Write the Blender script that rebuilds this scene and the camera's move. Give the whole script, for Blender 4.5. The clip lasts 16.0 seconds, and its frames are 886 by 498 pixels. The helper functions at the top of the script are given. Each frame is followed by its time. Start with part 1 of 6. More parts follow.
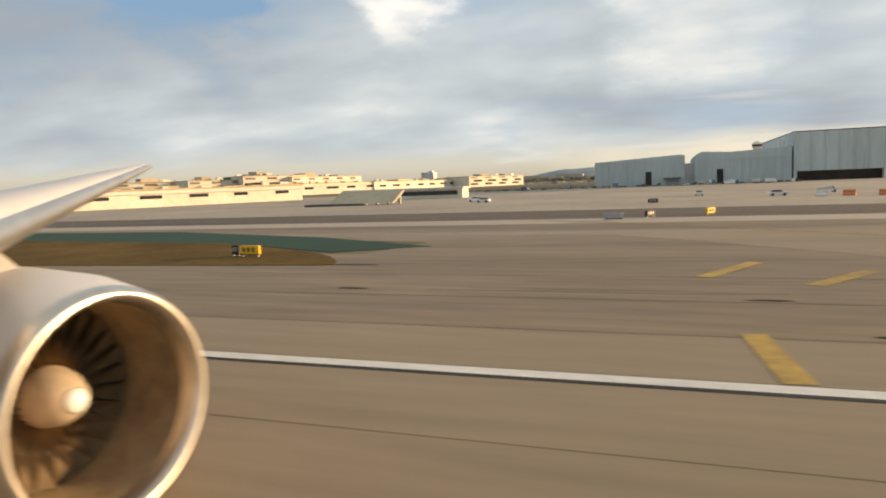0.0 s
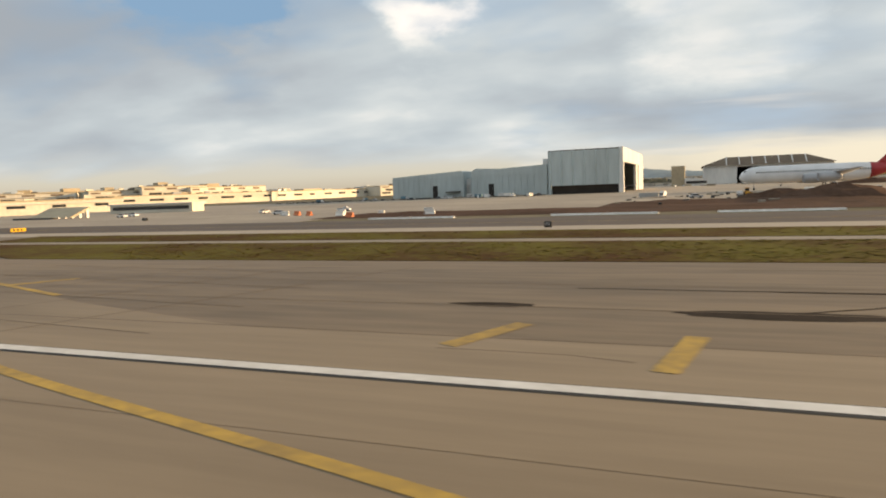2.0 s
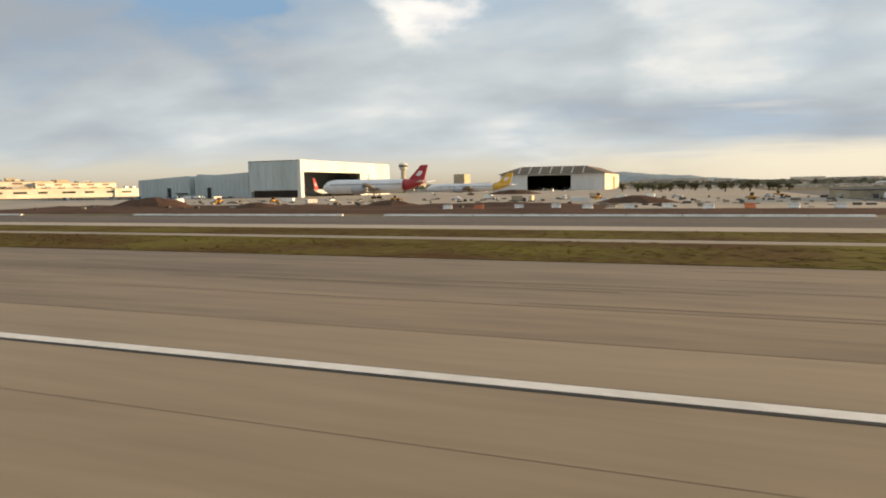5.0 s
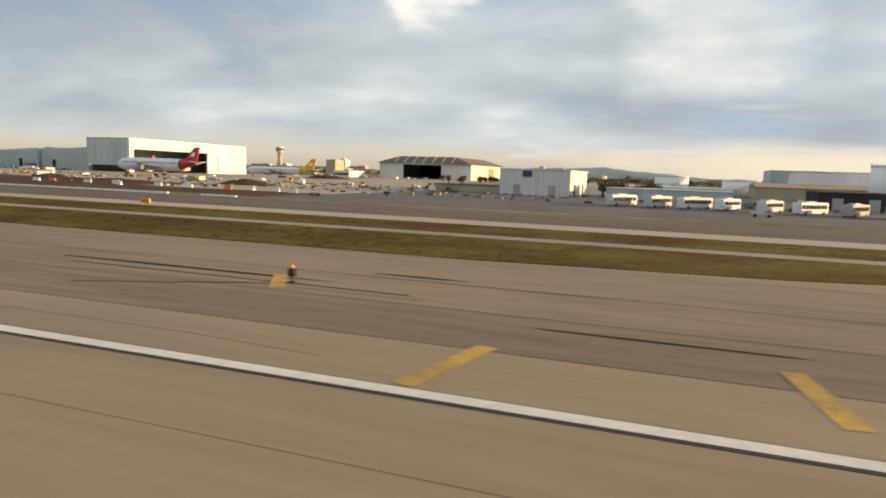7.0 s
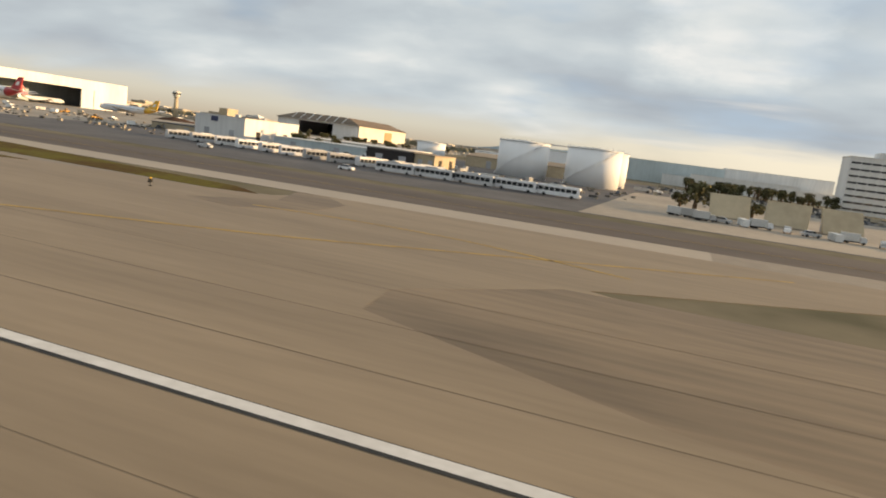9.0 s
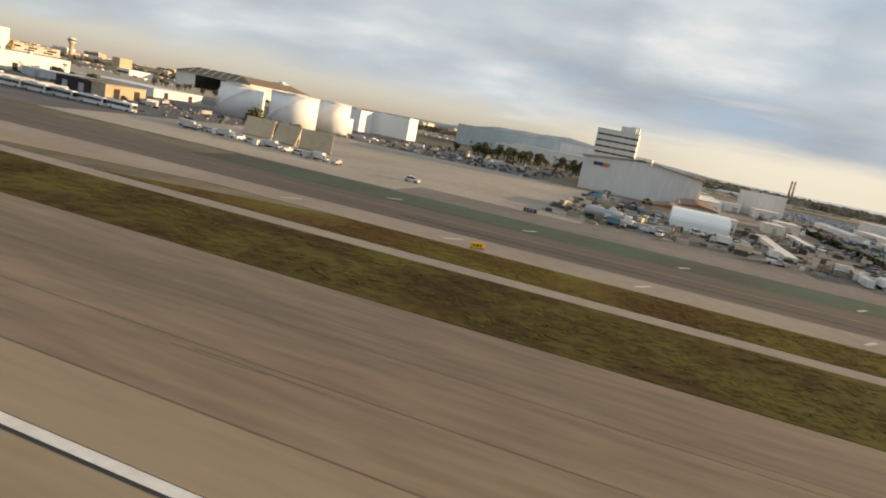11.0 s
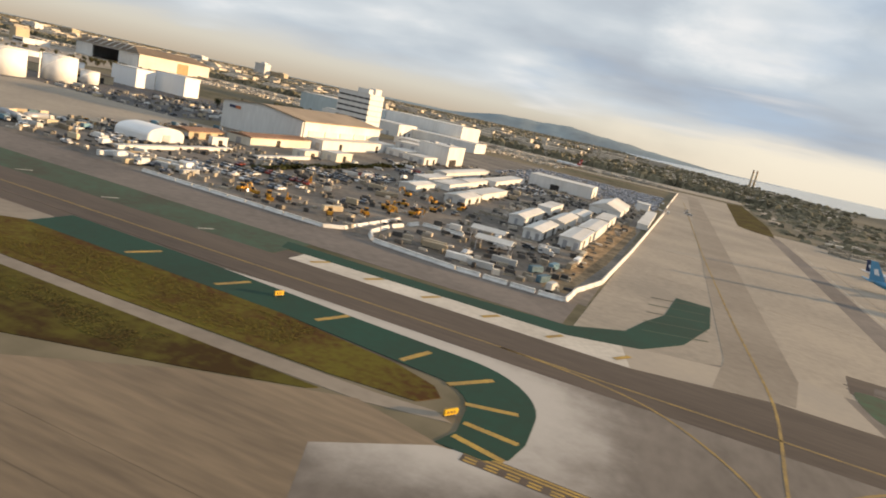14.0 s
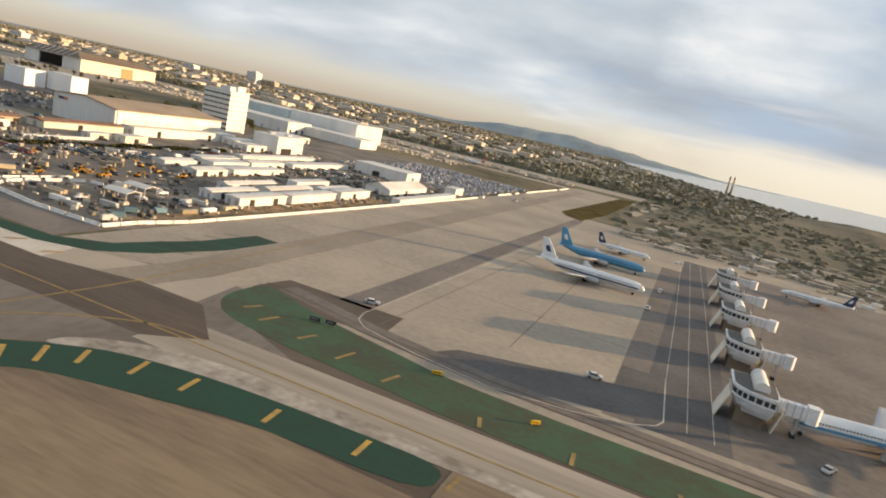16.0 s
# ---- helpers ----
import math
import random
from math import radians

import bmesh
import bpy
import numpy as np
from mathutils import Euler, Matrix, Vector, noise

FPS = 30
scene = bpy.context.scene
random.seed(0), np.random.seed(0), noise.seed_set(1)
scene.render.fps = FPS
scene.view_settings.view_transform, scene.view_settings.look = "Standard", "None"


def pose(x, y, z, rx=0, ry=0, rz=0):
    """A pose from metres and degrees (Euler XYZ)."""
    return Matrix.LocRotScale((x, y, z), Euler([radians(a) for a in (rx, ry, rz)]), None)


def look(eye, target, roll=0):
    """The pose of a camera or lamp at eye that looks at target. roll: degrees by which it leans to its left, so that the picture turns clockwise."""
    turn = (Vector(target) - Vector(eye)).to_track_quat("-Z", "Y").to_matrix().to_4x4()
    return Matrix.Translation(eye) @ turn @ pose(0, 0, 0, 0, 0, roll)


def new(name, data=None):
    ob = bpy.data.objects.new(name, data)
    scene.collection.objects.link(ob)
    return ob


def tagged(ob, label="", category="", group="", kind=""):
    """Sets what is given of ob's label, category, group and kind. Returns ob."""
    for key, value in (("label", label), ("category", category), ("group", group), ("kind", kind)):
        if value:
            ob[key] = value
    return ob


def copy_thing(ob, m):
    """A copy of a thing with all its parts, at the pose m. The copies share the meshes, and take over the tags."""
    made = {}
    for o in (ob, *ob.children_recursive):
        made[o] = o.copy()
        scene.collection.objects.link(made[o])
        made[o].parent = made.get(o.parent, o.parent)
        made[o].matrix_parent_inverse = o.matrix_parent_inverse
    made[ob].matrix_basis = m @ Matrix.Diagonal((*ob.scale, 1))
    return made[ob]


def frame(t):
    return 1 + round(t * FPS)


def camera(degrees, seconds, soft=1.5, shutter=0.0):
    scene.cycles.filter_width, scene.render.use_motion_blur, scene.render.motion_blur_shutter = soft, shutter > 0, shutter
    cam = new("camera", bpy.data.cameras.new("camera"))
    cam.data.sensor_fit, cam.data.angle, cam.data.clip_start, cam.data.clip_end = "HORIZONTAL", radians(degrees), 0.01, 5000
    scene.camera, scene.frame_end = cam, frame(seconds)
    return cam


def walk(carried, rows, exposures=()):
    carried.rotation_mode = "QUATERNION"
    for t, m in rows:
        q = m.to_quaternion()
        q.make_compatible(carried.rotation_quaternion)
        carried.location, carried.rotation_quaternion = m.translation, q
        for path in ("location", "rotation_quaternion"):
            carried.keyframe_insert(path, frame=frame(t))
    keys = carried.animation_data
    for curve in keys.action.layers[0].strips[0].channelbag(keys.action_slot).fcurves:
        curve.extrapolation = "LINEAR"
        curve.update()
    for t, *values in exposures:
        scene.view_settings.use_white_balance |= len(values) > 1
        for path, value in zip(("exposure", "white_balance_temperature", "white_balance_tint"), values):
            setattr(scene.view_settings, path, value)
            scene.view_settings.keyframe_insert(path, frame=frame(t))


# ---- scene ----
cam = camera(68.0, 16.0, soft=1.9, shutter=0.1)
PATH = [
    (0.00, pose(0.000, -0.042, 2.984, 84.282, 2.190, 19.531)),
    (0.50, pose(17.873, -0.011, 3.105, 84.359, 2.614, 20.229)),
    (1.00, pose(35.814, 0.002, 3.102, 84.465, 2.282, 20.475)),
    (1.50, pose(53.787, -0.014, 3.042, 84.856, 2.229, 20.986)),
    (2.00, pose(71.804, -0.006, 3.094, 84.748, 2.183, 21.134)),
    (2.50, pose(89.861, -0.002, 3.102, 84.804, 2.094, 21.327)),
    (3.00, pose(107.952, 0.002, 3.099, 84.844, 2.140, 21.227)),
    (3.50, pose(126.073, 0.005, 3.077, 84.633, 2.041, 20.892)),
    (4.00, pose(144.223, 0.000, 3.098, 84.727, 1.756, 21.111)),
    (4.80, pose(173.522, -0.005, 3.083, 84.610, 1.059, 20.985)),
    (5.65, pose(204.685, -0.010, 3.062, 84.449, 0.285, 20.789)),
    (6.50, pose(235.853, 0.020, 3.116, 84.175, -0.646, 20.564)),
    (7.00, pose(254.196, 0.212, 3.519, 83.474, -1.948, 20.309)),
    (7.50, pose(272.528, 0.344, 3.840, 83.227, -3.534, 20.558)),
    (8.00, pose(290.861, 0.425, 4.092, 82.124, -5.182, 20.263)),
    (8.50, pose(309.189, 0.469, 4.329, 81.411, -6.381, 20.334)),
    (9.30, pose(338.397, 0.195, 5.454, 80.684, -7.872, 20.126)),
    (10.20, pose(371.236, -0.157, 6.825, 79.925, -9.489, 19.851)),
    (11.00, pose(400.342, -0.394, 8.130, 79.255, -11.062, 19.356)),
    (11.50, pose(418.107, -0.145, 9.367, 78.909, -11.758, 19.777)),
    (12.00, pose(435.818, 0.124, 10.738, 78.358, -12.656, 19.898)),
    (12.50, pose(453.489, 0.398, 12.304, 78.001, -12.858, 20.417)),
    (13.00, pose(471.149, 0.692, 14.135, 77.407, -12.607, 20.408)),
    (13.50, pose(488.782, 1.052, 16.148, 77.279, -12.066, 20.761)),
    (14.00, pose(506.407, 1.509, 18.363, 77.893, -12.315, 20.901)),
    (14.50, pose(524.004, 2.038, 20.395, 78.729, -12.342, 21.259)),
    (15.00, pose(541.609, 2.656, 22.703, 79.030, -12.521, 21.436)),
    (15.50, pose(559.132, 3.322, 24.906, 78.887, -12.194, 21.769)),
    (16.00, pose(576.614, 4.026, 26.753, 78.489, -12.332, 22.060)),
]
walk(cam, PATH, exposures=[(0, 0.07, 7600, 15), (8.5, 0.07, 7550, 15), (11, 0.0, 7400, 16), (16, 0.1, 7250, 17)])

# ---- light ----
SUN_AZ = radians(63)      # from +y towards +x
SUN_EL = radians(8.0)
sun_dir = Vector((math.sin(SUN_AZ) * math.cos(SUN_EL), math.cos(SUN_AZ) * math.cos(SUN_EL), math.sin(SUN_EL)))
sun_data = bpy.data.lights.new("sun", "SUN")
sun_data.energy, sun_data.angle, sun_data.color = 7.4, radians(0.6), (1.0, 0.73, 0.42)
sun = new("sun", sun_data)
sun.matrix_world = look(sun_dir * 100, (0, 0, 0))


def make_world():
    w = bpy.data.worlds.new("sky")
    scene.world = w
    w.use_nodes = True
    nt = w.node_tree
    nt.nodes.clear()
    N, L = nt.nodes.new, nt.links.new

    def math_node(op, a, b=None):
        n = N("ShaderNodeMath")
        n.operation = op
        for i, v in enumerate((a, b)):
            if v is None:
                continue
            if isinstance(v, (int, float)):
                n.inputs[i].default_value = v
            else:
                L(v, n.inputs[i])
        return n.outputs[0]

    def ramp(fac, stops):
        n = N("ShaderNodeValToRGB")
        e = n.color_ramp.elements
        while len(e) < len(stops):
            e.new(0.5)
        for el, (p, c) in zip(e, stops):
            el.position, el.color = p, (*c, 1)
        L(fac, n.inputs[0])
        return n.outputs[0]

    def mix(fac, a, b):
        n = N("ShaderNodeMix")
        n.data_type = "RGBA"
        if isinstance(fac, (int, float)):
            n.inputs[0].default_value = fac
        else:
            L(fac, n.inputs[0])
        for i, v in ((6, a), (7, b)):
            if isinstance(v, tuple):
                n.inputs[i].default_value = (*v, 1)
            else:
                L(v, n.inputs[i])
        return n.outputs[2]

    co = N("ShaderNodeTexCoord").outputs["Generated"]
    sep = N("ShaderNodeSeparateXYZ")
    L(co, sep.inputs[0])
    x, y, z = sep.outputs
    zz = math_node("ADD", math_node("MAXIMUM", z, 0.0), 0.21)
    px, py = math_node("DIVIDE", x, zz), math_node("DIVIDE", y, zz)

    def cloud(scale, sx, sy, detail, rough, off):
        c = N("ShaderNodeCombineXYZ")
        L(math_node("MULTIPLY", px, sx), c.inputs[0])
        L(math_node("MULTIPLY", py, sy), c.inputs[1])
        c.inputs[2].default_value = off
        n = N("ShaderNodeTexNoise")
        n.inputs["Scale"].default_value = scale
        n.inputs["Detail"].default_value = detail
        n.inputs["Roughness"].default_value = rough
        n.inputs["Distortion"].default_value = 0.12
        L(c.outputs[0], n.inputs["Vector"])
        return n.outputs["Fac"]

    air = N("ShaderNodeTexSky")
    air.sky_type, air.sun_disc = "NISHITA", False
    air.sun_elevation, air.sun_rotation = SUN_EL, SUN_AZ
    air.dust_density, air.ozone_density = 2.0, 2.0
    blue = N("ShaderNodeVectorMath")
    blue.operation = "SCALE"
    L(air.outputs[0], blue.inputs[0])
    blue.inputs["Scale"].default_value = 0.10
    clear = mix(0.75, blue.outputs[0], (0.25, 0.47, 0.76))
    # the high deck of cloud with its gaps, bright edges and grey bases
    warp = N("ShaderNodeTexNoise")
    warp.inputs["Scale"].default_value, warp.inputs["Detail"].default_value, warp.inputs["Roughness"].default_value = 7.0, 5, 0.55
    squeeze = N("ShaderNodeVectorMath")
    squeeze.operation = "MULTIPLY"
    L(co, squeeze.inputs[0])
    squeeze.inputs[1].default_value = (1, 1, 2.2)
    L(squeeze.outputs[0], warp.inputs["Vector"])
    shift = N("ShaderNodeVectorMath")
    shift.operation = "MULTIPLY_ADD"
    L(warp.outputs["Color"], shift.inputs[0])
    shift.inputs[1].default_value, shift.inputs[2].default_value = (0.30, 0.30, 0.13), (-0.15, -0.15, -0.065)
    lean = N("ShaderNodeVectorMath")
    lean.operation = "ADD"
    L(co, lean.inputs[0])
    L(shift.outputs[0], lean.inputs[1])
    unit = N("ShaderNodeVectorMath")
    unit.operation = "NORMALIZE"
    L(lean.outputs[0], unit.inputs[0])
    ragged = unit.outputs[0]

    def patch(az, el, r0, r1):
        """How near the sky's direction lies to one bearing and height: 1 within r0 degrees, 0 past r1."""
        d = N("ShaderNodeVectorMath")
        d.operation = "DOT_PRODUCT"
        L(ragged, d.inputs[0])
        d.inputs[1].default_value = (math.sin(radians(az)) * math.cos(radians(el)), math.cos(radians(az)) * math.cos(radians(el)), math.sin(radians(el)))
        n = N("ShaderNodeMapRange")
        n.interpolation_type = "SMOOTHSTEP"
        n.inputs["From Min"].default_value, n.inputs["From Max"].default_value = math.cos(radians(r1)), math.cos(radians(r0))
        L(d.outputs["Value"], n.inputs[0])
        return n.outputs[0]

    big = cloud(0.80, 0.85, 1.0, 5, 0.48, 3.1)
    fine = cloud(2.4, 0.60, 1.0, 4, 0.48, 8.4)
    both = math_node("ADD", math_node("ADD", math_node("MULTIPLY", big, 0.66), math_node("MULTIPLY", fine, 0.18)), 0.112)
    # bright breaks in the deck: a small white one, a broad one towards the sun; a darker bank behind
    for az, el, r0, r1, gain in ((-22.0, 16.2, 0.5, 5.8, 0.17), (1.0, 14.0, 1.0, 9.5, 0.12), (-14, 9.0, 0, 9, 0.02), (-31, 10.5, 1, 11, -0.055), (-48, 10, 3, 16, -0.075), (-6, 8.6, 0, 7, -0.025), (-42, 6.0, 0, 6, 0.03)):
        both = math_node("ADD", both, math_node("MULTIPLY", patch(az, el, r0, r1), gain))
    tone = ramp(both, [(0.38, (0.33, 0.41, 0.50)), (0.46, (0.395, 0.49, 0.585)), (0.53, (0.475, 0.59, 0.685)), (0.60, (0.595, 0.71, 0.79)), (0.72, (0.97, 1.02, 1.04))])
    gap = math_node("ADD", math_node("MULTIPLY", patch(-41.5, 18.4, 0, 8.5), 0.25), math_node("MULTIPLY", patch(8, 8.5, 1, 15), 0.155))
    gap = math_node("ADD", gap, math_node("MULTIPLY", patch(-11, 13.0, 1, 13), 0.13))
    cover = ramp(math_node("SUBTRACT", cloud(0.9, 0.8, 1.0, 4, 0.5, 14.2), gap), [(0.20, (0, 0, 0)), (0.40, (1, 1, 1))])
    clear = mix(math_node("MULTIPLY", patch(10, 7, 4, 30), 0.75), clear, (0.44, 0.61, 0.80))
    deck = mix(cover, clear, tone)
    # thin sunlit streaks under the deck
    wisp = ramp(cloud(2.6, 0.22, 1.0, 3, 0.5, 21.0), [(0.56, (0, 0, 0)), (0.70, (1, 1, 1))])
    deck = mix(math_node("MULTIPLY", math_node("MULTIPLY", wisp, patch(0, 5.2, 2, 12)), 0.6), deck, (0.86, 0.87, 0.84))
    # the pale band under the deck
    low = ramp(z, [(0.0, (0.50, 0.465, 0.38)), (0.025, (0.60, 0.62, 0.555)), (0.06, (0.57, 0.65, 0.69))])
    low = mix(math_node("MULTIPLY", patch(18, 2, 2, 30), 0.8), low, (0.88, 0.87, 0.74))
    veil = ramp(math_node("ADD", math_node("SUBTRACT", z, 0.0), math_node("MULTIPLY", math_node("SUBTRACT", fine, 0.5), 0.07)), [(0.032, (1, 1, 1)), (0.070, (0, 0, 0))])
    col = mix(veil, deck, low)
    bg = N("ShaderNodeBackground")
    L(col, bg.inputs[0])
    bg.inputs[1].default_value = 1.0
    out = N("ShaderNodeOutputWorld")
    L(bg.outputs[0], out.inputs[0])


make_world()


# ---- materials ----
def material(name, base, rough=0.8, metal=0.0, vary=0.15, scale=0.3, fine=6.0, bump=0.0, tint=None, per="", streak=None, spec=0.3, sharp=0.0):
    """A surface with two scales of variation, in metres of the scene. per: island or object for a tone of each piece's own."""
    m = bpy.data.materials.new(name)
    m.use_nodes = True
    nt = m.node_tree
    N, L = nt.nodes.new, nt.links.new
    b = nt.nodes["Principled BSDF"]
    b.inputs["Roughness"].default_value, b.inputs["Metallic"].default_value = rough, metal
    b.inputs["Specular IOR Level"].default_value = spec
    geo = N("ShaderNodeNewGeometry")
    mapping = N("ShaderNodeMapping")
    mapping.inputs["Scale"].default_value = streak or (1, 1, 1)
    L(geo.outputs["Position"], mapping.inputs[0])
    n1, n2 = N("ShaderNodeTexNoise"), N("ShaderNodeTexNoise")
    for n, s, d in ((n1, scale, 5), (n2, fine, 3)):
        n.inputs["Scale"].default_value, n.inputs["Detail"].default_value = s, d
        L(mapping.outputs[0], n.inputs["Vector"])
    add = N("ShaderNodeMath")
    add.operation = "ADD"
    L(n1.outputs["Fac"], add.inputs[0])
    half = N("ShaderNodeMath")
    half.operation = "MULTIPLY"
    half.inputs[1].default_value = 0.6
    L(n2.outputs["Fac"], half.inputs[0])
    L(half.outputs[0], add.inputs[1])
    fac = add.outputs[0]
    r = N("ShaderNodeMapRange")
    r.inputs["From Min"].default_value, r.inputs["From Max"].default_value = 0.5 + sharp, 1.1 - sharp
    L(fac, r.inputs[0])
    mix = N("ShaderNodeMix")
    mix.data_type = "RGBA"
    tint = tint or tuple(c * 0.8 for c in base)
    mix.inputs[6].default_value = (*[min(c * (1 + vary), 1) for c in base], 1)
    mix.inputs[7].default_value = (*[c * (1 - vary) for c in tint], 1)
    L(r.outputs[0], mix.inputs[0])
    col = mix.outputs[2]
    if per:
        src = geo.outputs["Random Per Island"] if per == "island" else N("ShaderNodeObjectInfo").outputs["Random"]
        hsv = N("ShaderNodeHueSaturation")
        rr = N("ShaderNodeMapRange")
        rr.inputs["To Min"].default_value, rr.inputs["To Max"].default_value = 0.55, 1.3
        L(src, rr.inputs[0])
        L(rr.outputs[0], hsv.inputs["Value"])
        L(col, hsv.inputs["Color"])
        col = hsv.outputs[0]
    L(col, b.inputs["Base Color"])
    if bump:
        bp = N("ShaderNodeBump")
        bp.inputs["Strength"].default_value, bp.inputs["Distance"].default_value = bump, 0.05
        L(n2.outputs["Fac"], bp.inputs["Height"])
        L(bp.outputs[0], b.inputs["Normal"])
    return m


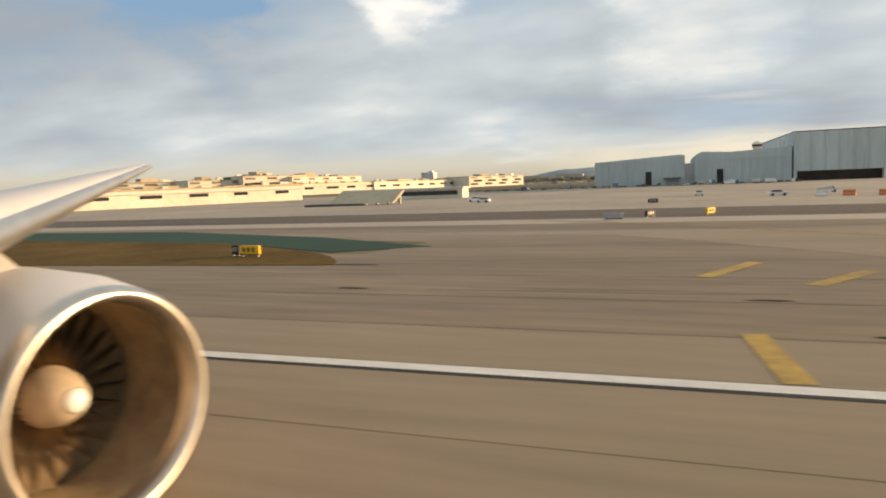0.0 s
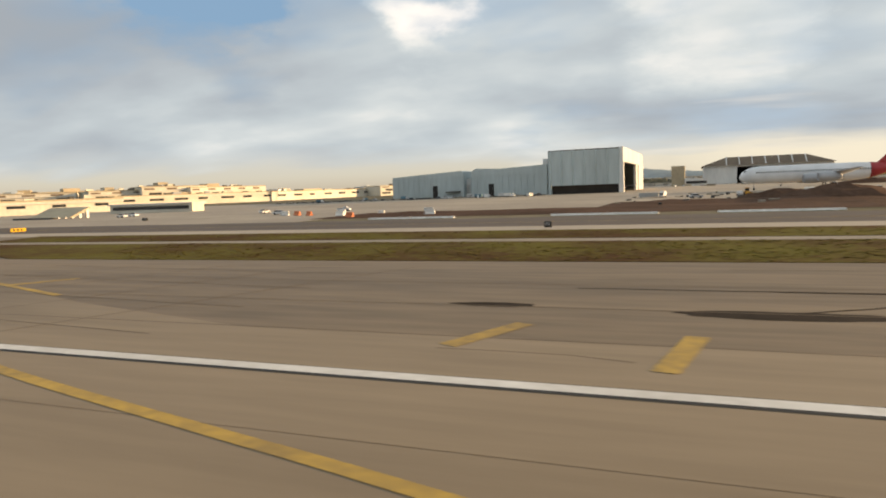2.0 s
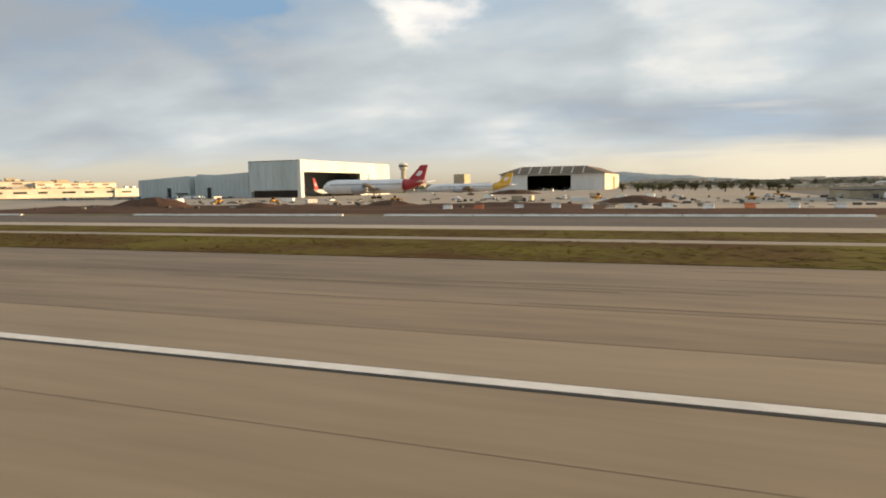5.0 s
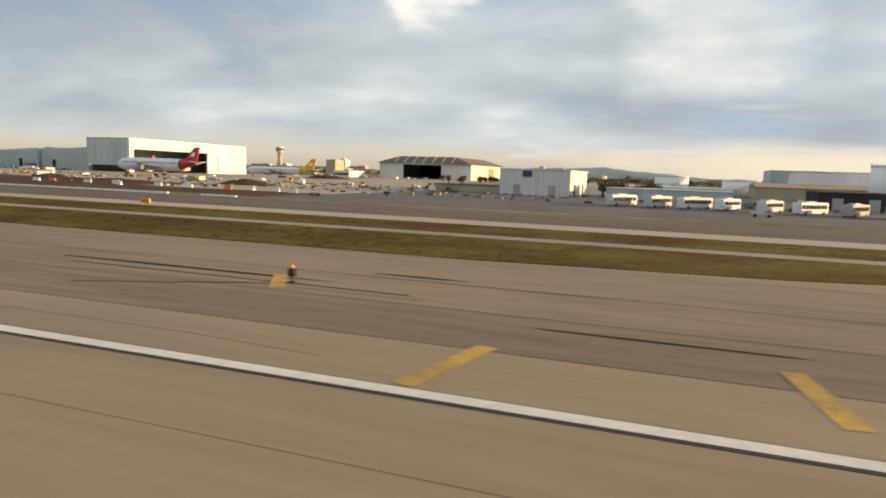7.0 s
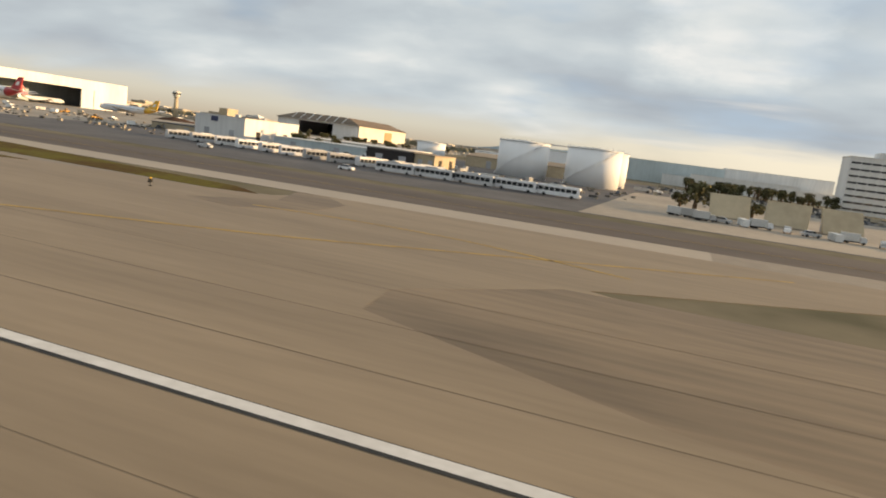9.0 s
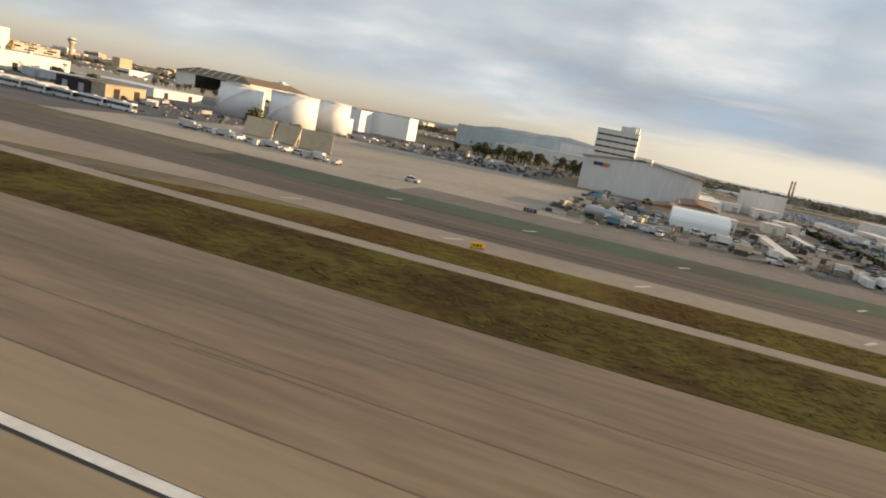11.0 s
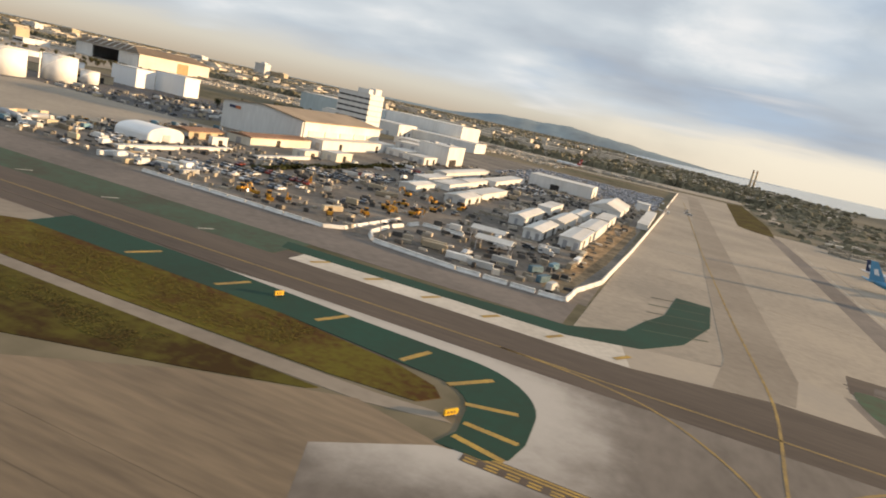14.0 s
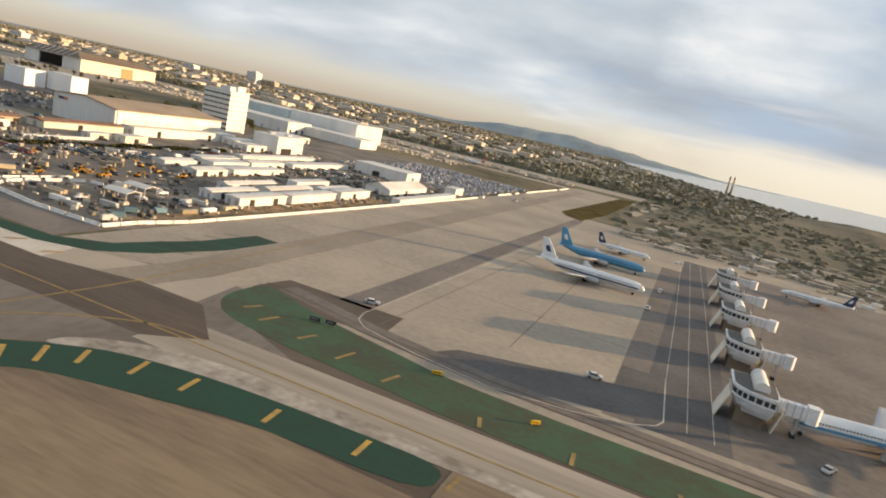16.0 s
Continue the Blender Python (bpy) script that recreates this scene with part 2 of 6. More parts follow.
M = {}
for key, args in dict(
    runway=dict(base=(0.285, 0.214, 0.138), rough=0.65, spec=0.3, vary=0.10, scale=0.25, fine=2.5, streak=(0.12, 1, 1), tint=(0.235, 0.174, 0.11)),
    shoulder=dict(base=(0.22, 0.16, 0.10), rough=0.65, spec=0.3, vary=0.18, scale=0.16, fine=1.8, streak=(0.14, 1, 1), tint=(0.175, 0.127, 0.08), sharp=0.1),
    asphalt=dict(base=(0.118, 0.088, 0.064), rough=0.7, spec=0.25, vary=0.16, scale=0.2, fine=2.0, streak=(0.15, 1, 1), tint=(0.085, 0.063, 0.047)),
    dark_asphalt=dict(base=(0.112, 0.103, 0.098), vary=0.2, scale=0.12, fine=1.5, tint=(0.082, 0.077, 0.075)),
    concrete=dict(base=(0.37, 0.31, 0.24), vary=0.12, scale=0.08, fine=1.1, tint=(0.38, 0.33, 0.27)),
    apron=dict(base=(0.345, 0.29, 0.225), vary=0.13, scale=0.05, fine=0.9, tint=(0.315, 0.27, 0.215), sharp=0.12),
    worn_apron=dict(base=(0.285, 0.24, 0.187), vary=0.13, scale=0.06, fine=0.9, tint=(0.235, 0.192, 0.148)),
    pale_concrete=dict(base=(0.60, 0.55, 0.47), vary=0.12, scale=0.15, fine=1.5, tint=(0.48, 0.43, 0.36)),
    grass=dict(base=(0.098, 0.082, 0.018), rough=0.95, vary=0.3, scale=0.14, fine=1.6, tint=(0.12, 0.062, 0.026), sharp=0.16, bump=0.3, spec=0.05),
    dry_grass=dict(base=(0.13, 0.082, 0.028), rough=0.95, vary=0.35, scale=0.2, fine=2.0, tint=(0.11, 0.065, 0.025), bump=0.6, spec=0.05),
    blade=dict(base=(0.118, 0.10, 0.02), rough=0.9, vary=0.3, scale=0.14, fine=1.6, tint=(0.145, 0.085, 0.03), spec=0.05),
    ground=dict(base=(0.20, 0.165, 0.115), rough=0.95, vary=0.3, scale=0.02, fine=0.25, tint=(0.10, 0.10, 0.06), spec=0.05),
    dirt=dict(base=(0.10, 0.058, 0.04), rough=0.95, vary=0.3, scale=0.1, fine=1.5, tint=(0.09, 0.055, 0.038), bump=0.5, spec=0.05),
    green_paint=dict(base=(0.020, 0.058, 0.040), spec=0.15, rough=0.8, vary=0.2, scale=0.12, fine=1.2, tint=(0.036, 0.068, 0.047), sharp=0.1),
    worn_green=dict(base=(0.036, 0.077, 0.038), rough=0.75, vary=0.25, scale=0.16, fine=1.0, tint=(0.075, 0.085, 0.046), sharp=0.17),
    faded_green=dict(base=(0.058, 0.092, 0.062), rough=0.85, spec=0.15, vary=0.2, scale=0.1, fine=0.9, tint=(0.092, 0.088, 0.064), sharp=0.12),
    yellow_paint=dict(base=(0.48, 0.30, 0.055), rough=0.7, vary=0.2, scale=0.6, fine=4, tint=(0.28, 0.19, 0.085)),
    white_paint=dict(base=(0.66, 0.64, 0.60), rough=0.7, vary=0.10, scale=0.5, fine=4, tint=(0.58, 0.55, 0.50)),
    black_paint=dict(base=(0.035, 0.033, 0.03), rough=0.7, vary=0.2, scale=0.5, fine=4),
    red_paint=dict(base=(0.17, 0.035, 0.04), rough=0.7, vary=0.2, scale=0.6, fine=4),
    tar=dict(base=(0.045, 0.034, 0.026), rough=0.9, spec=0.05, vary=0.3, scale=0.5, fine=3),
    rubber_mark=dict(base=(0.178, 0.132, 0.088), rough=0.85, vary=0.25, scale=0.3, fine=2, streak=(0.1, 1, 1)),
    steel_blue=dict(base=(0.50, 0.575, 0.585), rough=0.55, vary=0.06, scale=0.1, fine=1.2, streak=(1, 1, 0.15)),
    white_metal=dict(base=(0.74, 0.74, 0.72), rough=0.5, vary=0.05, scale=0.12, fine=1.2, streak=(1, 1, 0.15)),
    cream_wall=dict(base=(0.74, 0.69, 0.58), rough=0.8, vary=0.08, scale=0.08, fine=1.0),
    tan_wall=dict(base=(0.48, 0.40, 0.28), rough=0.85, vary=0.1, scale=0.1, fine=1.0),
    brown_door=dict(base=(0.42, 0.29, 0.15), rough=0.7, vary=0.1),
    dark_roof=dict(base=(0.11, 0.105, 0.095), rough=0.8, vary=0.2, scale=0.1, fine=1.0),
    tan_roof=dict(base=(0.36, 0.28, 0.20), rough=0.85, vary=0.12, scale=0.1, fine=1.0),
    white_roof=dict(base=(0.68, 0.67, 0.64), rough=0.7, vary=0.1, scale=0.1, fine=1.0, tint=(0.58, 0.55, 0.50)),
    # near-black stands in for shade inside openings; also one dark-walled building
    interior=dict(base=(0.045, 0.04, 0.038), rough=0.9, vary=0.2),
    glass=dict(base=(0.03, 0.035, 0.04), rough=0.12, vary=0.1, spec=0.6),
    tank=dict(base=(0.84, 0.85, 0.85), rough=0.75, spec=0.1, tint=(0.80, 0.81, 0.81), vary=0.02, scale=0.15, fine=1.0, streak=(1, 1, 0.12)),
    plane_white=dict(base=(0.78, 0.79, 0.80), rough=0.28, vary=0.04, spec=0.5),
    plane_red=dict(base=(0.42, 0.035, 0.04), rough=0.35, vary=0.08, spec=0.5),
    plane_yellow=dict(base=(0.72, 0.42, 0.05), rough=0.35, vary=0.08, spec=0.5),
    plane_blue=dict(base=(0.07, 0.27, 0.45), rough=0.35, vary=0.08, spec=0.5),
    plane_navy=dict(base=(0.03, 0.045, 0.11), rough=0.35, vary=0.08, spec=0.5),
    grey_metal=dict(base=(0.42, 0.43, 0.45), rough=0.4, metal=0.3, vary=0.08),
    nacelle=dict(base=(0.60, 0.575, 0.56), rough=0.45, metal=0.15, vary=0.06, scale=0.8, fine=5, tint=(0.60, 0.585, 0.57), spec=0.5),
    chrome=dict(base=(0.74, 0.68, 0.60), rough=0.38, metal=1.0, vary=0.04, scale=1.0, fine=8),
    intake=dict(base=(0.30, 0.215, 0.13), rough=0.7, metal=0.1, vary=0.25, scale=1.5, fine=6),
    spinner=dict(base=(0.55, 0.45, 0.34), rough=0.5, vary=0.1, scale=2, fine=8),
    rubber=dict(base=(0.025, 0.025, 0.025), rough=0.8, vary=0.2),
    car_white=dict(base=(0.72, 0.72, 0.72), rough=0.3, vary=0.05, per="object", spec=0.5),
    car_dark=dict(base=(0.10, 0.11, 0.13), rough=0.3, vary=0.1, per="object", spec=0.5),
    car_red=dict(base=(0.35, 0.06, 0.05), rough=0.3, vary=0.1, per="object", spec=0.5),
    machine_yellow=dict(base=(0.55, 0.27, 0.03), rough=0.5, vary=0.12),
    box_white=dict(base=(0.70, 0.70, 0.68), rough=0.55, vary=0.08, per="object"),
    box_tan=dict(base=(0.50, 0.42, 0.30), rough=0.6, vary=0.12, per="object"),
    box_blue=dict(base=(0.13, 0.25, 0.32), rough=0.6, vary=0.12, per="object"),
    barrier=dict(base=(0.76, 0.74, 0.70), rough=0.6, vary=0.12, scale=0.8, fine=3),
    orange=dict(base=(0.62, 0.20, 0.09), rough=0.6, vary=0.1),
    lamp_yellow=dict(base=(0.85, 0.50, 0.03), rough=0.5, vary=0.06),
    city=dict(base=(0.56, 0.50, 0.42), rough=0.8, vary=0.15, scale=0.05, fine=0.4, per="island"),
    foliage=dict(base=(0.105, 0.10, 0.05), rough=0.9, vary=0.35, scale=0.3, fine=1.5, tint=(0.075, 0.07, 0.036), per="island", spec=0.1),
    # paler copy of foliage, with distance haze put into the colour
    hazed_foliage=dict(base=(0.19, 0.172, 0.12), rough=0.95, vary=0.3, scale=0.05, fine=0.4, tint=(0.125, 0.115, 0.08), per="island", spec=0.05),
    clutter=dict(base=(0.32, 0.28, 0.22), rough=0.8, vary=0.3, per="island"),
    dark_clutter=dict(base=(0.09, 0.085, 0.08), rough=0.7, vary=0.3, per="island"),
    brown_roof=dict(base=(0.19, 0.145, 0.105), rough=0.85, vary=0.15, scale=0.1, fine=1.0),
    stained=dict(base=(0.40, 0.36, 0.31), vary=0.1, scale=0.22, fine=1.0, tint=(0.22, 0.185, 0.15), sharp=0.1),
    crossing=dict(base=(0.20, 0.17, 0.142), vary=0.10, scale=0.11, fine=0.9, streak=(1, 0.45, 1), tint=(0.14, 0.118, 0.097), sharp=0.06),
    worn_yellow=dict(base=(0.34, 0.225, 0.065), rough=0.8, vary=0.2, scale=0.5, fine=3, tint=(0.22, 0.16, 0.09)),
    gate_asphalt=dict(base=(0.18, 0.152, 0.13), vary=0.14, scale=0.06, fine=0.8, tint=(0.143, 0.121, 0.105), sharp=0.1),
    gate_white=dict(base=(0.72, 0.73, 0.74), rough=0.6, vary=0.08, scale=0.3, fine=2),
    streaked_concrete=dict(base=(0.36, 0.31, 0.25), vary=0.10, scale=0.30, fine=1.1, streak=(0.09, 1, 1), tint=(0.27, 0.23, 0.185), sharp=0.05),
    brown_grass=dict(base=(0.078, 0.066, 0.017), rough=0.95, vary=0.3, scale=0.16, fine=1.1, tint=(0.082, 0.050, 0.021), sharp=0.17, bump=0.4, spec=0.05),
    brown_blade=dict(base=(0.092, 0.078, 0.020), rough=0.9, vary=0.3, scale=0.16, fine=1.1, tint=(0.092, 0.056, 0.024), sharp=0.12, spec=0.05),
    earth_verge=dict(base=(0.34, 0.235, 0.14), rough=0.95, vary=0.25, scale=0.25, fine=1.4, tint=(0.20, 0.145, 0.09), sharp=0.12, spec=0.05),
    yard_asphalt=dict(base=(0.20, 0.168, 0.135), vary=0.2, scale=0.07, fine=0.7, tint=(0.125, 0.108, 0.09), sharp=0.12),
    car_mix=dict(base=(0.33, 0.34, 0.37), rough=0.35, vary=0.2, tint=(0.16, 0.17, 0.20), per="island", spec=0.5),
    hedge=dict(base=(0.06, 0.062, 0.022), rough=0.95, vary=0.3, scale=0.5, fine=2.0, tint=(0.045, 0.043, 0.02), bump=0.5, spec=0.05),
    rust_roof=dict(base=(0.27, 0.15, 0.095), rough=0.85, vary=0.2, scale=0.2, fine=1.2, tint=(0.20, 0.13, 0.09)),
    bark=dict(base=(0.12, 0.085, 0.055), rough=0.9, vary=0.2),
    # aerial haze is mixed into this pale blue base colour
    hazed_hill=dict(base=(0.28, 0.34, 0.36), rough=1.0, vary=0.12, scale=0.004, fine=0.03, tint=(0.26, 0.295, 0.31), spec=0.0),
    dune=dict(base=(0.20, 0.175, 0.13), rough=0.95, vary=0.3, scale=0.02, fine=0.2, spec=0.05),
    sea=dict(base=(0.24, 0.27, 0.28), rough=0.14, vary=0.05, scale=0.004, fine=0.05, spec=0.5),
).items():
    M[key] = material(key, **args)


def bleach(m, cx, cy, r0, r1, pale):
    """Pale salt-like bleaching along the kerb of a rounded island, with a ragged edge that fades out."""
    nt = m.node_tree
    N, L = nt.nodes.new, nt.links.new
    sep = N("ShaderNodeSeparateXYZ")
    L(N("ShaderNodeNewGeometry").outputs["Position"], sep.inputs[0])

    def op(kind, a, b):
        n = N("ShaderNodeMath")
        n.operation = kind
        for i, v in enumerate((a, b)):
            if isinstance(v, (int, float)):
                n.inputs[i].default_value = v
            else:
                L(v, n.inputs[i])
        return n.outputs[0]

    dx = op("MAXIMUM", op("SUBTRACT", sep.outputs[0], cx), 0.0)
    dy = op("SUBTRACT", sep.outputs[1], cy)
    r = op("SQRT", op("ADD", op("MULTIPLY", dx, dx), op("MULTIPLY", dy, dy)), 0.0)
    n = N("ShaderNodeTexNoise")
    n.inputs["Scale"].default_value, n.inputs["Detail"].default_value, n.inputs["Roughness"].default_value = 0.22, 6, 0.65
    r = op("ADD", r, op("MULTIPLY", op("SUBTRACT", n.outputs["Fac"], 0.5), 9.0))
    mr = N("ShaderNodeMapRange")
    mr.interpolation_type = "SMOOTHSTEP"
    mr.inputs["From Min"].default_value, mr.inputs["From Max"].default_value = r0, r1
    mr.inputs["To Min"].default_value, mr.inputs["To Max"].default_value = 0.9, 0.0
    L(r, mr.inputs[0])
    b = nt.nodes["Principled BSDF"]
    mix = N("ShaderNodeMix")
    mix.data_type = "RGBA"
    L(mr.outputs[0], mix.inputs[0])
    L(b.inputs["Base Color"].links[0].from_socket, mix.inputs[6])
    mix.inputs[7].default_value = (*pale, 1)
    L(mix.outputs[2], b.inputs["Base Color"])
    geo = N("ShaderNodeNewGeometry")
    L(geo.outputs["Position"], n.inputs["Vector"])


def rubbered(m, stops, dark):
    """A stretch of pavement darkened by tyre rubber, from and to these places along the runway."""
    nt = m.node_tree
    N, L = nt.nodes.new, nt.links.new
    sep = N("ShaderNodeSeparateXYZ")
    L(N("ShaderNodeNewGeometry").outputs["Position"], sep.inputs[0])
    rise, fall, both = N("ShaderNodeMapRange"), N("ShaderNodeMapRange"), N("ShaderNodeMath")
    for n, (a, b), to in ((rise, stops[:2], (0, 1)), (fall, stops[2:], (1, 0))):
        n.interpolation_type = "SMOOTHSTEP"
        n.inputs["From Min"].default_value, n.inputs["From Max"].default_value = a, b
        n.inputs["To Min"].default_value, n.inputs["To Max"].default_value = to
        L(sep.outputs[0], n.inputs[0])
    both.operation = "MULTIPLY"
    L(rise.outputs[0], both.inputs[0])
    L(fall.outputs[0], both.inputs[1])
    b = nt.nodes["Principled BSDF"]
    mix = N("ShaderNodeMix")
    mix.data_type, mix.blend_type = "RGBA", "MULTIPLY"
    L(both.outputs[0], mix.inputs[0])
    L(b.inputs["Base Color"].links[0].from_socket, mix.inputs[6])
    mix.inputs[7].default_value = (*dark, 1)
    L(mix.outputs[2], b.inputs["Base Color"])


rubbered(M["runway"], (18, 34, 46, 58), (0.73, 0.73, 0.75))
bleach(M["crossing"], 494.6, 41.6, 7.5, 15.0, (0.50, 0.46, 0.41))


# ---- making meshes ----
def part(name, bm, mat, parent=None, label=""):
    me = bpy.data.meshes.new(name)
    bmesh.ops.recalc_face_normals(bm, faces=bm.faces)
    bm.to_mesh(me)
    bm.free()
    me.materials.append(M[mat])
    ob = new(name, me)
    if parent:
        ob.parent = parent
    if label:
        ob["label"] = label
    return ob


def thing(name, label, category, group="", kind="", at=(0, 0, 0), turn=0):
    ob = new(name)
    ob.matrix_basis = pose(*at, 0, 0, turn)
    return tagged(ob, label, category, group, kind)


def setting(ob, label, category):
    return tagged(ob, label, category, kind="structure")


def box(bm, x0, x1, y0, y1, z0, z1, bevel=0.0):
    v = [bm.verts.new(p) for p in ((x0, y0, z0), (x1, y0, z0), (x1, y1, z0), (x0, y1, z0), (x0, y0, z1), (x1, y0, z1), (x1, y1, z1), (x0, y1, z1))]
    fs = [bm.faces.new([v[i] for i in q]) for q in ((3, 2, 1, 0), (4, 5, 6, 7), (0, 1, 5, 4), (1, 2, 6, 5), (2, 3, 7, 6), (3, 0, 4, 7))]
    if bevel:
        es = {e for f in fs for e in f.edges}
        bmesh.ops.bevel(bm, geom=list(es), offset=bevel, segments=2, affect="EDGES")
    return bm


def boxes(*rows, bevel=0.0):
    bm = bmesh.new()
    for r in rows:
        box(bm, *r, bevel=bevel)
    return bm


def prism(pts, z0, z1, bm=None):
    """An upright prism over a plan outline."""
    bm = bm or bmesh.new()
    a = [bm.verts.new((x, y, z0)) for x, y in pts]
    b = [bm.verts.new((x, y, z1)) for x, y in pts]
    n = len(pts)
    bm.faces.new(a[::-1])
    bm.faces.new(b)
    for i in range(n):
        bm.faces.new((a[i], a[(i + 1) % n], b[(i + 1) % n], b[i]))
    return bm


def profile(pts, y0, y1, bm=None, axis="y"):
    """A prism of a section in x and z, drawn along y (or of y and z, along x)."""
    bm = bm or bmesh.new()
    put = (lambda u, w, s: (u, s, w)) if axis == "y" else (lambda u, w, s: (s, u, w))
    a = [bm.verts.new(put(u, w, y0)) for u, w in pts]
    b = [bm.verts.new(put(u, w, y1)) for u, w in pts]
    n = len(pts)
    bm.faces.new(a[::-1])
    bm.faces.new(b)
    for i in range(n):
        bm.faces.new((a[i], a[(i + 1) % n], b[(i + 1) % n], b[i]))
    return bm


def lathe(rings, seg=24, bm=None, axis="z", at=(0, 0, 0), cap=True):
    """A turned body: rings of (distance along the axis, radius)."""
    bm = bm or bmesh.new()
    loops = []
    for d, r in rings:
        ring = []
        for i in range(seg):
            a = 2 * math.pi * i / seg
            c, s = r * math.cos(a), r * math.sin(a)
            p = (c, s, d) if axis == "z" else (d, c, s) if axis == "x" else (c, d, s)
            ring.append(bm.verts.new((p[0] + at[0], p[1] + at[1], p[2] + at[2])))
        loops.append(ring)
    for a, b in zip(loops, loops[1:]):
        for i in range(seg):
            bm.faces.new((a[i], a[(i + 1) % seg], b[(i + 1) % seg], b[i])).smooth = True
    if cap:
        bm.faces.new(loops[0][::-1])
        bm.faces.new(loops[-1])
    return bm


def strip(bm, pts, width, z, lift=0.004):
    """A painted line of that width along a way of points."""
    left, right = [], []
    for i, p in enumerate(pts):
        a, b = Vector(pts[max(i - 1, 0)]), Vector(pts[min(i + 1, len(pts) - 1)])
        d = (b - a).normalized()
        n = Vector((-d.y, d.x)) * width / 2
        left.append(bm.verts.new((p[0] + n.x, p[1] + n.y, z)))
        right.append(bm.verts.new((p[0] - n.x, p[1] - n.y, z)))
    for i in range(len(pts) - 1):
        bm.faces.new((right[i], right[i + 1], left[i + 1], left[i]))
    return bm


def flowing(pts, steps=5):
    """A smooth way through the points."""
    out = []
    for i in range(len(pts) - 1):
        p0, p1, p2, p3 = (Vector(pts[min(max(k, 0), len(pts) - 1)]) for k in (i - 1, i, i + 1, i + 2))
        for k in range(steps):
            u = k / steps
            v = 0.5 * (2 * p1 + (p2 - p0) * u + (2 * p0 - 5 * p1 + 4 * p2 - p3) * u * u + (3 * p1 - p0 - 3 * p2 + p3) * u ** 3)
            out.append((v.x, v.y))
    return out + [tuple(pts[-1])]


def eased(pts, rounds=2):
    """A closed outline with its corners eased."""
    for _ in range(rounds):
        nxt = []
        for a, b in zip(pts, pts[1:] + pts[:1]):
            q = 0.22 if math.hypot(b[0] - a[0], b[1] - a[1]) < 16 else 0.5 / math.hypot(b[0] - a[0], b[1] - a[1])
            nxt += [(a[0] + (b[0] - a[0]) * q, a[1] + (b[1] - a[1]) * q), (b[0] + (a[0] - b[0]) * q, b[1] + (a[1] - b[1]) * q)]
        pts = nxt
    return pts


def arc(cx, cy, r, a0, a1, n=14):
    return [(cx + r * math.cos(radians(a0 + (a1 - a0) * i / n)), cy + r * math.sin(radians(a0 + (a1 - a0) * i / n))) for i in range(n + 1)]


# ---- ground, pavements and markings ----
def paving(name, pts, z, mat, label, category):
    return setting(part(name, prism(pts, -0.05, z), mat), label, category)


def rect(x0, x1, y0, y1):
    return [(x0, y0), (x1, y0), (x1, y1), (x0, y1)]


bm = bmesh.new()
bmesh.ops.create_circle(bm, cap_ends=True, segments=64, radius=4700, matrix=Matrix.Translation((0, 1200, 0)))
setting(part("ground", bm, "ground"), "dry brown earth and scrub plain reaching the horizon", "ground")

coast = [(-350, 5860), (20, 4300), (169, 3538), (330, 2400), (526, 1607), (600, 1330), (668, 1120), (720, 965), (770, 860), (860, 700), (930, 350), (980, -700), (4200, -1400), (4300, 3500), (2600, 5200), (1000, 5860)]
setting(part("water", prism(coast, -0.05, 0.06), "sea"), "pale hazy sea beyond the coast", "sea")

paving("runway", rect(-420, 900, -12.2, 9.15), 0.030, "runway", "tan concrete runway with faint rubber streaks", "runway")
paving("runway_shoulder_near", rect(-420, 900, 9.15, 25.9), 0.024, "shoulder", "worn brown asphalt runway shoulder with tar streaks", "pavement")
paving("runway_shoulder_far", rect(-420, 900, -28, -12.2), 0.024, "shoulder", "worn brown asphalt runway shoulder", "pavement")
paving("taxiway", rect(-420, 900, 43.6, 62.0), 0.016, "asphalt", "dark brown asphalt taxiway along the runway", "taxiway")
paving("taxiway_edge_near", rect(-420, 330, 43.6, 48.6), 0.022, "concrete", "pale concrete edge of the taxiway", "pavement")
paving("taxiway_edge_worn", rect(330, 452, 43.6, 48.6), 0.022, "worn_apron", "worn brown-grey concrete edge of the taxiway", "pavement")
paving("service_road", [(-420, 35.2), (300, 35.2), (470, 35.4), (492, 36.3), (497.4, 37.8), (496, 38.6), (492, 38.0), (470, 37.3), (-420, 37.3)], 0.026, "worn_apron", "narrow pale service road between grass strips", "road")
paving("apron_east", rect(-420, 30, 62.0, 195), 0.012, "apron", "broad pale concrete apron before the hangars", "apron")
paving("apron_hangars", rect(30, 205, 84, 400), 0.012, "apron", "pale concrete apron before the hangars", "apron")
paving("apron_fuel_farm", rect(205, 372, 67, 240), 0.013, "dark_asphalt", "dark asphalt yard before the fuel tanks", "yard")
paving("apron_cargo", rect(318, 392, 68, 150), 0.018, "apron", "sunlit concrete cargo apron", "apron")
paving("perimeter_road", rect(372, 499, 66.8, 77.0), 0.020, "gate_asphalt", "tan perimeter road beside the green strip", "road")
paving("yard", rect(384, 500, 77.0, 330), 0.014, "yard_asphalt", "dark asphalt yard crowded with vehicles and sheds", "yard")
paving("apron_west", [(500, 62), (700, 62), (690, 215), (620, 235), (560, 260), (532, 262), (540, 430), (505, 430)], 0.012, "apron", "broad pale concrete apron with dark tar stripes", "apron")
paving("earth_verge", [(493.8, 80), (497.0, 80), (498.8, 108), (499.6, 160), (498.4, 172), (494.2, 172), (494.0, 112)], 0.022, "earth_verge", "sandy earth verge inside the barrier wall", "earth")
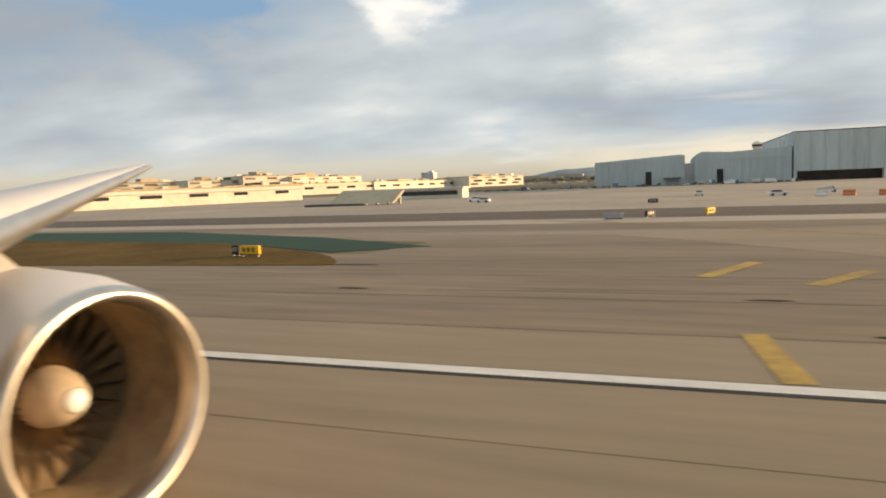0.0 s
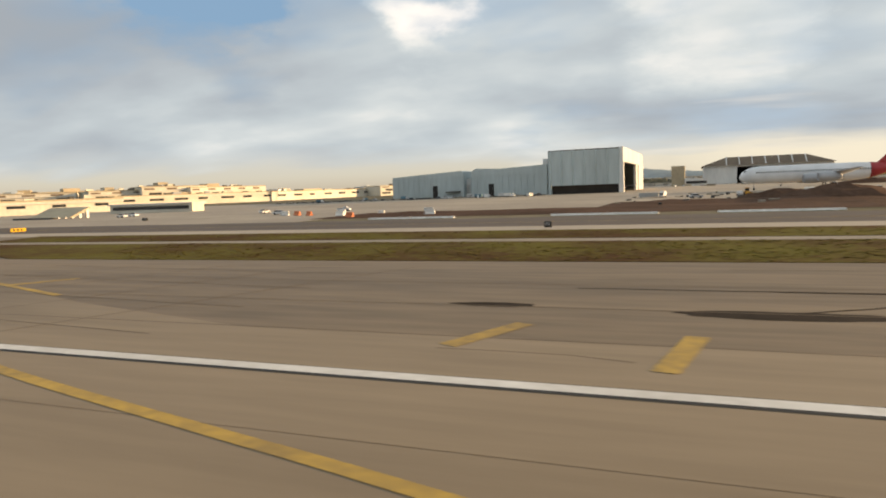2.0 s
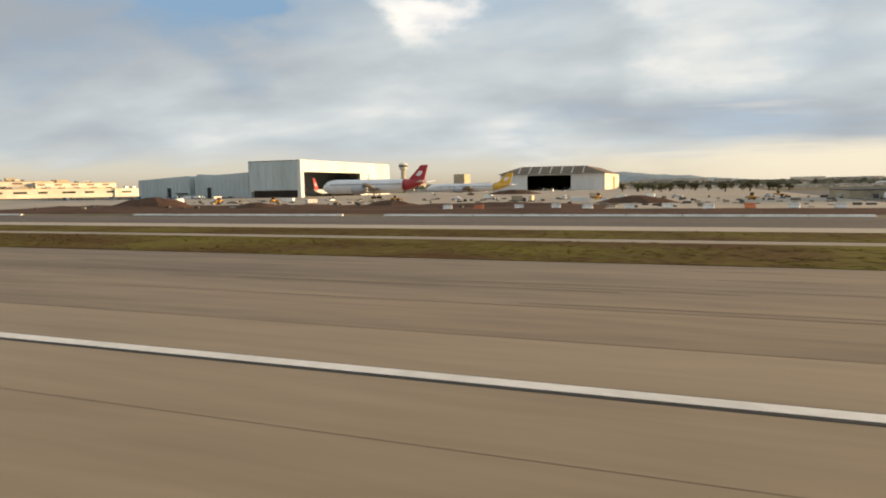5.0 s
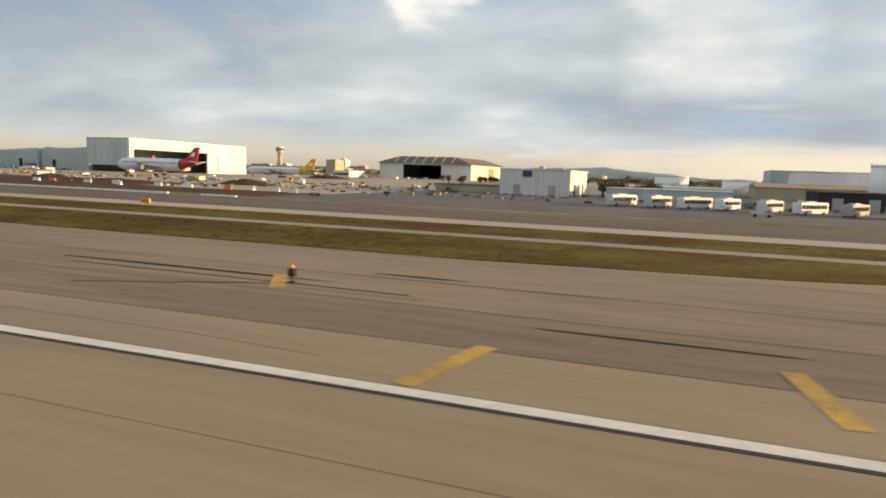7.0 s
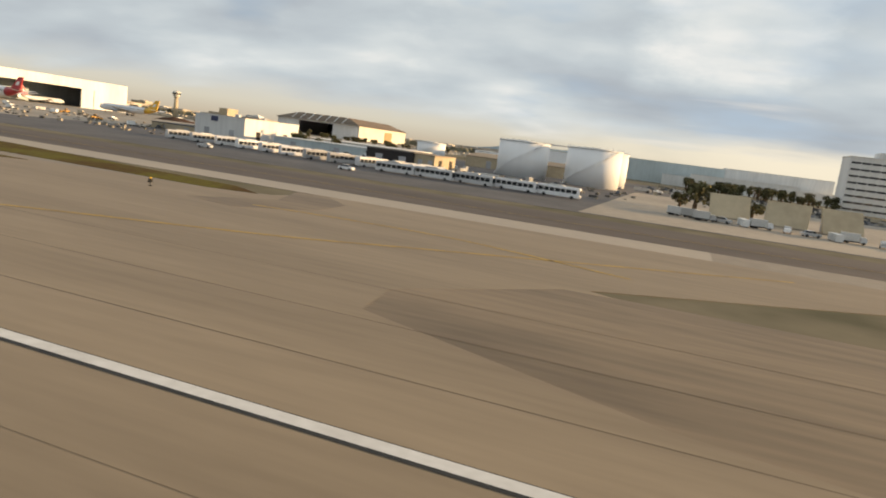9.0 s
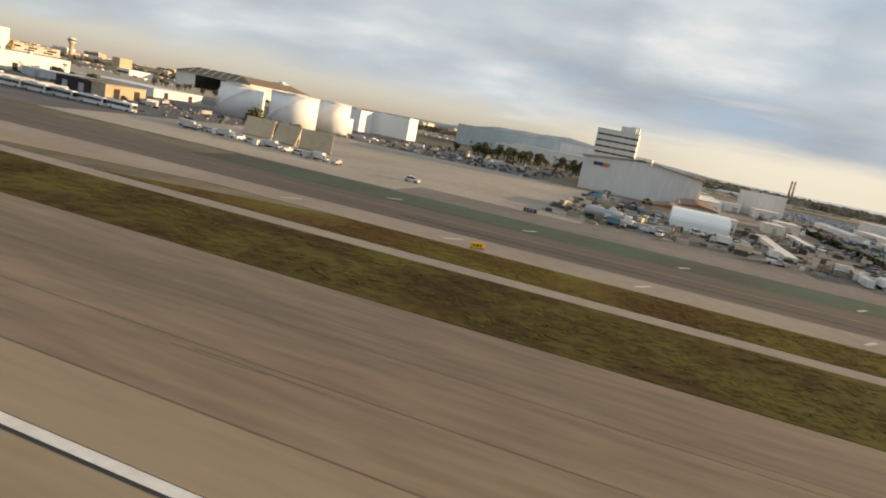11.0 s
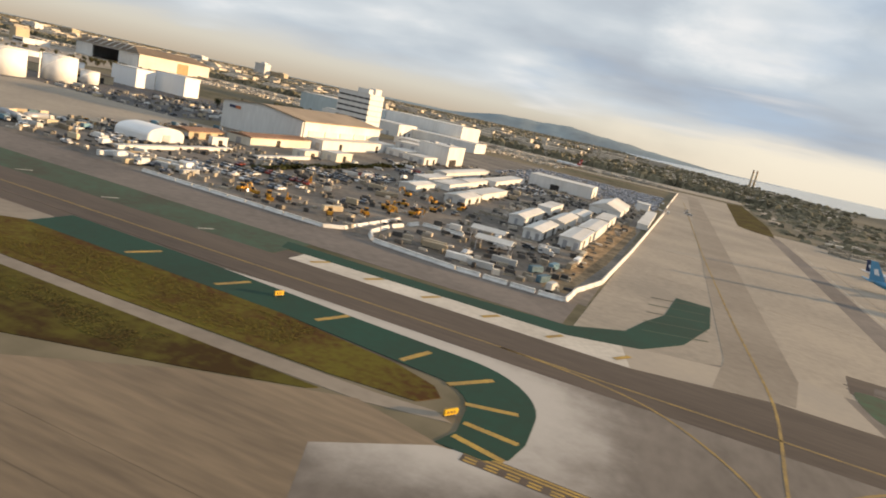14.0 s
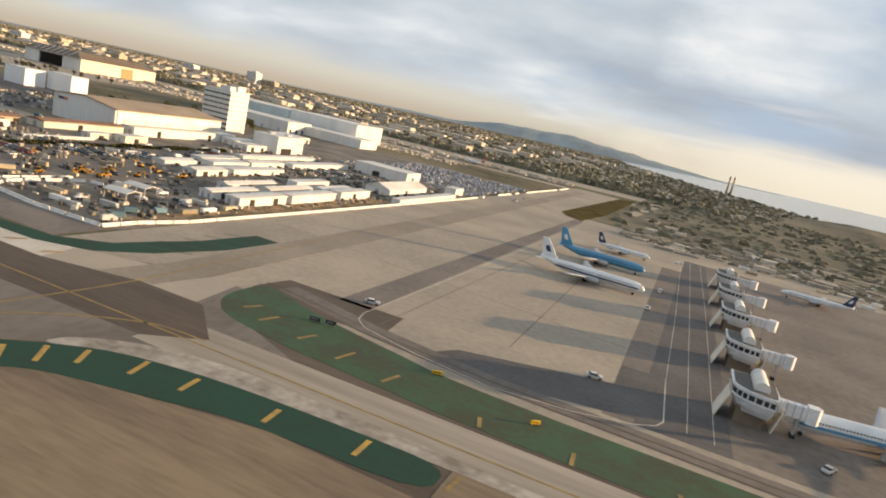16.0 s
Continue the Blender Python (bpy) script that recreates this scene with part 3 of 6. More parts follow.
paving("grass_triangle", [(529, 266), (533, 256), (540, 250), (543, 300), (542.6, 442), (533, 427)], 0.03, "brown_grass", "rough green grass beyond the apron", "grass")
paving("far_runway", rect(-600, 640, 455, 500), 0.010, "apron", "distant pale runway beyond the hangars", "runway")
paving("far_taxiway", rect(-600, 560, 405, 420), 0.010, "apron", "distant pale taxiway", "taxiway")

# the cross taxiways that join runway and taxiway
paving("exit_taxiway_1", [(-13, 25.9), (33, 25.9), (17, 35.2), (14, 43.6), (-60, 43.6), (-12, 31)], 0.024, "shoulder", "brown asphalt exit taxiway", "taxiway")
paving("exit_taxiway_2", [(268, 16.5), (296, 9.7), (346, 9.7), (328, 13.5), (319.5, 17), (319, 20), (324, 25.9), (340, 36), (366, 43.6), (302, 43.6), (301, 38), (292, 27.5)], 0.0275, "runway", "pale concrete exit taxiway", "taxiway")
paving("exit_fillet", [(246, 25.7), (326, 25.7), (318, 30), (306, 36), (301, 39), (296, 37.3), (278, 35.2), (262, 30)], 0.0272, "runway", "pale concrete fillet of the runway exit", "pavement")
paving("rubbered_patch", [(300.5, 43.2), (303, 43.6), (306.4, 40), (307, 35), (304, 31), (300, 32), (303, 37)], 0.032, "shoulder", "dark rubbered patch at the exit", "pavement")
paving("exit_taxiway_3", [(497, 33.8), (528, 33.8), (523.5, 36), (524, 40.5), (527, 43.5), (533, 47.2), (543, 49.6), (560, 50.6), (536, 62), (527, 72), (518, 72), (504, 62), (494, 51), (499, 46.5), (500.8, 42), (500.2, 36)], 0.027, "crossing", "stained grey concrete crossing of taxiways", "taxiway")
paving("exit_patch_near", [(470, 23), (600, 23), (580, 44.5), (551, 45.2), (539.3, 42.3), (531, 40), (527.5, 35), (502, 34.6), (498, 34.8), (491.5, 36.4), (482, 32)], 0.031, "shoulder", "brown asphalt exit between the green islands", "pavement")
paving("bleached_edge", eased([(527.3, 43.4), (532.8, 47.1), (542.5, 49.3), (556, 50.2), (590, 50.6), (590, 51.6), (556, 52.4), (541, 52.4), (533, 50.2), (528, 46.6)]), 0.0345, "stained", "bleached mottled concrete along the green band", "pavement")
paving("taxiway_band", [(380, 51.0), (500, 50.9), (531, 51.4), (536, 55.6), (528.5, 63.0), (519, 63.0), (506.5, 59.6), (380, 58.4)], 0.033, "asphalt", "dark brown asphalt wheel band of the taxiway", "pavement")
paving("white_edge_near", [(469, 50.2), (484, 49.3), (494, 48.6), (498.5, 47.4), (500.6, 44.5), (503, 50.9), (480, 51.3)], 0.029, "crossing", "bleached stained concrete edge beside the green band", "pavement")
paving("white_edge_far", [(471, 59.0), (506.5, 59.6), (505.2, 65.6), (500, 63.4), (471, 62.4)], 0.029, "pale_concrete", "bleached concrete edge of the taxiway", "pavement")
paving("pale_slab_far", [(506.5, 59.6), (519, 63), (527.5, 63), (526, 72), (519.5, 75), (518.5, 70), (507, 66.5), (505.2, 65.6)], 0.029, "concrete", "pale concrete slabs at the mouth of the apron", "pavement")
paving("asphalt_patch", [(527, 74), (536, 71), (547, 72.6), (546, 81), (528, 81)], 0.018, "asphalt", "dark asphalt patch on the apron", "pavement")
paving("taxiway_west", rect(531, 900, 50.5, 58.0), 0.0285, "streaked_concrete", "pale concrete taxiway between green bands", "taxiway")
paving("gate_road", [(577, 73), (587, 73), (584.5, 215), (578.5, 215)], 0.020, "dark_asphalt", "dark asphalt road before the bus gates", "road")
paving("gate_apron", [(587, 73), (700, 69.5), (700, 205), (640, 215), (584.5, 215)], 0.0185, "gate_asphalt", "brown-grey asphalt apron behind the bus gates", "apron")
# brown-grey asphalt strip whose dark colour also holds the stand's shade
paving("stand_shade", [(573.6, 73), (579.6, 73), (578.2, 190), (573.2, 190)], 0.016, "gate_asphalt", "brown-grey asphalt stand beside the gate road with painted shade", "pavement")
# dark asphalt corner; its slanting edge paints the gate's cast shadow
paving("dark_stand", [(553, 72.4), (562, 70.8), (579.4, 75.2), (579.3, 92), (573.7, 92), (573.7, 83.7), (555.5, 76.8)], 0.0168, "dark_asphalt", "dark asphalt corner of the aircraft stands with painted gate shadow", "pavement")
paving("apron_wheel_stripe", [(536.6, 80), (541.4, 80), (541.2, 250), (537.6, 250)], 0.018, "gate_asphalt", "dark rubbered lane across the apron", "pavement")
paving("apron_lane", [(513.5, 61.6), (520.6, 63.4), (522, 72), (516, 400), (510.5, 400), (515, 72)], 0.031, "worn_apron", "brown rubbered taxi lane across the apron", "pavement")

# grass
paving("grass_island", eased([(-80, 21), (-30, 21.0), (-12, 22), (-15, 26), (-24, 31.0), (-60, 36), (-80, 37)]), 0.05, "dry_grass", "brown dry grass island", "grass")
paving("green_island_paint", [(-80, 37), (-60, 36), (-24, 31.0), (-15, 26.5), (-11, 29), (-20, 34.5), (-36, 40.5), (-80, 43)], 0.035, "green_paint", "green painted pavement beside dry grass", "pavement")
paving("grass_near_1", [(35, 25.9), (246, 25.9), (258, 27.2), (269, 30.0), (275, 31.2), (279, 33.0), (283, 35.1), (17.5, 35.1), (24, 31)], 0.05, "grass", "mown green and brown grass strip", "grass")
paving("grass_far_1", [(16, 37.3), (297, 37.3), (300.5, 38.3), (297, 40.6), (270, 44), (14, 44)], 0.05, "grass", "green mown grass strip beside the taxiway", "grass")
paving("grass_near_2", [(336, 26.2), (345, 25.6), (456, 25.5), (470, 27.4), (482.3, 32.4), (488.5, 35.3), (489, 35.9), (352, 35.1), (340, 30)], 0.05, "brown_grass", "mown green and brown grass strip", "grass")
paving("grass_far_2", [(361, 37.3), (470, 37.4), (488.5, 38.2), (494.5, 38.9), (495.6, 40.6), (494.6, 42.0), (491, 43.4), (480, 45.0), (451, 45.6), (448, 43.6), (378, 43.4)], 0.05, "grass", "green mown grass strip beside the taxiway", "grass")
paving("brown_island", [(565, 45.8), (900, 44), (900, 50.2), (565, 50.4)], 0.045, "shoulder", "brown asphalt island", "pavement")

# green painted bands
outer = [(469, 50.3), (484, 49.3)] + arc(494.6, 41.6, 7.2, 86, 0, 9) + [(502.0, 38.5), (501.6, 36.0), (500.4, 34.9)]
inner = [(497.4, 34.9), (498.0, 37.0)] + arc(493.6, 39.6, 4.0, 2, 78, 6) + [(480, 45.0)]
paving("green_band_near", [(451, 50.6)] + outer + inner + [(451.2, 45.4)], 0.055, "green_paint", "dark green painted band with yellow bars", "pavement")
paving("green_band_far", [(468, 62.4), (500, 63.4), (507, 66.5), (511, 73), (509, 77), (505, 71.5), (499.5, 66.8), (487, 65.6), (467, 65.2)], 0.036, "green_paint", "dark green painted band beside the taxiway", "pavement")
paving("green_corner", [(505, 71.6), (511, 73), (514, 84.5), (514.4, 97), (509.8, 97), (508.6, 84), (506.6, 78)], 0.034, "green_paint", "dark green painted corner of the apron", "pavement")
paving("green_strip", rect(352, 469, 58.6, 66.8), 0.032, "faded_green", "faded green painted strip beside the taxiway", "pavement")
paving("green_band_west", eased([(527.2, 71.0), (528, 66.4), (531.7, 62.6), (541.5, 60.6), (561, 58.8), (900, 57.5), (900, 66), (570, 66.8), (557, 67.4), (551, 69.0), (541, 71.2), (534, 73.6), (530, 75.6), (527.4, 75.4)]), 0.036, "worn_green", "green painted band with yellow bars beside the apron", "pavement")
paving("green_band_south", eased([(523.4, 35.4), (523.1, 38.1), (524.3, 40.6), (527.3, 43.4), (532.8, 47.1), (542.5, 49.3), (556, 50.2), (564.6, 50.4), (564.6, 45.9), (551, 45.2), (547, 44.7), (539.3, 42.3), (531, 39.9), (527.2, 35.2)]), 0.050, "green_paint", "green painted band with yellow bars", "pavement")


def marking(name, ways, width, mat, z, label, category="road marking"):
    bm = bmesh.new()
    for w in ways:
        strip(bm, w, width, z)
    return setting(part(name, bm, mat), label, category)


paving("inner_shoulder", [(-420, 9.15), (480, 9.15), (470, 12.5), (-420, 12.7)], 0.0265, "runway", "tan asphalt margin beside the runway edge line", "pavement")
paving("exit_slabs", [(-3, 34.5), (1.5, 30.2), (5, 26.6), (7.6, 23.4), (9.2, 19.5), (9.5, 16.5), (8.8, 13.8), (7.4, 12.3), (5, 10.6), (4, 9.15), (76, 9.15), (66, 11.4), (54, 14.6), (44, 18.4), (34, 23.4), (31, 26.2), (17, 35.2), (14, 40)], 0.0285, "runway", "pale concrete slabs of the runway exit", "taxiway")
marking("edge_line_black", [[(-420, 9.56), (900, 9.56)]], 0.50, "black_paint", 0.036, "black border of the runway edge line")
marking("edge_line", [[(-420, 9.60), (900, 9.60)]], 0.35, "white_paint", 0.040, "long white runway edge line")
marking("edge_line_far", [[(-420, -11.6), (900, -11.6)]], 0.42, "white_paint", 0.040, "long white runway edge line")
marking("runway_joint", [[(-420, 6.9), (900, 6.9)], [(-420, 1.9), (900, 1.9)]], 0.014, "rubber_mark", 0.034, "thin tar joint along the runway slabs", "joint")
marking("shoulder_seam", [[(-420, 12.6), (900, 12.6)], [(-420, 16.1), (900, 16.1)], [(-420, 19.9), (900, 19.9)]], 0.05, "rubber_mark", 0.030, "tar seam along the shoulder", "joint")

# yellow shoulder chevrons and lead-off lines
chev = [[(1.3, 12.9), (1.6, 9.9)], [(0.7, 20.0), (2.4, 23.4)], [(3.3, 18.7), (5.2, 21.5)], [(47.0, 17.2), (48.4, 19.3)],
        [(67.2, 11.8), (68.2, 14.1)], [(71.3, 10.8), (71.8, 13.5)], [(80.3, 11.2), (80.6, 13.2)], [(127.0, 12.6), (127.4, 9.9)], [(135.8, 11.9), (135.6, 13.5)], [(142.8, 15.5), (143.3, 14.1)],
        [(250.0, 9.9), (250.6, 12.9)], [(256.8, 10.9), (256.3, 13.8)], [(243.1, 16.4), (241.8, 18.6)], [(263.7, 12.3), (263.4, 15.7)], [(269.5, 17.2), (270.3, 14.2)], [(276.0, 18.9), (276.9, 16.8)], [(281.5, 18.6), (281.2, 20.8)], [(287.0, 23.0), (287.8, 21.6)]]
marking("shoulder_chevron", chev, 0.46, "yellow_paint", 0.034, "worn yellow chevron bars on the runway shoulder")
lead = [[(44, -1.0), (40, 2.2), (35.6, 6.5), (33.9, 8.3), (30.1, 12.0), (25.6, 16.1), (20, 21.8), (13, 28.6), (2, 39), (-11, 49)], [(80, 3.0), (69.4, 5.8), (65.7, 6.7), (60, 8.1), (53.9, 9.9), (47.2, 11.9), (41.1, 13.6), (33, 15.9), (26.6, 19.4), (18, 26)],
        [(39.2, 19.9), (51.8, 15.6)], [(128, 2.2), (138.5, 6.4), (142.7, 8.0), (146.4, 9.3), (156, 13.0)],
        [(262, 2.5), (272, 6.8), (282, 11.6), (291.3, 16.1), (297.2, 18.8), (304.1, 21.9), (311.5, 25.4), (317, 29), (334, 40)], [(304, 33.0), (310, 33.8), (317, 33.7), (326, 31)]]
marking("lead_off_line", [flowing(w) for w in lead], 0.27, "yellow_paint", 0.038, "curved yellow lead-off line")
marking("slab_joint", [[(46.4 + k * 4.6, 10.2), (48.9 + k * 4.6, 16.2), (52.2 + k * 4.6, 24)] for k in range(-4, 3)] + [[(20, 15.2 + j * 3.4), (60, 11.4 + j * 3.4)] for j in range(4)], 0.06, "rubber_mark", 0.032, "tar-filled joint between concrete slabs", "joint")
marking("taxi_centre_line", [[(-420, 54), (900, 54)]] + [flowing(w) for w in [ [(496, 54), (504, 53.2), (509.9, 50.7), (515.1, 44.3), (516.9, 37.7), (517.4, 28)], [(516.9, 34), (517.6, 46), (518.6, 60), (518.2, 72), (516.6, 100), (513.4, 180), (509, 330)], [(516.9, 38), (519.6, 44.6), (523.9, 50), (530, 54.4), (536, 55)]]], 0.26, "worn_yellow", 0.042, "yellow taxiway centre line")
paving("exit_throat", [(496, 20), (530, 20), (527.6, 34.9), (499.6, 34.9), (497.6, 34.6), (492, 30)], 0.034, "crossing", "stained grey concrete throat of the runway exit", "taxiway")
marking("hold_line_base", [[(499.2, 34.75), (529, 34.75)]], 1.5, "asphalt", 0.044, "dark worn base of the holding line")
marking("hold_line", [[(499.2, 35.3), (529, 35.3)], [(499.2, 34.95), (529, 34.95)]], 0.2, "yellow_paint", 0.049, "double yellow holding line")
marking("hold_line_dash", [[(499.4 + k * 1.25, y), (500.15 + k * 1.25, y)] for k in range(24) for y in (34.55, 34.2)], 0.19, "yellow_paint", 0.049, "dashed yellow holding line")
marking("surface_sign", [[(518.0, 36.4), (520.9, 36.9)]], 1.7, "red_paint", 0.048, "red painted holding sign on the pavement")
marking("surface_sign_bars", [[(518.35 + k * 0.56, 36.0 + k * 0.09), (518.45 + k * 0.56, 37.0 + k * 0.09)] for k in range(5)], 0.26, "white_paint", 0.052, "white bars on a red painted sign")
bars = [[(462.6 + k * 10.0, 46.0), (463.8 + k * 10.0, 49.2)] for k in range(3)]
bars += [[(491.0, 44.2), (492.0, 47.6)], [(495.2, 43.0), (497.6, 46.4)], [(497.2, 41.0), (500.6, 42.2)], [(498.0, 38.4), (501.6, 38.2)], [(498.0, 36.4), (501.4, 35.6)]]
bars += [[(549.6, 48.7), (549.9, 46.0)], [(557.8, 49.7), (557.9, 46.8)]]
bars += [[(524.6, 38.2), (527.6, 36.6)], [(526.4, 41.2), (528.8, 38.8)], [(528.6, 43.6), (530.6, 40.9)], [(531.4, 45.5), (532.8, 43.0)], [(536.2, 47.6), (537.0, 44.6)], [(541.4, 48.2), (541.8, 45.4)]]
bars += [[(473 + k * 6.4, 60.3 + k * 0.1), (474.2 + k * 6.4, 62.4 + k * 0.1)] for k in range(6)]
marking("green_band_bar", bars, 0.5, "yellow_paint", 0.062, "short yellow bar across a green painted band")
marking("worn_bar", [[(531.6, 66.4), (532.6, 68.6)], [(535.4, 64.3), (536.1, 67.2)], [(541.3, 63.4), (542.1, 66.0)], [(547.0, 62.0), (547.6, 65.2)], [(553.1, 60.8), (553.8, 63.7)], [(564.2, 59.2), (563.6, 61.2)], [(573.0, 58.7), (572.8, 61.2)], [(565.6, 47.4), (565.8, 50.0)], [(582.4, 58.6), (582.2, 61.0)]], 0.42, "worn_yellow", 0.064, "worn pale yellow bar on green paint")
marking("faded_bar", [[(375 + k * 14, 59.4), (376 + k * 14, 61.0)] for k in range(7)] + [[(372 + k * 14, 45.2), (373 + k * 14, 46.8)] for k in range(6)], 0.3, "pale_concrete", 0.040, "faded pale bar on the taxiway edge")
marking("apron_joint", [[(505, 110 + k * 34), (577, 100 + k * 34)] for k in range(5)] + [[(545, 76), (546.5, 200)], [(560, 84), (558, 220)]], 0.14, "rubber_mark", 0.022, "dark tar joint across the apron", "joint")
marking("corner_stripes", [[(506.5, 74 + k * 4.6), (513.6, 77.5 + k * 4.6)] for k in range(5)], 0.3, "faded_green", 0.044, "pale stripe on the green corner")
marking("gate_road_line", [[(579.4, 90), (579.0, 132), (577.6, 214)], [(582.4, 75.3), (581.5, 136), (580.2, 214)], [(585.2, 75.0), (584.5, 141), (583.0, 214)]], 0.07, "pale_concrete", 0.030, "worn white line along the gate road")
marking("perimeter_track", [[(527, 75.6), (532, 74.6), (545, 71.6), (560, 69.4), (590, 68.2), (700, 67.6)], [(527, 77), (533, 76), (546, 73), (561, 70.8), (590, 69.8), (700, 69.2)]], 0.38, "asphalt", 0.026, "dark wheel track of the perimeter road", "road")
marking("perimeter_lane", [[(530, 77.6), (536, 76.0), (546, 73.2), (561, 70.8), (590, 69.6), (700, 69.0)]], 3.4, "gate_asphalt", 0.0235, "worn brown lane of the perimeter road", "road")
marking("stand_border", [[(543.0, 230), (541.8, 90), (541.6, 78), (542.3, 75.4), (544.1, 73.4), (552, 70.9), (561.9, 69.2), (571, 70.6), (577, 73.0), (579.2, 74.7), (579.9, 76.6), (579.4, 90)]], 0.13, "pale_concrete", 0.0275, "worn white border of the aircraft stands")
marking("stand_line", [[(544, 141), (577, 142)], [(544, 165), (577, 166)], [(544, 190), (577, 191)]], 0.18, "yellow_paint", 0.024, "yellow aircraft stand line")

# rubber and oil stains
bm = bmesh.new()
for i in range(150):
    x, y = random.uniform(-60, 470), random.uniform(10.9, 25)
    l, w = random.uniform(1.5, 14), random.uniform(0.03, 0.13)
    if 250 < x < 336 or -4 < x < 62:
        continue
    strip(bm, [(x, y), (x + l * 0.3, y + w * 0.3), (x + l * 0.7, y), (x + l, y + random.uniform(-0.3, 0.3))], w, 0.027 + 0.000012 * i)
setting(part("tar_streak", bm, "rubber_mark"), "dark tar and rubber streaks on the shoulder", "stain")
bm = bmesh.new()
for x, y, rx, ry in ((66.8, 16.3, 1.2, 0.30), (73.6, 15.9, 2.4, 0.50), (76.6, 19.2, 3.4, 0.12), (124, 17.2, 3.0, 0.22), (238, 18.2, 6.0, 0.16), (254, 15.0, 3.0, 0.10), (-9, 17.0, 0.5, 0.12), (4, 13.0, 0.8, 0.14), (2, 16.4, 0.5, 0.10), (-13, 22.2, 2.6, 0.14), (46, 17.6, 0.4, 0.1), (126.9, 17.6, 2.2, 0.12), (246, 20.5, 1.6, 0.14)):
    pts = [(x + rx * (1 + 0.25 * noise.noise((math.cos(a) * 2 + x, math.sin(a) * 2, y))) * math.cos(a), y + ry * (1 + 0.3 * noise.noise((math.cos(a) * 3, math.sin(a) * 3 + x, y))) * math.sin(a)) for a in [2 * math.pi * k / 28 for k in range(28)]]
    bm.faces.new([bm.verts.new((*p, 0.0292)) for p in pts])
setting(part("oil_stain", bm, "tar"), "dark oil and tar stains on the shoulder", "stain")


# ---- signs, lights and barriers ----
def taxi_sign(x, y, w, mat, label, turn=0):
    t = thing("taxiway_sign", label, "airfield sign", "signs along the taxiway", at=(x, y, 0.04), turn=turn)
    part("panel", boxes((-w / 2, w / 2, -0.09, 0.09, 0.12, 0.50), bevel=0.02), mat, t)
    part("frame", boxes((-w / 2 - 0.03, w / 2 + 0.03, -0.07, 0.07, 0.08, 0.13)), "black_paint", t)
    for k in (-0.4, 0.4):
        part("leg", boxes((k * w - 0.03, k * w + 0.03, -0.04, 0.04, 0, 0.09)), "grey_metal", t)
    for k in range(3):
        part("character_bar", boxes((-w / 2 + w * (0.16 + 0.24 * k), -w / 2 + w * (0.28 + 0.24 * k), -0.1, -0.09, 0.22, 0.42)), "black_paint" if mat == "lamp_yellow" else "grey_metal", t)


taxi_sign(-18.0, 24.6, 1.0, "lamp_yellow", "lit yellow taxiway sign on the grass")
taxi_sign(-18.9, 24.8, 0.35, "black_paint", "small black taxiway sign beside a yellow one")
taxi_sign(-4.1, 46.0, 1.2, "grey_metal", "white taxiway sign seen from behind")
taxi_sign(2.2, 50.3, 1.5, "lamp_yellow", "lit yellow taxiway sign on the shoulder", 68)
taxi_sign(-1.8, 48.4, 1.4, "black_paint", "black taxiway sign beside a yellow one", 68)
taxi_sign(-2.4, 72.6, 1.0, "black_paint", "black taxiway sign standing at the apron")
taxi_sign(62.0, 45.5, 0.5, "black_paint", "small black airfield box")
taxi_sign(210.3, 44.8, 1.0, "lamp_yellow", "lit yellow taxiway sign at the grass edge")
taxi_sign(209.4, 74.0, 1.5, "black_paint", "black taxiway sign by the far apron")
taxi_sign(389.0, 44.0, 1.0, "lamp_yellow", "lit yellow taxiway sign at the grass edge", 30)
taxi_sign(386.2, 76.0, 1.6, "black_paint", "black taxiway sign beside the perimeter road")
taxi_sign(568.4, 64.0, 1.0, "lamp_yellow", "lit yellow taxiway sign on the green band", 40)
taxi_sign(539.4, 69.8, 1.3, "black_paint", "long black taxiway sign board on the grass edge", 12)
taxi_sign(541.3, 70.3, 1.3, "black_paint", "long black taxiway sign board on the grass edge", 12)
taxi_sign(556.6, 67.2, 1.2, "lamp_yellow", "yellow taxiway sign on worn green paint", 20)
taxi_sign(497.0, 38.6, 1.1, "lamp_yellow", "lit yellow taxiway sign on the island", 60)
taxi_sign(477.5, 48.2, 0.9, "lamp_yellow", "yellow taxiway sign on the green band", 70)


def edge_light(x, y):
    t = thing("runway_light", "low yellow-topped runway edge light on a post", "airfield light", "runway edge lights", at=(x, y, 0.03))
    part("base", lathe([(0, 0.12), (0.05, 0.11)], 10), "black_paint", t)
    part("post", lathe([(0.05, 0.03), (0.2, 0.03)], 8), "black_paint", t)
    part("head", lathe([(0.2, 0.05), (0.23, 0.14), (0.42, 0.14), (0.46, 0.06)], 10), "rubber", t)
    part("lens", lathe([(0.46, 0.07), (0.56, 0.05)], 8), "lamp_yellow", t)


t = thing("marker_box", "small yellow lit marker box on a concrete pad", "airfield light", at=(79.5, 19.3, 0.028))
part("pad", boxes((-0.45, 0.45, -0.3, 0.3, 0, 0.025), bevel=0.008), "pale_concrete", t)
part("box", boxes((-0.14, 0.14, -0.10, 0.10, 0.08, 0.42), bevel=0.025), "lamp_yellow", t)
part("foot", boxes((-0.1, 0.1, -0.06, 0.06, 0.02, 0.09)), "black_paint", t)
crack = []
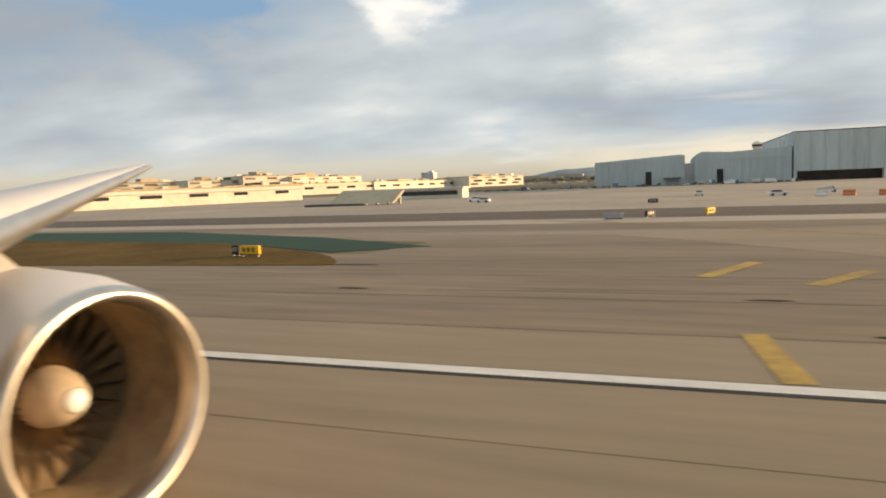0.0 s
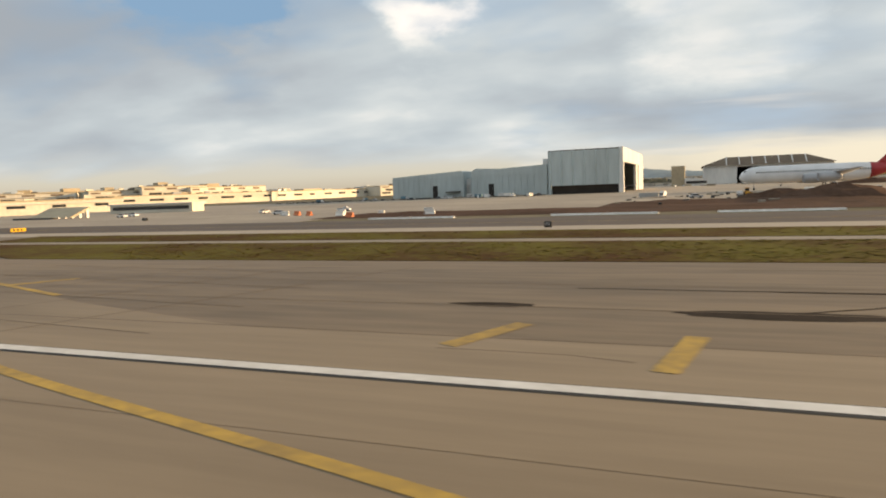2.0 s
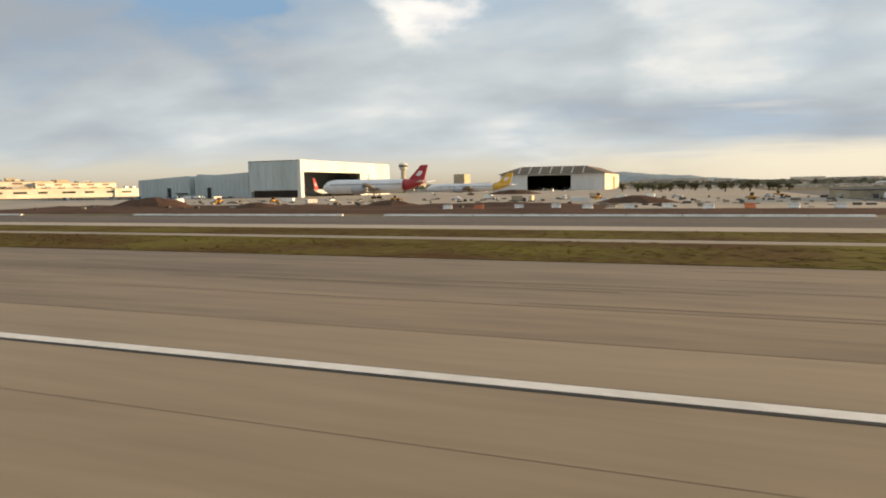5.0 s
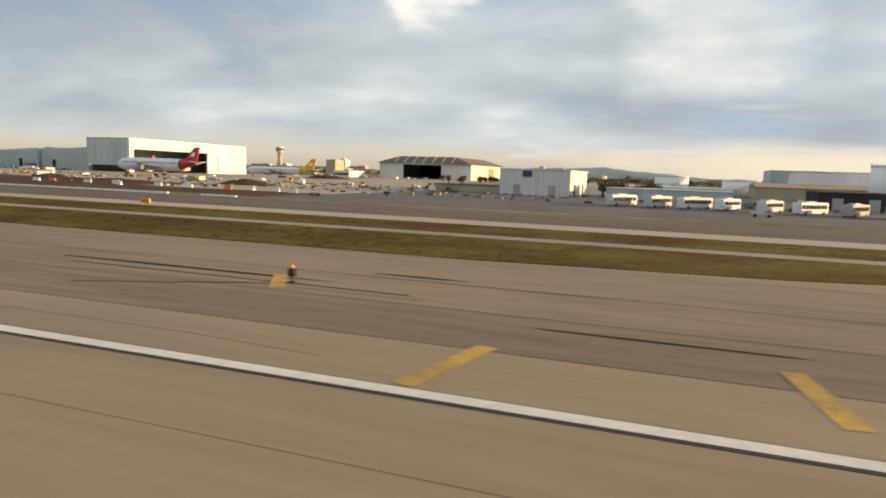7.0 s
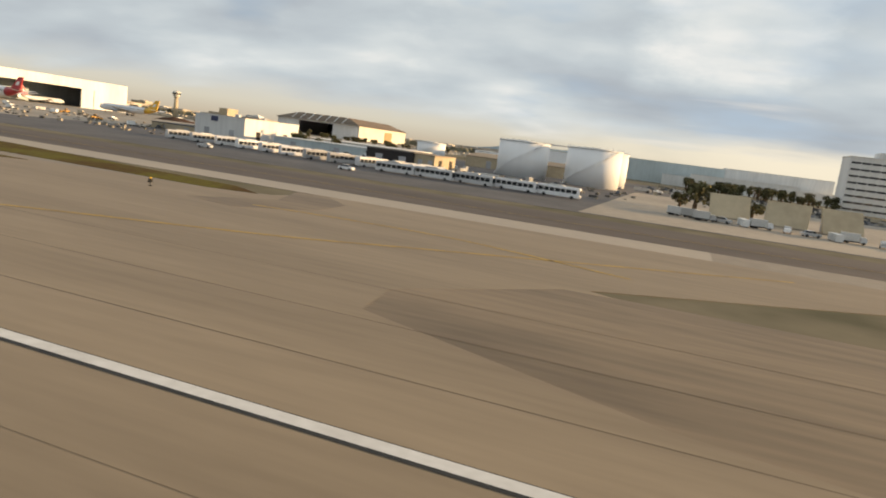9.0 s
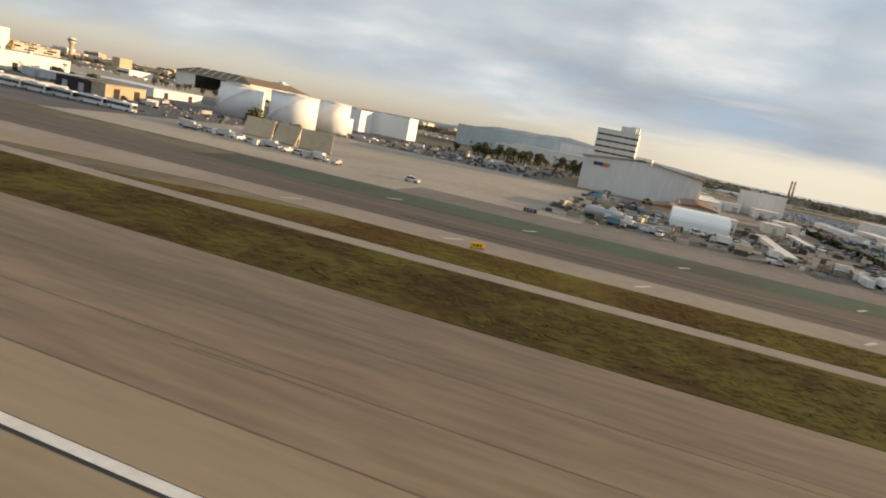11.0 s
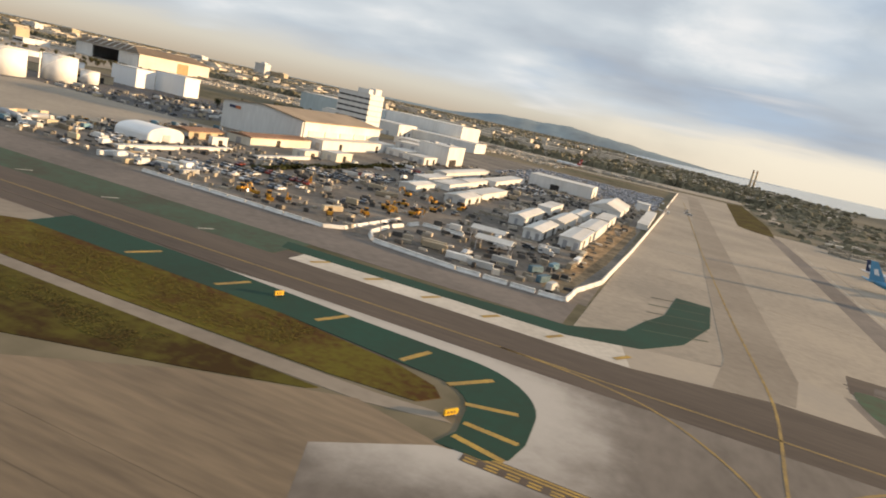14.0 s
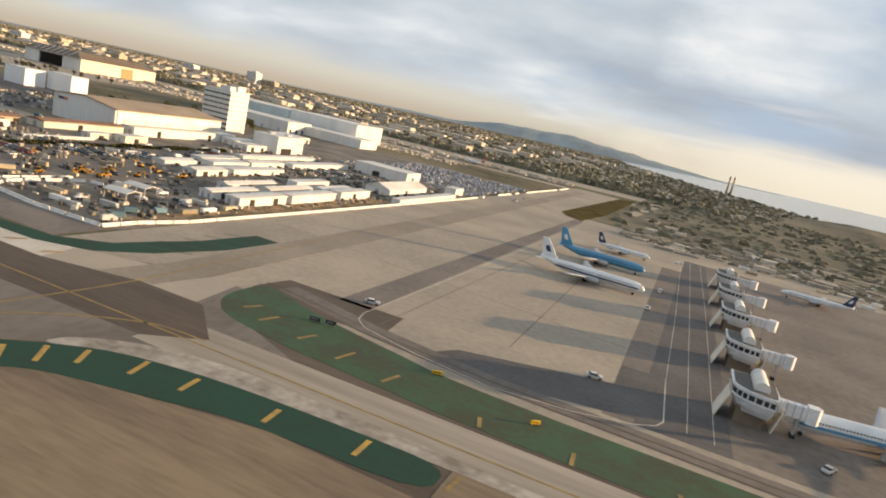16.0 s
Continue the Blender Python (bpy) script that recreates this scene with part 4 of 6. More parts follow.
for cx, cy, l0, l1, up in ((79.5, 19.2, 11, 2.5, 5.6), (243.0, 17.3, 9, 4, 0), (127.6, 18.6, 4, 3, 4)):
    wob = lambda v: noise.noise((v * 0.9, cx, 1)) * 0.14
    crack.append([(cx - l0 + k * (l0 + l1) / 12, cy + wob(k)) for k in range(13)])
    crack.append([(cx - k * 0.8, cy - k * 0.42 + wob(k + 20)) for k in range(8)])
    if up:
        crack.append([(cx - 0.8 + wob(k + 40), cy + k * up / 8) for k in range(9)])
marking("tar_crack", crack, 0.09, "tar", 0.0305, "tar-sealed crack in the shoulder", "joint")
for x, y in ((127.6, 18.7), (243.0, 17.4), (-60, 18.5), (296.1, 33.2)):
    edge_light(x, y)

PROTO = {}


def barrier(x, y, turn, length=2.9, mat="barrier", tall=1.0):
    key = (round(length, 2), mat, tall)
    m = pose(x, y, 0.02, 0, 0, turn)
    if key not in PROTO:
        t = thing("barrier", "white concrete barrier beside the road" if mat == "barrier" else "orange plastic barrier at the dirt works", "barrier", "road barriers", at=(0, 0, 0))
        part("body", profile([(a, b * tall) for a, b in ((-0.28, 0), (0.28, 0), (0.28, 0.12), (0.13, 0.28), (0.1, 0.62), (-0.1, 0.62), (-0.13, 0.28), (-0.28, 0.12))], -length / 2, length / 2), mat, t)
        t.matrix_basis = m
        PROTO[key] = t
        return t
    return copy_thing(PROTO[key], m)


def barrier_row(pts, step=3.0, skip=0.0, tall=1.0):
    for (x0, y0), (x1, y1) in zip(pts, pts[1:]):
        d = math.hypot(x1 - x0, y1 - y0)
        turn = math.degrees(math.atan2(y1 - y0, x1 - x0)) - 90
        n = max(int(d / step), 1)
        for k in range(n):
            if random.random() < skip:
                continue
            u = (k + 0.5) / n
            barrier(x0 + (x1 - x0) * u, y0 + (y1 - y0) * u, turn + random.uniform(-1.5, 1.5), step * 0.995, "barrier", tall)


barrier_row([(433, 77.6), (464.6, 76.8), (466.4, 79), (467.2, 96)], 3.0, 0.0, 0.75)
barrier_row([(478, 97.5), (470.4, 96.8), (469.0, 88), (469.4, 81), (472, 77.0), (484, 75.4), (497.6, 76.0), (497.8, 82.4), (499.8, 91.7), (501.0, 130), (502.2, 190), (503.2, 240)], 3.0, 0.0, 0.85)
barrier_row([(503, 262), (503.5, 300), (505, 408)], 6.0, 0.15)
barrier_row([(38, 64.4), (205, 64.0)], 5.0, 0.3, 0.3)
for k in range(9):
    barrier(14 + k * 3.4 + random.uniform(-1, 1), 74 + random.uniform(-3, 9), random.uniform(60, 120), 1.2, random.choice(("orange", "barrier", "barrier")))
for k in range(12):
    barrier(150 + k * 4.6, 84 + random.uniform(-4, 3), random.uniform(70, 110), 1.2, random.choice(("orange", "barrier", "barrier")))

# red-brown earthworks
bm = bmesh.new()
for (x0, x1, y0, y1, h) in ((28, 205, 68, 84, 0.35), (60, 170, 84, 104, 0.55)):
    nx, ny = int((x1 - x0) / 1.6), 12
    g = [[bm.verts.new((x0 + (x1 - x0) * i / nx, y0 + (y1 - y0) * j / ny, 0.03 + h * math.sin(math.pi * j / ny) * max(0.0, 0.35 + noise.noise((i * 0.13, j * 0.3, h)) + 0.4 * noise.noise((i * 0.5, j * 0.7, 2))) * min(1, i / 4, (nx - i) / 4))) for j in range(ny + 1)] for i in range(nx + 1)]
    for i in range(nx):
        for j in range(ny):
            bm.faces.new((g[i][j], g[i + 1][j], g[i + 1][j + 1], g[i][j + 1]))
setting(part("earthworks", bm, "dirt"), "red-brown dug earth of the construction strip", "earth")


def dirt_mound(x, y, r, h):
    bm = bmesh.new()
    n = 20
    rows = [[bm.verts.new((r * q / 5 * math.cos(2 * math.pi * i / n) * 1.7 * (1 + 0.2 * noise.noise((i * 0.6, q, x))), r * q / 5 * math.sin(2 * math.pi * i / n), max(0, h * (1 - (q / 5) ** 1.4) + 0.25 * h * noise.noise((i * 0.9, q * 0.8, x))) if q < 5 else -0.02)) for i in range(n)] for q in range(1, 6)]
    top = bm.verts.new((0, 0, h))
    for i in range(n):
        bm.faces.new((top, rows[0][i], rows[0][(i + 1) % n]))
        for q in range(4):
            bm.faces.new((rows[q][i], rows[q + 1][i], rows[q + 1][(i + 1) % n], rows[q][(i + 1) % n]))
    ob = part("dirt_mound", bm, "dirt")
    ob.matrix_basis = pose(x, y, 0.02)
    tagged(ob, "heap of dark red-brown soil on the ground", "soil heap", "soil heaps")


for x, y, r, h in ((82, 96, 4, 1.5), (88, 94, 5, 1.9), (112, 92, 3, 0.9), (134, 98, 3, 1.0), (172, 110, 4, 1.2), (120, 230, 6, 1.6)):
    dirt_mound(x, y, r, h)


# tufts in the grass strips
def tufts(name, n, areas, mat="blade"):
    verts, faces = [], []
    for _ in range(n):
        x0, x1, y0, y1 = random.choice(areas)
        x, y = random.uniform(x0, x1), random.uniform(y0, y1)
        if noise.noise((x * 0.16, y * 0.3, 2)) < -0.22 + 0.3 * random.random() - 0.15:
            continue
        r, h = random.uniform(0.08, 0.24), random.uniform(0.015, 0.045)
        a = random.uniform(0, 6.28)
        for q in range(3):
            c, s = math.cos(a + q * 2.1), math.sin(a + q * 2.1)
            b = len(verts)
            verts += [(x, y, 0.05), (x + c * r - s * 0.1, y + s * r + c * 0.1, 0.05 + h), (x + c * r * 1.1 + s * 0.12, y + s * r * 1.1 - c * 0.12, 0.05 + h * 0.5)]
            faces.append((b, b + 1, b + 2))
    me = bpy.data.meshes.new(name)
    me.from_pydata(verts, [], faces)
    me.materials.append(M[mat])
    tagged(new(name, me), "uneven dry and green grass tufts", "grass", kind="stuff")


tufts("grass_tufts", 7000, [(38, 250, 26.1, 35.0)])
tufts("grass_tufts_dry", 9000, [(345, 456, 25.9, 34.9), (345, 456, 25.9, 34.9), (452, 478, 31.5, 34.9)], "brown_blade")
tufts("grass_tufts_far", 9000, [(20, 268, 37.5, 43.6), (380, 450, 37.5, 43.1), (454, 484, 38.4, 44.2)])


# ---- hangars and buildings ----
def ribs(bm, x0, x1, y, z0, z1, step, depth=0.12, axis="x"):
    """Upright ribs on a metal wall."""
    n = max(int((x1 - x0) / step), 1)
    for k in range(n + 1):
        u = x0 + (x1 - x0) * k / n
        if axis == "x":
            box(bm, u - 0.09, u + 0.09, y - depth, y, z0, z1)
        else:
            box(bm, y, y + depth, u - 0.09, u + 0.09, z0, z1)
    return bm


# long blue-grey metal hangar with two low gables
t = thing("maintenance_hangar", "long blue-grey metal hangar with two shallow gables", "hangar")
part("wall", boxes((-22.9, 2.0, 199, 262, 0, 6.6), (4.6, 29.0, 199, 262, 0, 6.6)), "steel_blue", t)
part("gable", profile([(-22.9, 6.6), (2.0, 6.6), (2.0, 8.2), (1.0, 8.5), (-22.9, 7.2)], 198.9, 262), "steel_blue", t)
part("gable", profile([(4.6, 6.6), (29.0, 6.6), (29.0, 9.3), (14, 8.6), (6.4, 9.0), (4.6, 8.0)], 198.9, 262), "steel_blue", t)
part("link", boxes((2.0, 4.6, 202, 260, 0, 6.0)), "white_metal", t, "white recessed link between the gables")
# thin dark panels paint the shade of open doorways on the wall
for x in (-8.6, 10.4):
    part("door", boxes((x, x + 1.6, 198.75, 198.95, 0, 4.0)), "interior", t, "tall doorway with its shade as a dark panel")
part("canopy", boxes((-3.6, 1.0, 197.2, 199, 1.7, 2.1)), "dark_roof", t)
bm = bmesh.new()
ribs(bm, -22.9, 1.9, 198.9, 0.2, 6.5, 1.9, 0.07)
ribs(bm, 4.7, 28.9, 198.9, 0.2, 6.5, 1.9, 0.07)
part("wall_ribs", bm, "steel_blue", t)

# tall white door hangar, open to the west
t = thing("wide_body_hangar", "tall pale metal hangar standing open with a dark interior", "hangar")
part("wall", boxes((29.4, 30.2, 198.6, 270, 0, 12.9), (30.2, 51.4, 269.2, 270, 0, 12.9)), "steel_blue", t)
part("front_wall", boxes((30.2, 50.4, 198.6, 199.4, 2.6, 12.9)), "steel_blue", t, "ribbed blue-grey front wall")
# a dark sheet carries the shade beneath the hanging front panels
part("recess", boxes((30.2, 50.4, 200.4, 200.9, 0, 2.7)), "interior", t, "dark sheet for the shade under the front wall")
part("header", boxes((50.4, 51.5, 198.4, 270.2, 9.0, 13.3)), "white_metal", t, "sunlit pale header over the opening")
part("pier", boxes((50.2, 51.6, 198.3, 200.4, 0, 9.0)), "white_metal", t)
part("door_leaf", boxes((50.5, 51.3, 243, 270, 0, 9.0)), "white_metal", t, "sunlit pale sliding door leaf")
part("door_leaf", boxes((51.3, 51.7, 250, 270, 0, 8.9)), "white_metal", t)
part("roof", boxes((29.4, 51.4, 198.6, 270, 12.9, 13.2)), "dark_roof", t)
bm = bmesh.new()
for k in range(7):
    x = 30.2 + k * 3.36
    prism([(x - 0.4, 198.6), (x, 198.1), (x + 0.4, 198.6)], 2.6, 12.85, bm)
part("front_rib", bm, "steel_blue", t)
part("floor", boxes((30.2, 51.4, 200, 269, 0.0, 0.03)), "apron", t)
part("ventilator", boxes((26.4, 28.0, 205, 207, 9, 11.2)), "white_metal", t)

# distant hangar with a dark glazed roof
t = thing("arched_hangar", "white hangar with dark sloping glazed roof and open door", "hangar")
part("wall", boxes((80, 81, 359, 435, 0, 9.0), (81, 139, 434, 435, 0, 9.0), (138, 139.2, 359, 435, 0, 9.0)), "white_metal", t)
part("front_wall", boxes((81, 96, 358.6, 360, 0, 9.0), (121, 138, 358.6, 360, 0, 9.0), (96, 121, 358.6, 360, 8.2, 9.0)), "white_metal", t)
part("side_wall", boxes((139.2, 139.6, 359, 435, 0, 9.0)), "cream_wall", t, "sunlit cream side wall")
part("side_door", boxes((139.5, 139.9, 398, 410, 0, 7.4)), "brown_door", t, "brown side door")
# near-black back sheet holds the shade inside the open door
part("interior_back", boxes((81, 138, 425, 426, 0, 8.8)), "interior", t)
bm = bmesh.new()
a = [bm.verts.new(p) for p in ((79, 357, 9.0), (140.5, 357, 9.0), (140.5, 437, 9.0), (79, 437, 9.0), (91, 366, 13.2), (128, 366, 13.2), (128, 428, 13.2), (91, 428, 13.2))]
for q in ((0, 1, 5, 4), (1, 2, 6, 5), (2, 3, 7, 6), (3, 0, 4, 7), (4, 5, 6, 7), (3, 2, 1, 0)):
    bm.faces.new([a[i] for i in q])
part("roof", bm, "brown_roof", t)
bm = bmesh.new()
for k in range(7):
    x = 91 + k * 6.1
    profile([(357.5, 9.2), (366, 13.4), (366, 13.55), (357.5, 9.35)], x - 0.25, x + 0.25, bm, axis="x")
part("roof_rib", bm, "white_metal", t)
t.matrix_basis = pose(-5.5, 31.0, 0) @ Matrix.Diagonal((1, 0.95, 1.04, 1))

# second brown-roofed shed and low hall behind
t = thing("airport_hall", "low pale hall with sunlit end beside the hangar", "building")
part("wall", boxes((66, 76, 330, 350, 0, 3.6)), "white_metal", t)
part("tower_block", boxes((60, 66, 332, 342, 0, 9.5)), "tan_wall", t)
part("window", boxes((66.5, 75.5, 329.8, 330, 1.0, 2.2)), "glass", t)

# control tower
t = thing("control_tower", "slim tan airport control tower with flared cab", "control tower", at=(33.7, 325, 0))
part("shaft", lathe([(0, 1.5), (11.9, 1.2)], 12), "tan_wall", t)
part("cab", lathe([(11.9, 1.2), (13.4, 2.2), (15.2, 2.4), (15.7, 1.8), (16.2, 0.5)], 14), "cream_wall", t)
part("cab_glass", lathe([(13.9, 2.32), (14.8, 2.46)], 14), "glass", t)


def terminal(p0, p1, depth, h, windows, label):
    """A hall whose long sunlit wall runs from p0 to p1."""
    long = math.hypot(p1[0] - p0[0], p1[1] - p0[1])
    t = thing("terminal", label, "airport terminal", "terminal concourses", at=(p0[0], p0[1], 0), turn=math.degrees(math.atan2(p1[1] - p0[1], p1[0] - p0[0])))
    part("wall", boxes((0, long, 0, depth, 0, h)), "cream_wall", t)
    part("roof", boxes((-0.3, long + 0.3, -0.3, depth + 0.3, h, h + 0.35)), "tan_wall", t)
    for k in range(windows):
        u = long * (k + 0.3) / windows
        part("window", boxes((u, u + long / windows * random.uniform(0.3, 0.6), -0.12, 0.02, h * 0.50, h * 0.70)), "glass", t)
    part("plant_room", boxes((long * 0.3, long * 0.45, depth * 0.3, depth * 0.7, h + 0.35, h * 1.25)), "tan_wall", t)
    part("ledge", boxes((-0.2, long + 0.2, -0.5, 0, h * 0.78, h * 0.78 + 0.3)), "white_roof", t)
    if h > 6:
        for k in range(windows):
            u = long * (k + 0.1) / windows
            # raised dark strip paints a recess's shade onto the flat wall
            part("recess", boxes((u, u + long / windows * 0.45, -0.08, 0.02, h * 0.84, h * 0.94)), "brown_roof", t)
            part("lower_window", boxes((u, u + long / windows * 0.5, -0.1, 0.02, h * 0.2, h * 0.38)), "glass", t)
    for k in range(5):
        u, w = long * random.uniform(0.02, 0.85), random.uniform(1.2, 4.5)
        v = depth * random.uniform(0.05, 0.5)
        part("roof_unit", boxes((u, u + w, v, v + random.uniform(1, 3), h + 0.35, h + random.uniform(0.7, 1.5)), bevel=0.05), random.choice(("dark_roof", "cream_wall", "grey_metal")), t)
    return t


terminal((-123, 106), (-96, 156), 16, 3.9, 5, "long low sunlit beige terminal concourse")
terminal((-150, 70), (-126, 104), 16, 3.6, 4, "long low sunlit beige terminal concourse")
terminal((-200, 233), (-186, 258), 22, 8.0, 3, "stepped beige terminal hall with flat roofs")
terminal((-184, 250), (-168, 278), 22, 9.4, 3, "stepped beige terminal hall with flat roofs")
terminal((-170, 268), (-155, 310), 22, 8.4, 5, "stepped beige terminal hall with flat roofs")
terminal((-176, 226), (-140, 300), 12, 5.0, 7, "lower beige terminal wing with flat roof")
terminal((-262, 250), (-236, 300), 20, 9.0, 4, "stepped beige terminal hall with flat roofs")
terminal((-236, 210), (-212, 236), 20, 8.0, 3, "stepped beige terminal hall with flat roofs")
terminal((-141, 296), (-128, 405), 18, 4.8, 8, "long low sunlit beige terminal concourse")
terminal((-118, 380), (-96, 430), 16, 6.2, 4, "beige terminal pier beyond the apron")
t = thing("blast_fence", "pale sloping blast fence with dark base before the terminal", "blast fence")
part("deflector", profile([(92, 0.3), (93, 0.3), (97, 2.0), (96.6, 2.2)], -52, -41, None, axis="x"), "tan_wall", t)
part("base", boxes((-56, -46, 91.4, 93, 0, 0.35)), "dark_roof", t)
for k in range(6):
    part("strut", boxes((-51.8 + k * 2.0, -51.5 + k * 2.0, 96.2, 96.8, 0, 2.0)), "grey_metal", t)
t = thing("glass_corridor", "low beige glazed walkway beside the terminal", "walkway")
part("wall", boxes((-66, -40, 124, 128, 0, 1.9)), "cream_wall", t)
part("roof", boxes((-66.4, -39.6, 123.6, 128.4, 1.9, 2.2)), "white_roof", t)
part("window", boxes((-65, -41, 123.9, 124, 0.7, 1.5)), "glass", t)


def office_block(x0, x1, y0, y1, h, storeys, wall, label, bays=6):
    t = thing("office_block", label, "office building", "office blocks")
    part("wall", boxes((x0, x1, y0, y1, 0, h)), wall, t)
    part("roof", boxes((x0 - 0.15, x1 + 0.15, y0 - 0.15, y1 + 0.15, h, h + 0.3)), "white_roof", t)
    part("plant_room", boxes((x0 + (x1 - x0) * 0.55, x0 + (x1 - x0) * 0.9, y0 + 1, y0 + (y1 - y0) * 0.6, h, h + h * 0.12)), wall, t)
    s = h / (storeys + 0.5)
    for k in range(storeys):
        z = s * (k + 0.55)
        for j in range(bays):
            u = x0 + (x1 - x0) * (j + 0.12) / bays
            part("window", boxes((u, u + (x1 - x0) / bays * 0.92, y0 - 0.06, y0 + 0.02, z, z + s * 0.30)), "glass", t)
        for j in range(bays):
            u = y0 + (y1 - y0) * (j + 0.12) / bays
            part("side_window", boxes((x1 - 0.02, x1 + 0.05, u, u + (y1 - y0) / bays * 0.8, z, z + s * 0.14)), "grey_metal", t)
    return t


office_block(374.0, 387.8, 233.2, 245.4, 17.2, 8, "white_metal", "white office tower with dark window bands", 5)
part("lift_room", boxes((384.4, 387.4, 238.0, 243.0, 17.4, 19.8)), "white_metal", bpy.data.objects["office_block"])

# cargo hangar with a low-pitched roof
t = thing("cargo_hangar", "pale grey cargo hangar with low tan pitched roof", "hangar")
part("front_wall", profile([(381, 0), (407.5, 0), (407.5, 6.8), (394, 8.6), (381, 7.8)], 158.4, 159.2), "white_metal", t)
part("side_wall", boxes((407.0, 407.8, 159.2, 206, 0, 6.8)), "white_metal", t, "sunlit white side wall")
part("back_wall", boxes((381, 407.5, 205, 206, 0, 6.8), (380.6, 381.4, 159.2, 206, 0, 7.4)), "white_metal", t)
part("roof", profile([(380.4, 7.5), (394, 8.7), (408.4, 6.8), (408.4, 7.1), (394, 9.0), (380.4, 7.8)], 158.0, 206.5), "tan_roof", t)
part("logo", boxes((383.2, 385.4, 158.2, 158.4, 5.9, 6.7)), "plane_navy", t, "dark plain logo patch")
part("logo", boxes((385.4, 387.0, 158.2, 158.4, 5.9, 6.7)), "orange", t)
for k in range(5):
    part("side_panel", boxes((407.8, 408.0, 161.5 + k * 8.8, 168.6 + k * 8.8, 0.2, 4.4)), "cream_wall", t)
bm = bmesh.new()
ribs(bm, 381, 407, 158.4, 0.1, 6.7, 1.6, 0.06)
part("wall_ribs", bm, "white_metal", t)


def tank(x, y, r, h, label="white cylindrical fuel storage tank"):
    t = thing("fuel_tank", label, "storage tank", "fuel tank farm", at=(x, y, 0))
    part("shell", lathe([(0, r), (h, r)], 40), "tank", t)
    part("rim", lathe([(h - 0.1, r + 0.12), (h + 0.12, r + 0.12)], 40), "tank", t)
    part("roof", lathe([(h + 0.10, r), (h + 0.45, 0.05)], 40), "white_roof", t)
    bm = bmesh.new()
    for k in range(26):
        a = radians(200 + k * 5)
        c, s = math.cos(a) * (r + 0.25), math.sin(a) * (r + 0.25)
        z = h * k / 26
        box(bm, c - 0.22, c + 0.22, s - 0.22, s + 0.22, z, z + 0.08)
    part("stair", bm, "tank", t)["kind"] = "stuff"
    bm = bmesh.new()
    for k in range(24):
        a = 2 * math.pi * k / 24
        box(bm, r * math.cos(a) - 0.03, r * math.cos(a) + 0.03, r * math.sin(a) - 0.03, r * math.sin(a) + 0.03, h, h + 0.55)
    part("railing", bm, "grey_metal", t)["kind"] = "stuff"


tank(292.8, 147.4, 5.7, 7.8)
tank(308.6, 147.0, 5.9, 8.0)
tank(309.2, 165.5, 5.1, 8.0)
tank(305.0, 181, 3.0, 4.2, "small white fuel tank beside larger ones")
tank(268.0, 205, 4.4, 4.4, "low white fuel tank in sunlight")
tank(250.0, 200, 4.6, 5.0, "low white fuel tank in sunlight")
t = thing("pipe_bridge", "thin steel pipe bridge between the fuel tanks", "pipe bridge")
part("beam", boxes((294, 309, 158.2, 158.8, 8.0, 8.3)), "grey_metal", t)
for x in (294.2, 308.6):
    part("post", boxes((x, x + 0.3, 158.3, 158.7, 0, 8.0)), "grey_metal", t)


def shed(x0, x1, y0, y1, h, wall="white_metal", roof="white_roof", pitch=0.0, label="white metal shed with flat roof", group="sheds of the yard", doors=2):
    t = thing("shed", label, "shed", group)
    part("wall", boxes((x0, x1, y0, y1, 0, h)), wall, t)
    if pitch:
        along_x = (x1 - x0) >= (y1 - y0)
        if along_x:
            m = (y0 + y1) / 2
            part("roof", profile([(y0 - 0.2, h - 0.05), (m, h + pitch), (y1 + 0.2, h - 0.05), (y1 + 0.2, h - 0.2), (y0 - 0.2, h - 0.2)], x0 - 0.2, x1 + 0.2, axis="x"), roof, t)
        else:
            m = (x0 + x1) / 2
            part("roof", profile([(x0 - 0.2, h - 0.05), (m, h + pitch), (x1 + 0.2, h - 0.05), (x1 + 0.2, h - 0.2), (x0 - 0.2, h - 0.2)], y0 - 0.2, y1 + 0.2), roof, t)
    else:
        part("roof", boxes((x0 - 0.12, x1 + 0.12, y0 - 0.12, y1 + 0.12, h, h + 0.16)), roof, t)
    for k in range(doors):
        u = y0 + (y1 - y0) * (k + 0.4) / doors
        part("door", boxes((x1 - 0.02, x1 + 0.06, u, u + min(1.6, (y1 - y0) * 0.25), 0, min(h * 0.75, 2.2))), "interior", t)
        u = x0 + (x1 - x0) * (k + 0.4) / doors
        part("door", boxes((u, u + min(1.4, (x1 - x0) * 0.2), y0 - 0.06, y0 + 0.02, 0, min(h * 0.7, 2.0))), "grey_metal", t)
    return t


t = shed(219.6, 233.4, 126, 148, 4.9, label="white cargo building with dark roof sign", doors=2)
part("sign", boxes((224.2, 226.0, 125.8, 126, 3.6, 4.7)), "plane_navy", t, "dark blue plain sign panel")
part("vent", boxes((226, 227, 132, 133, 5.0, 5.7), (229, 230, 138, 139, 5.0, 5.6)), "grey_metal", t)
shed(205, 219, 128, 146, 1.4, "tan_wall", "dark_roof", label="low tan building under a white one")
shed(272.4, 281.7, 110, 121, 2.7, "interior", "dark_roof", label="long low dark-walled building")
shed(281.7, 285.6, 110.6, 122, 2.6, "tan_wall", "tan_roof", label="low tan building beside a dark one")
shed(240, 262, 128, 140, 1.9, "steel_blue", "white_roof", label="low blue-grey building beside the yard")
shed(232, 262, 150, 170, 2.2, "white_metal", "white_roof", label="low white building with flat roof")
shed(270, 300, 176, 196, 3.0, "tan_wall", "tan_roof", 1.0, "tan shed with a pitched roof")
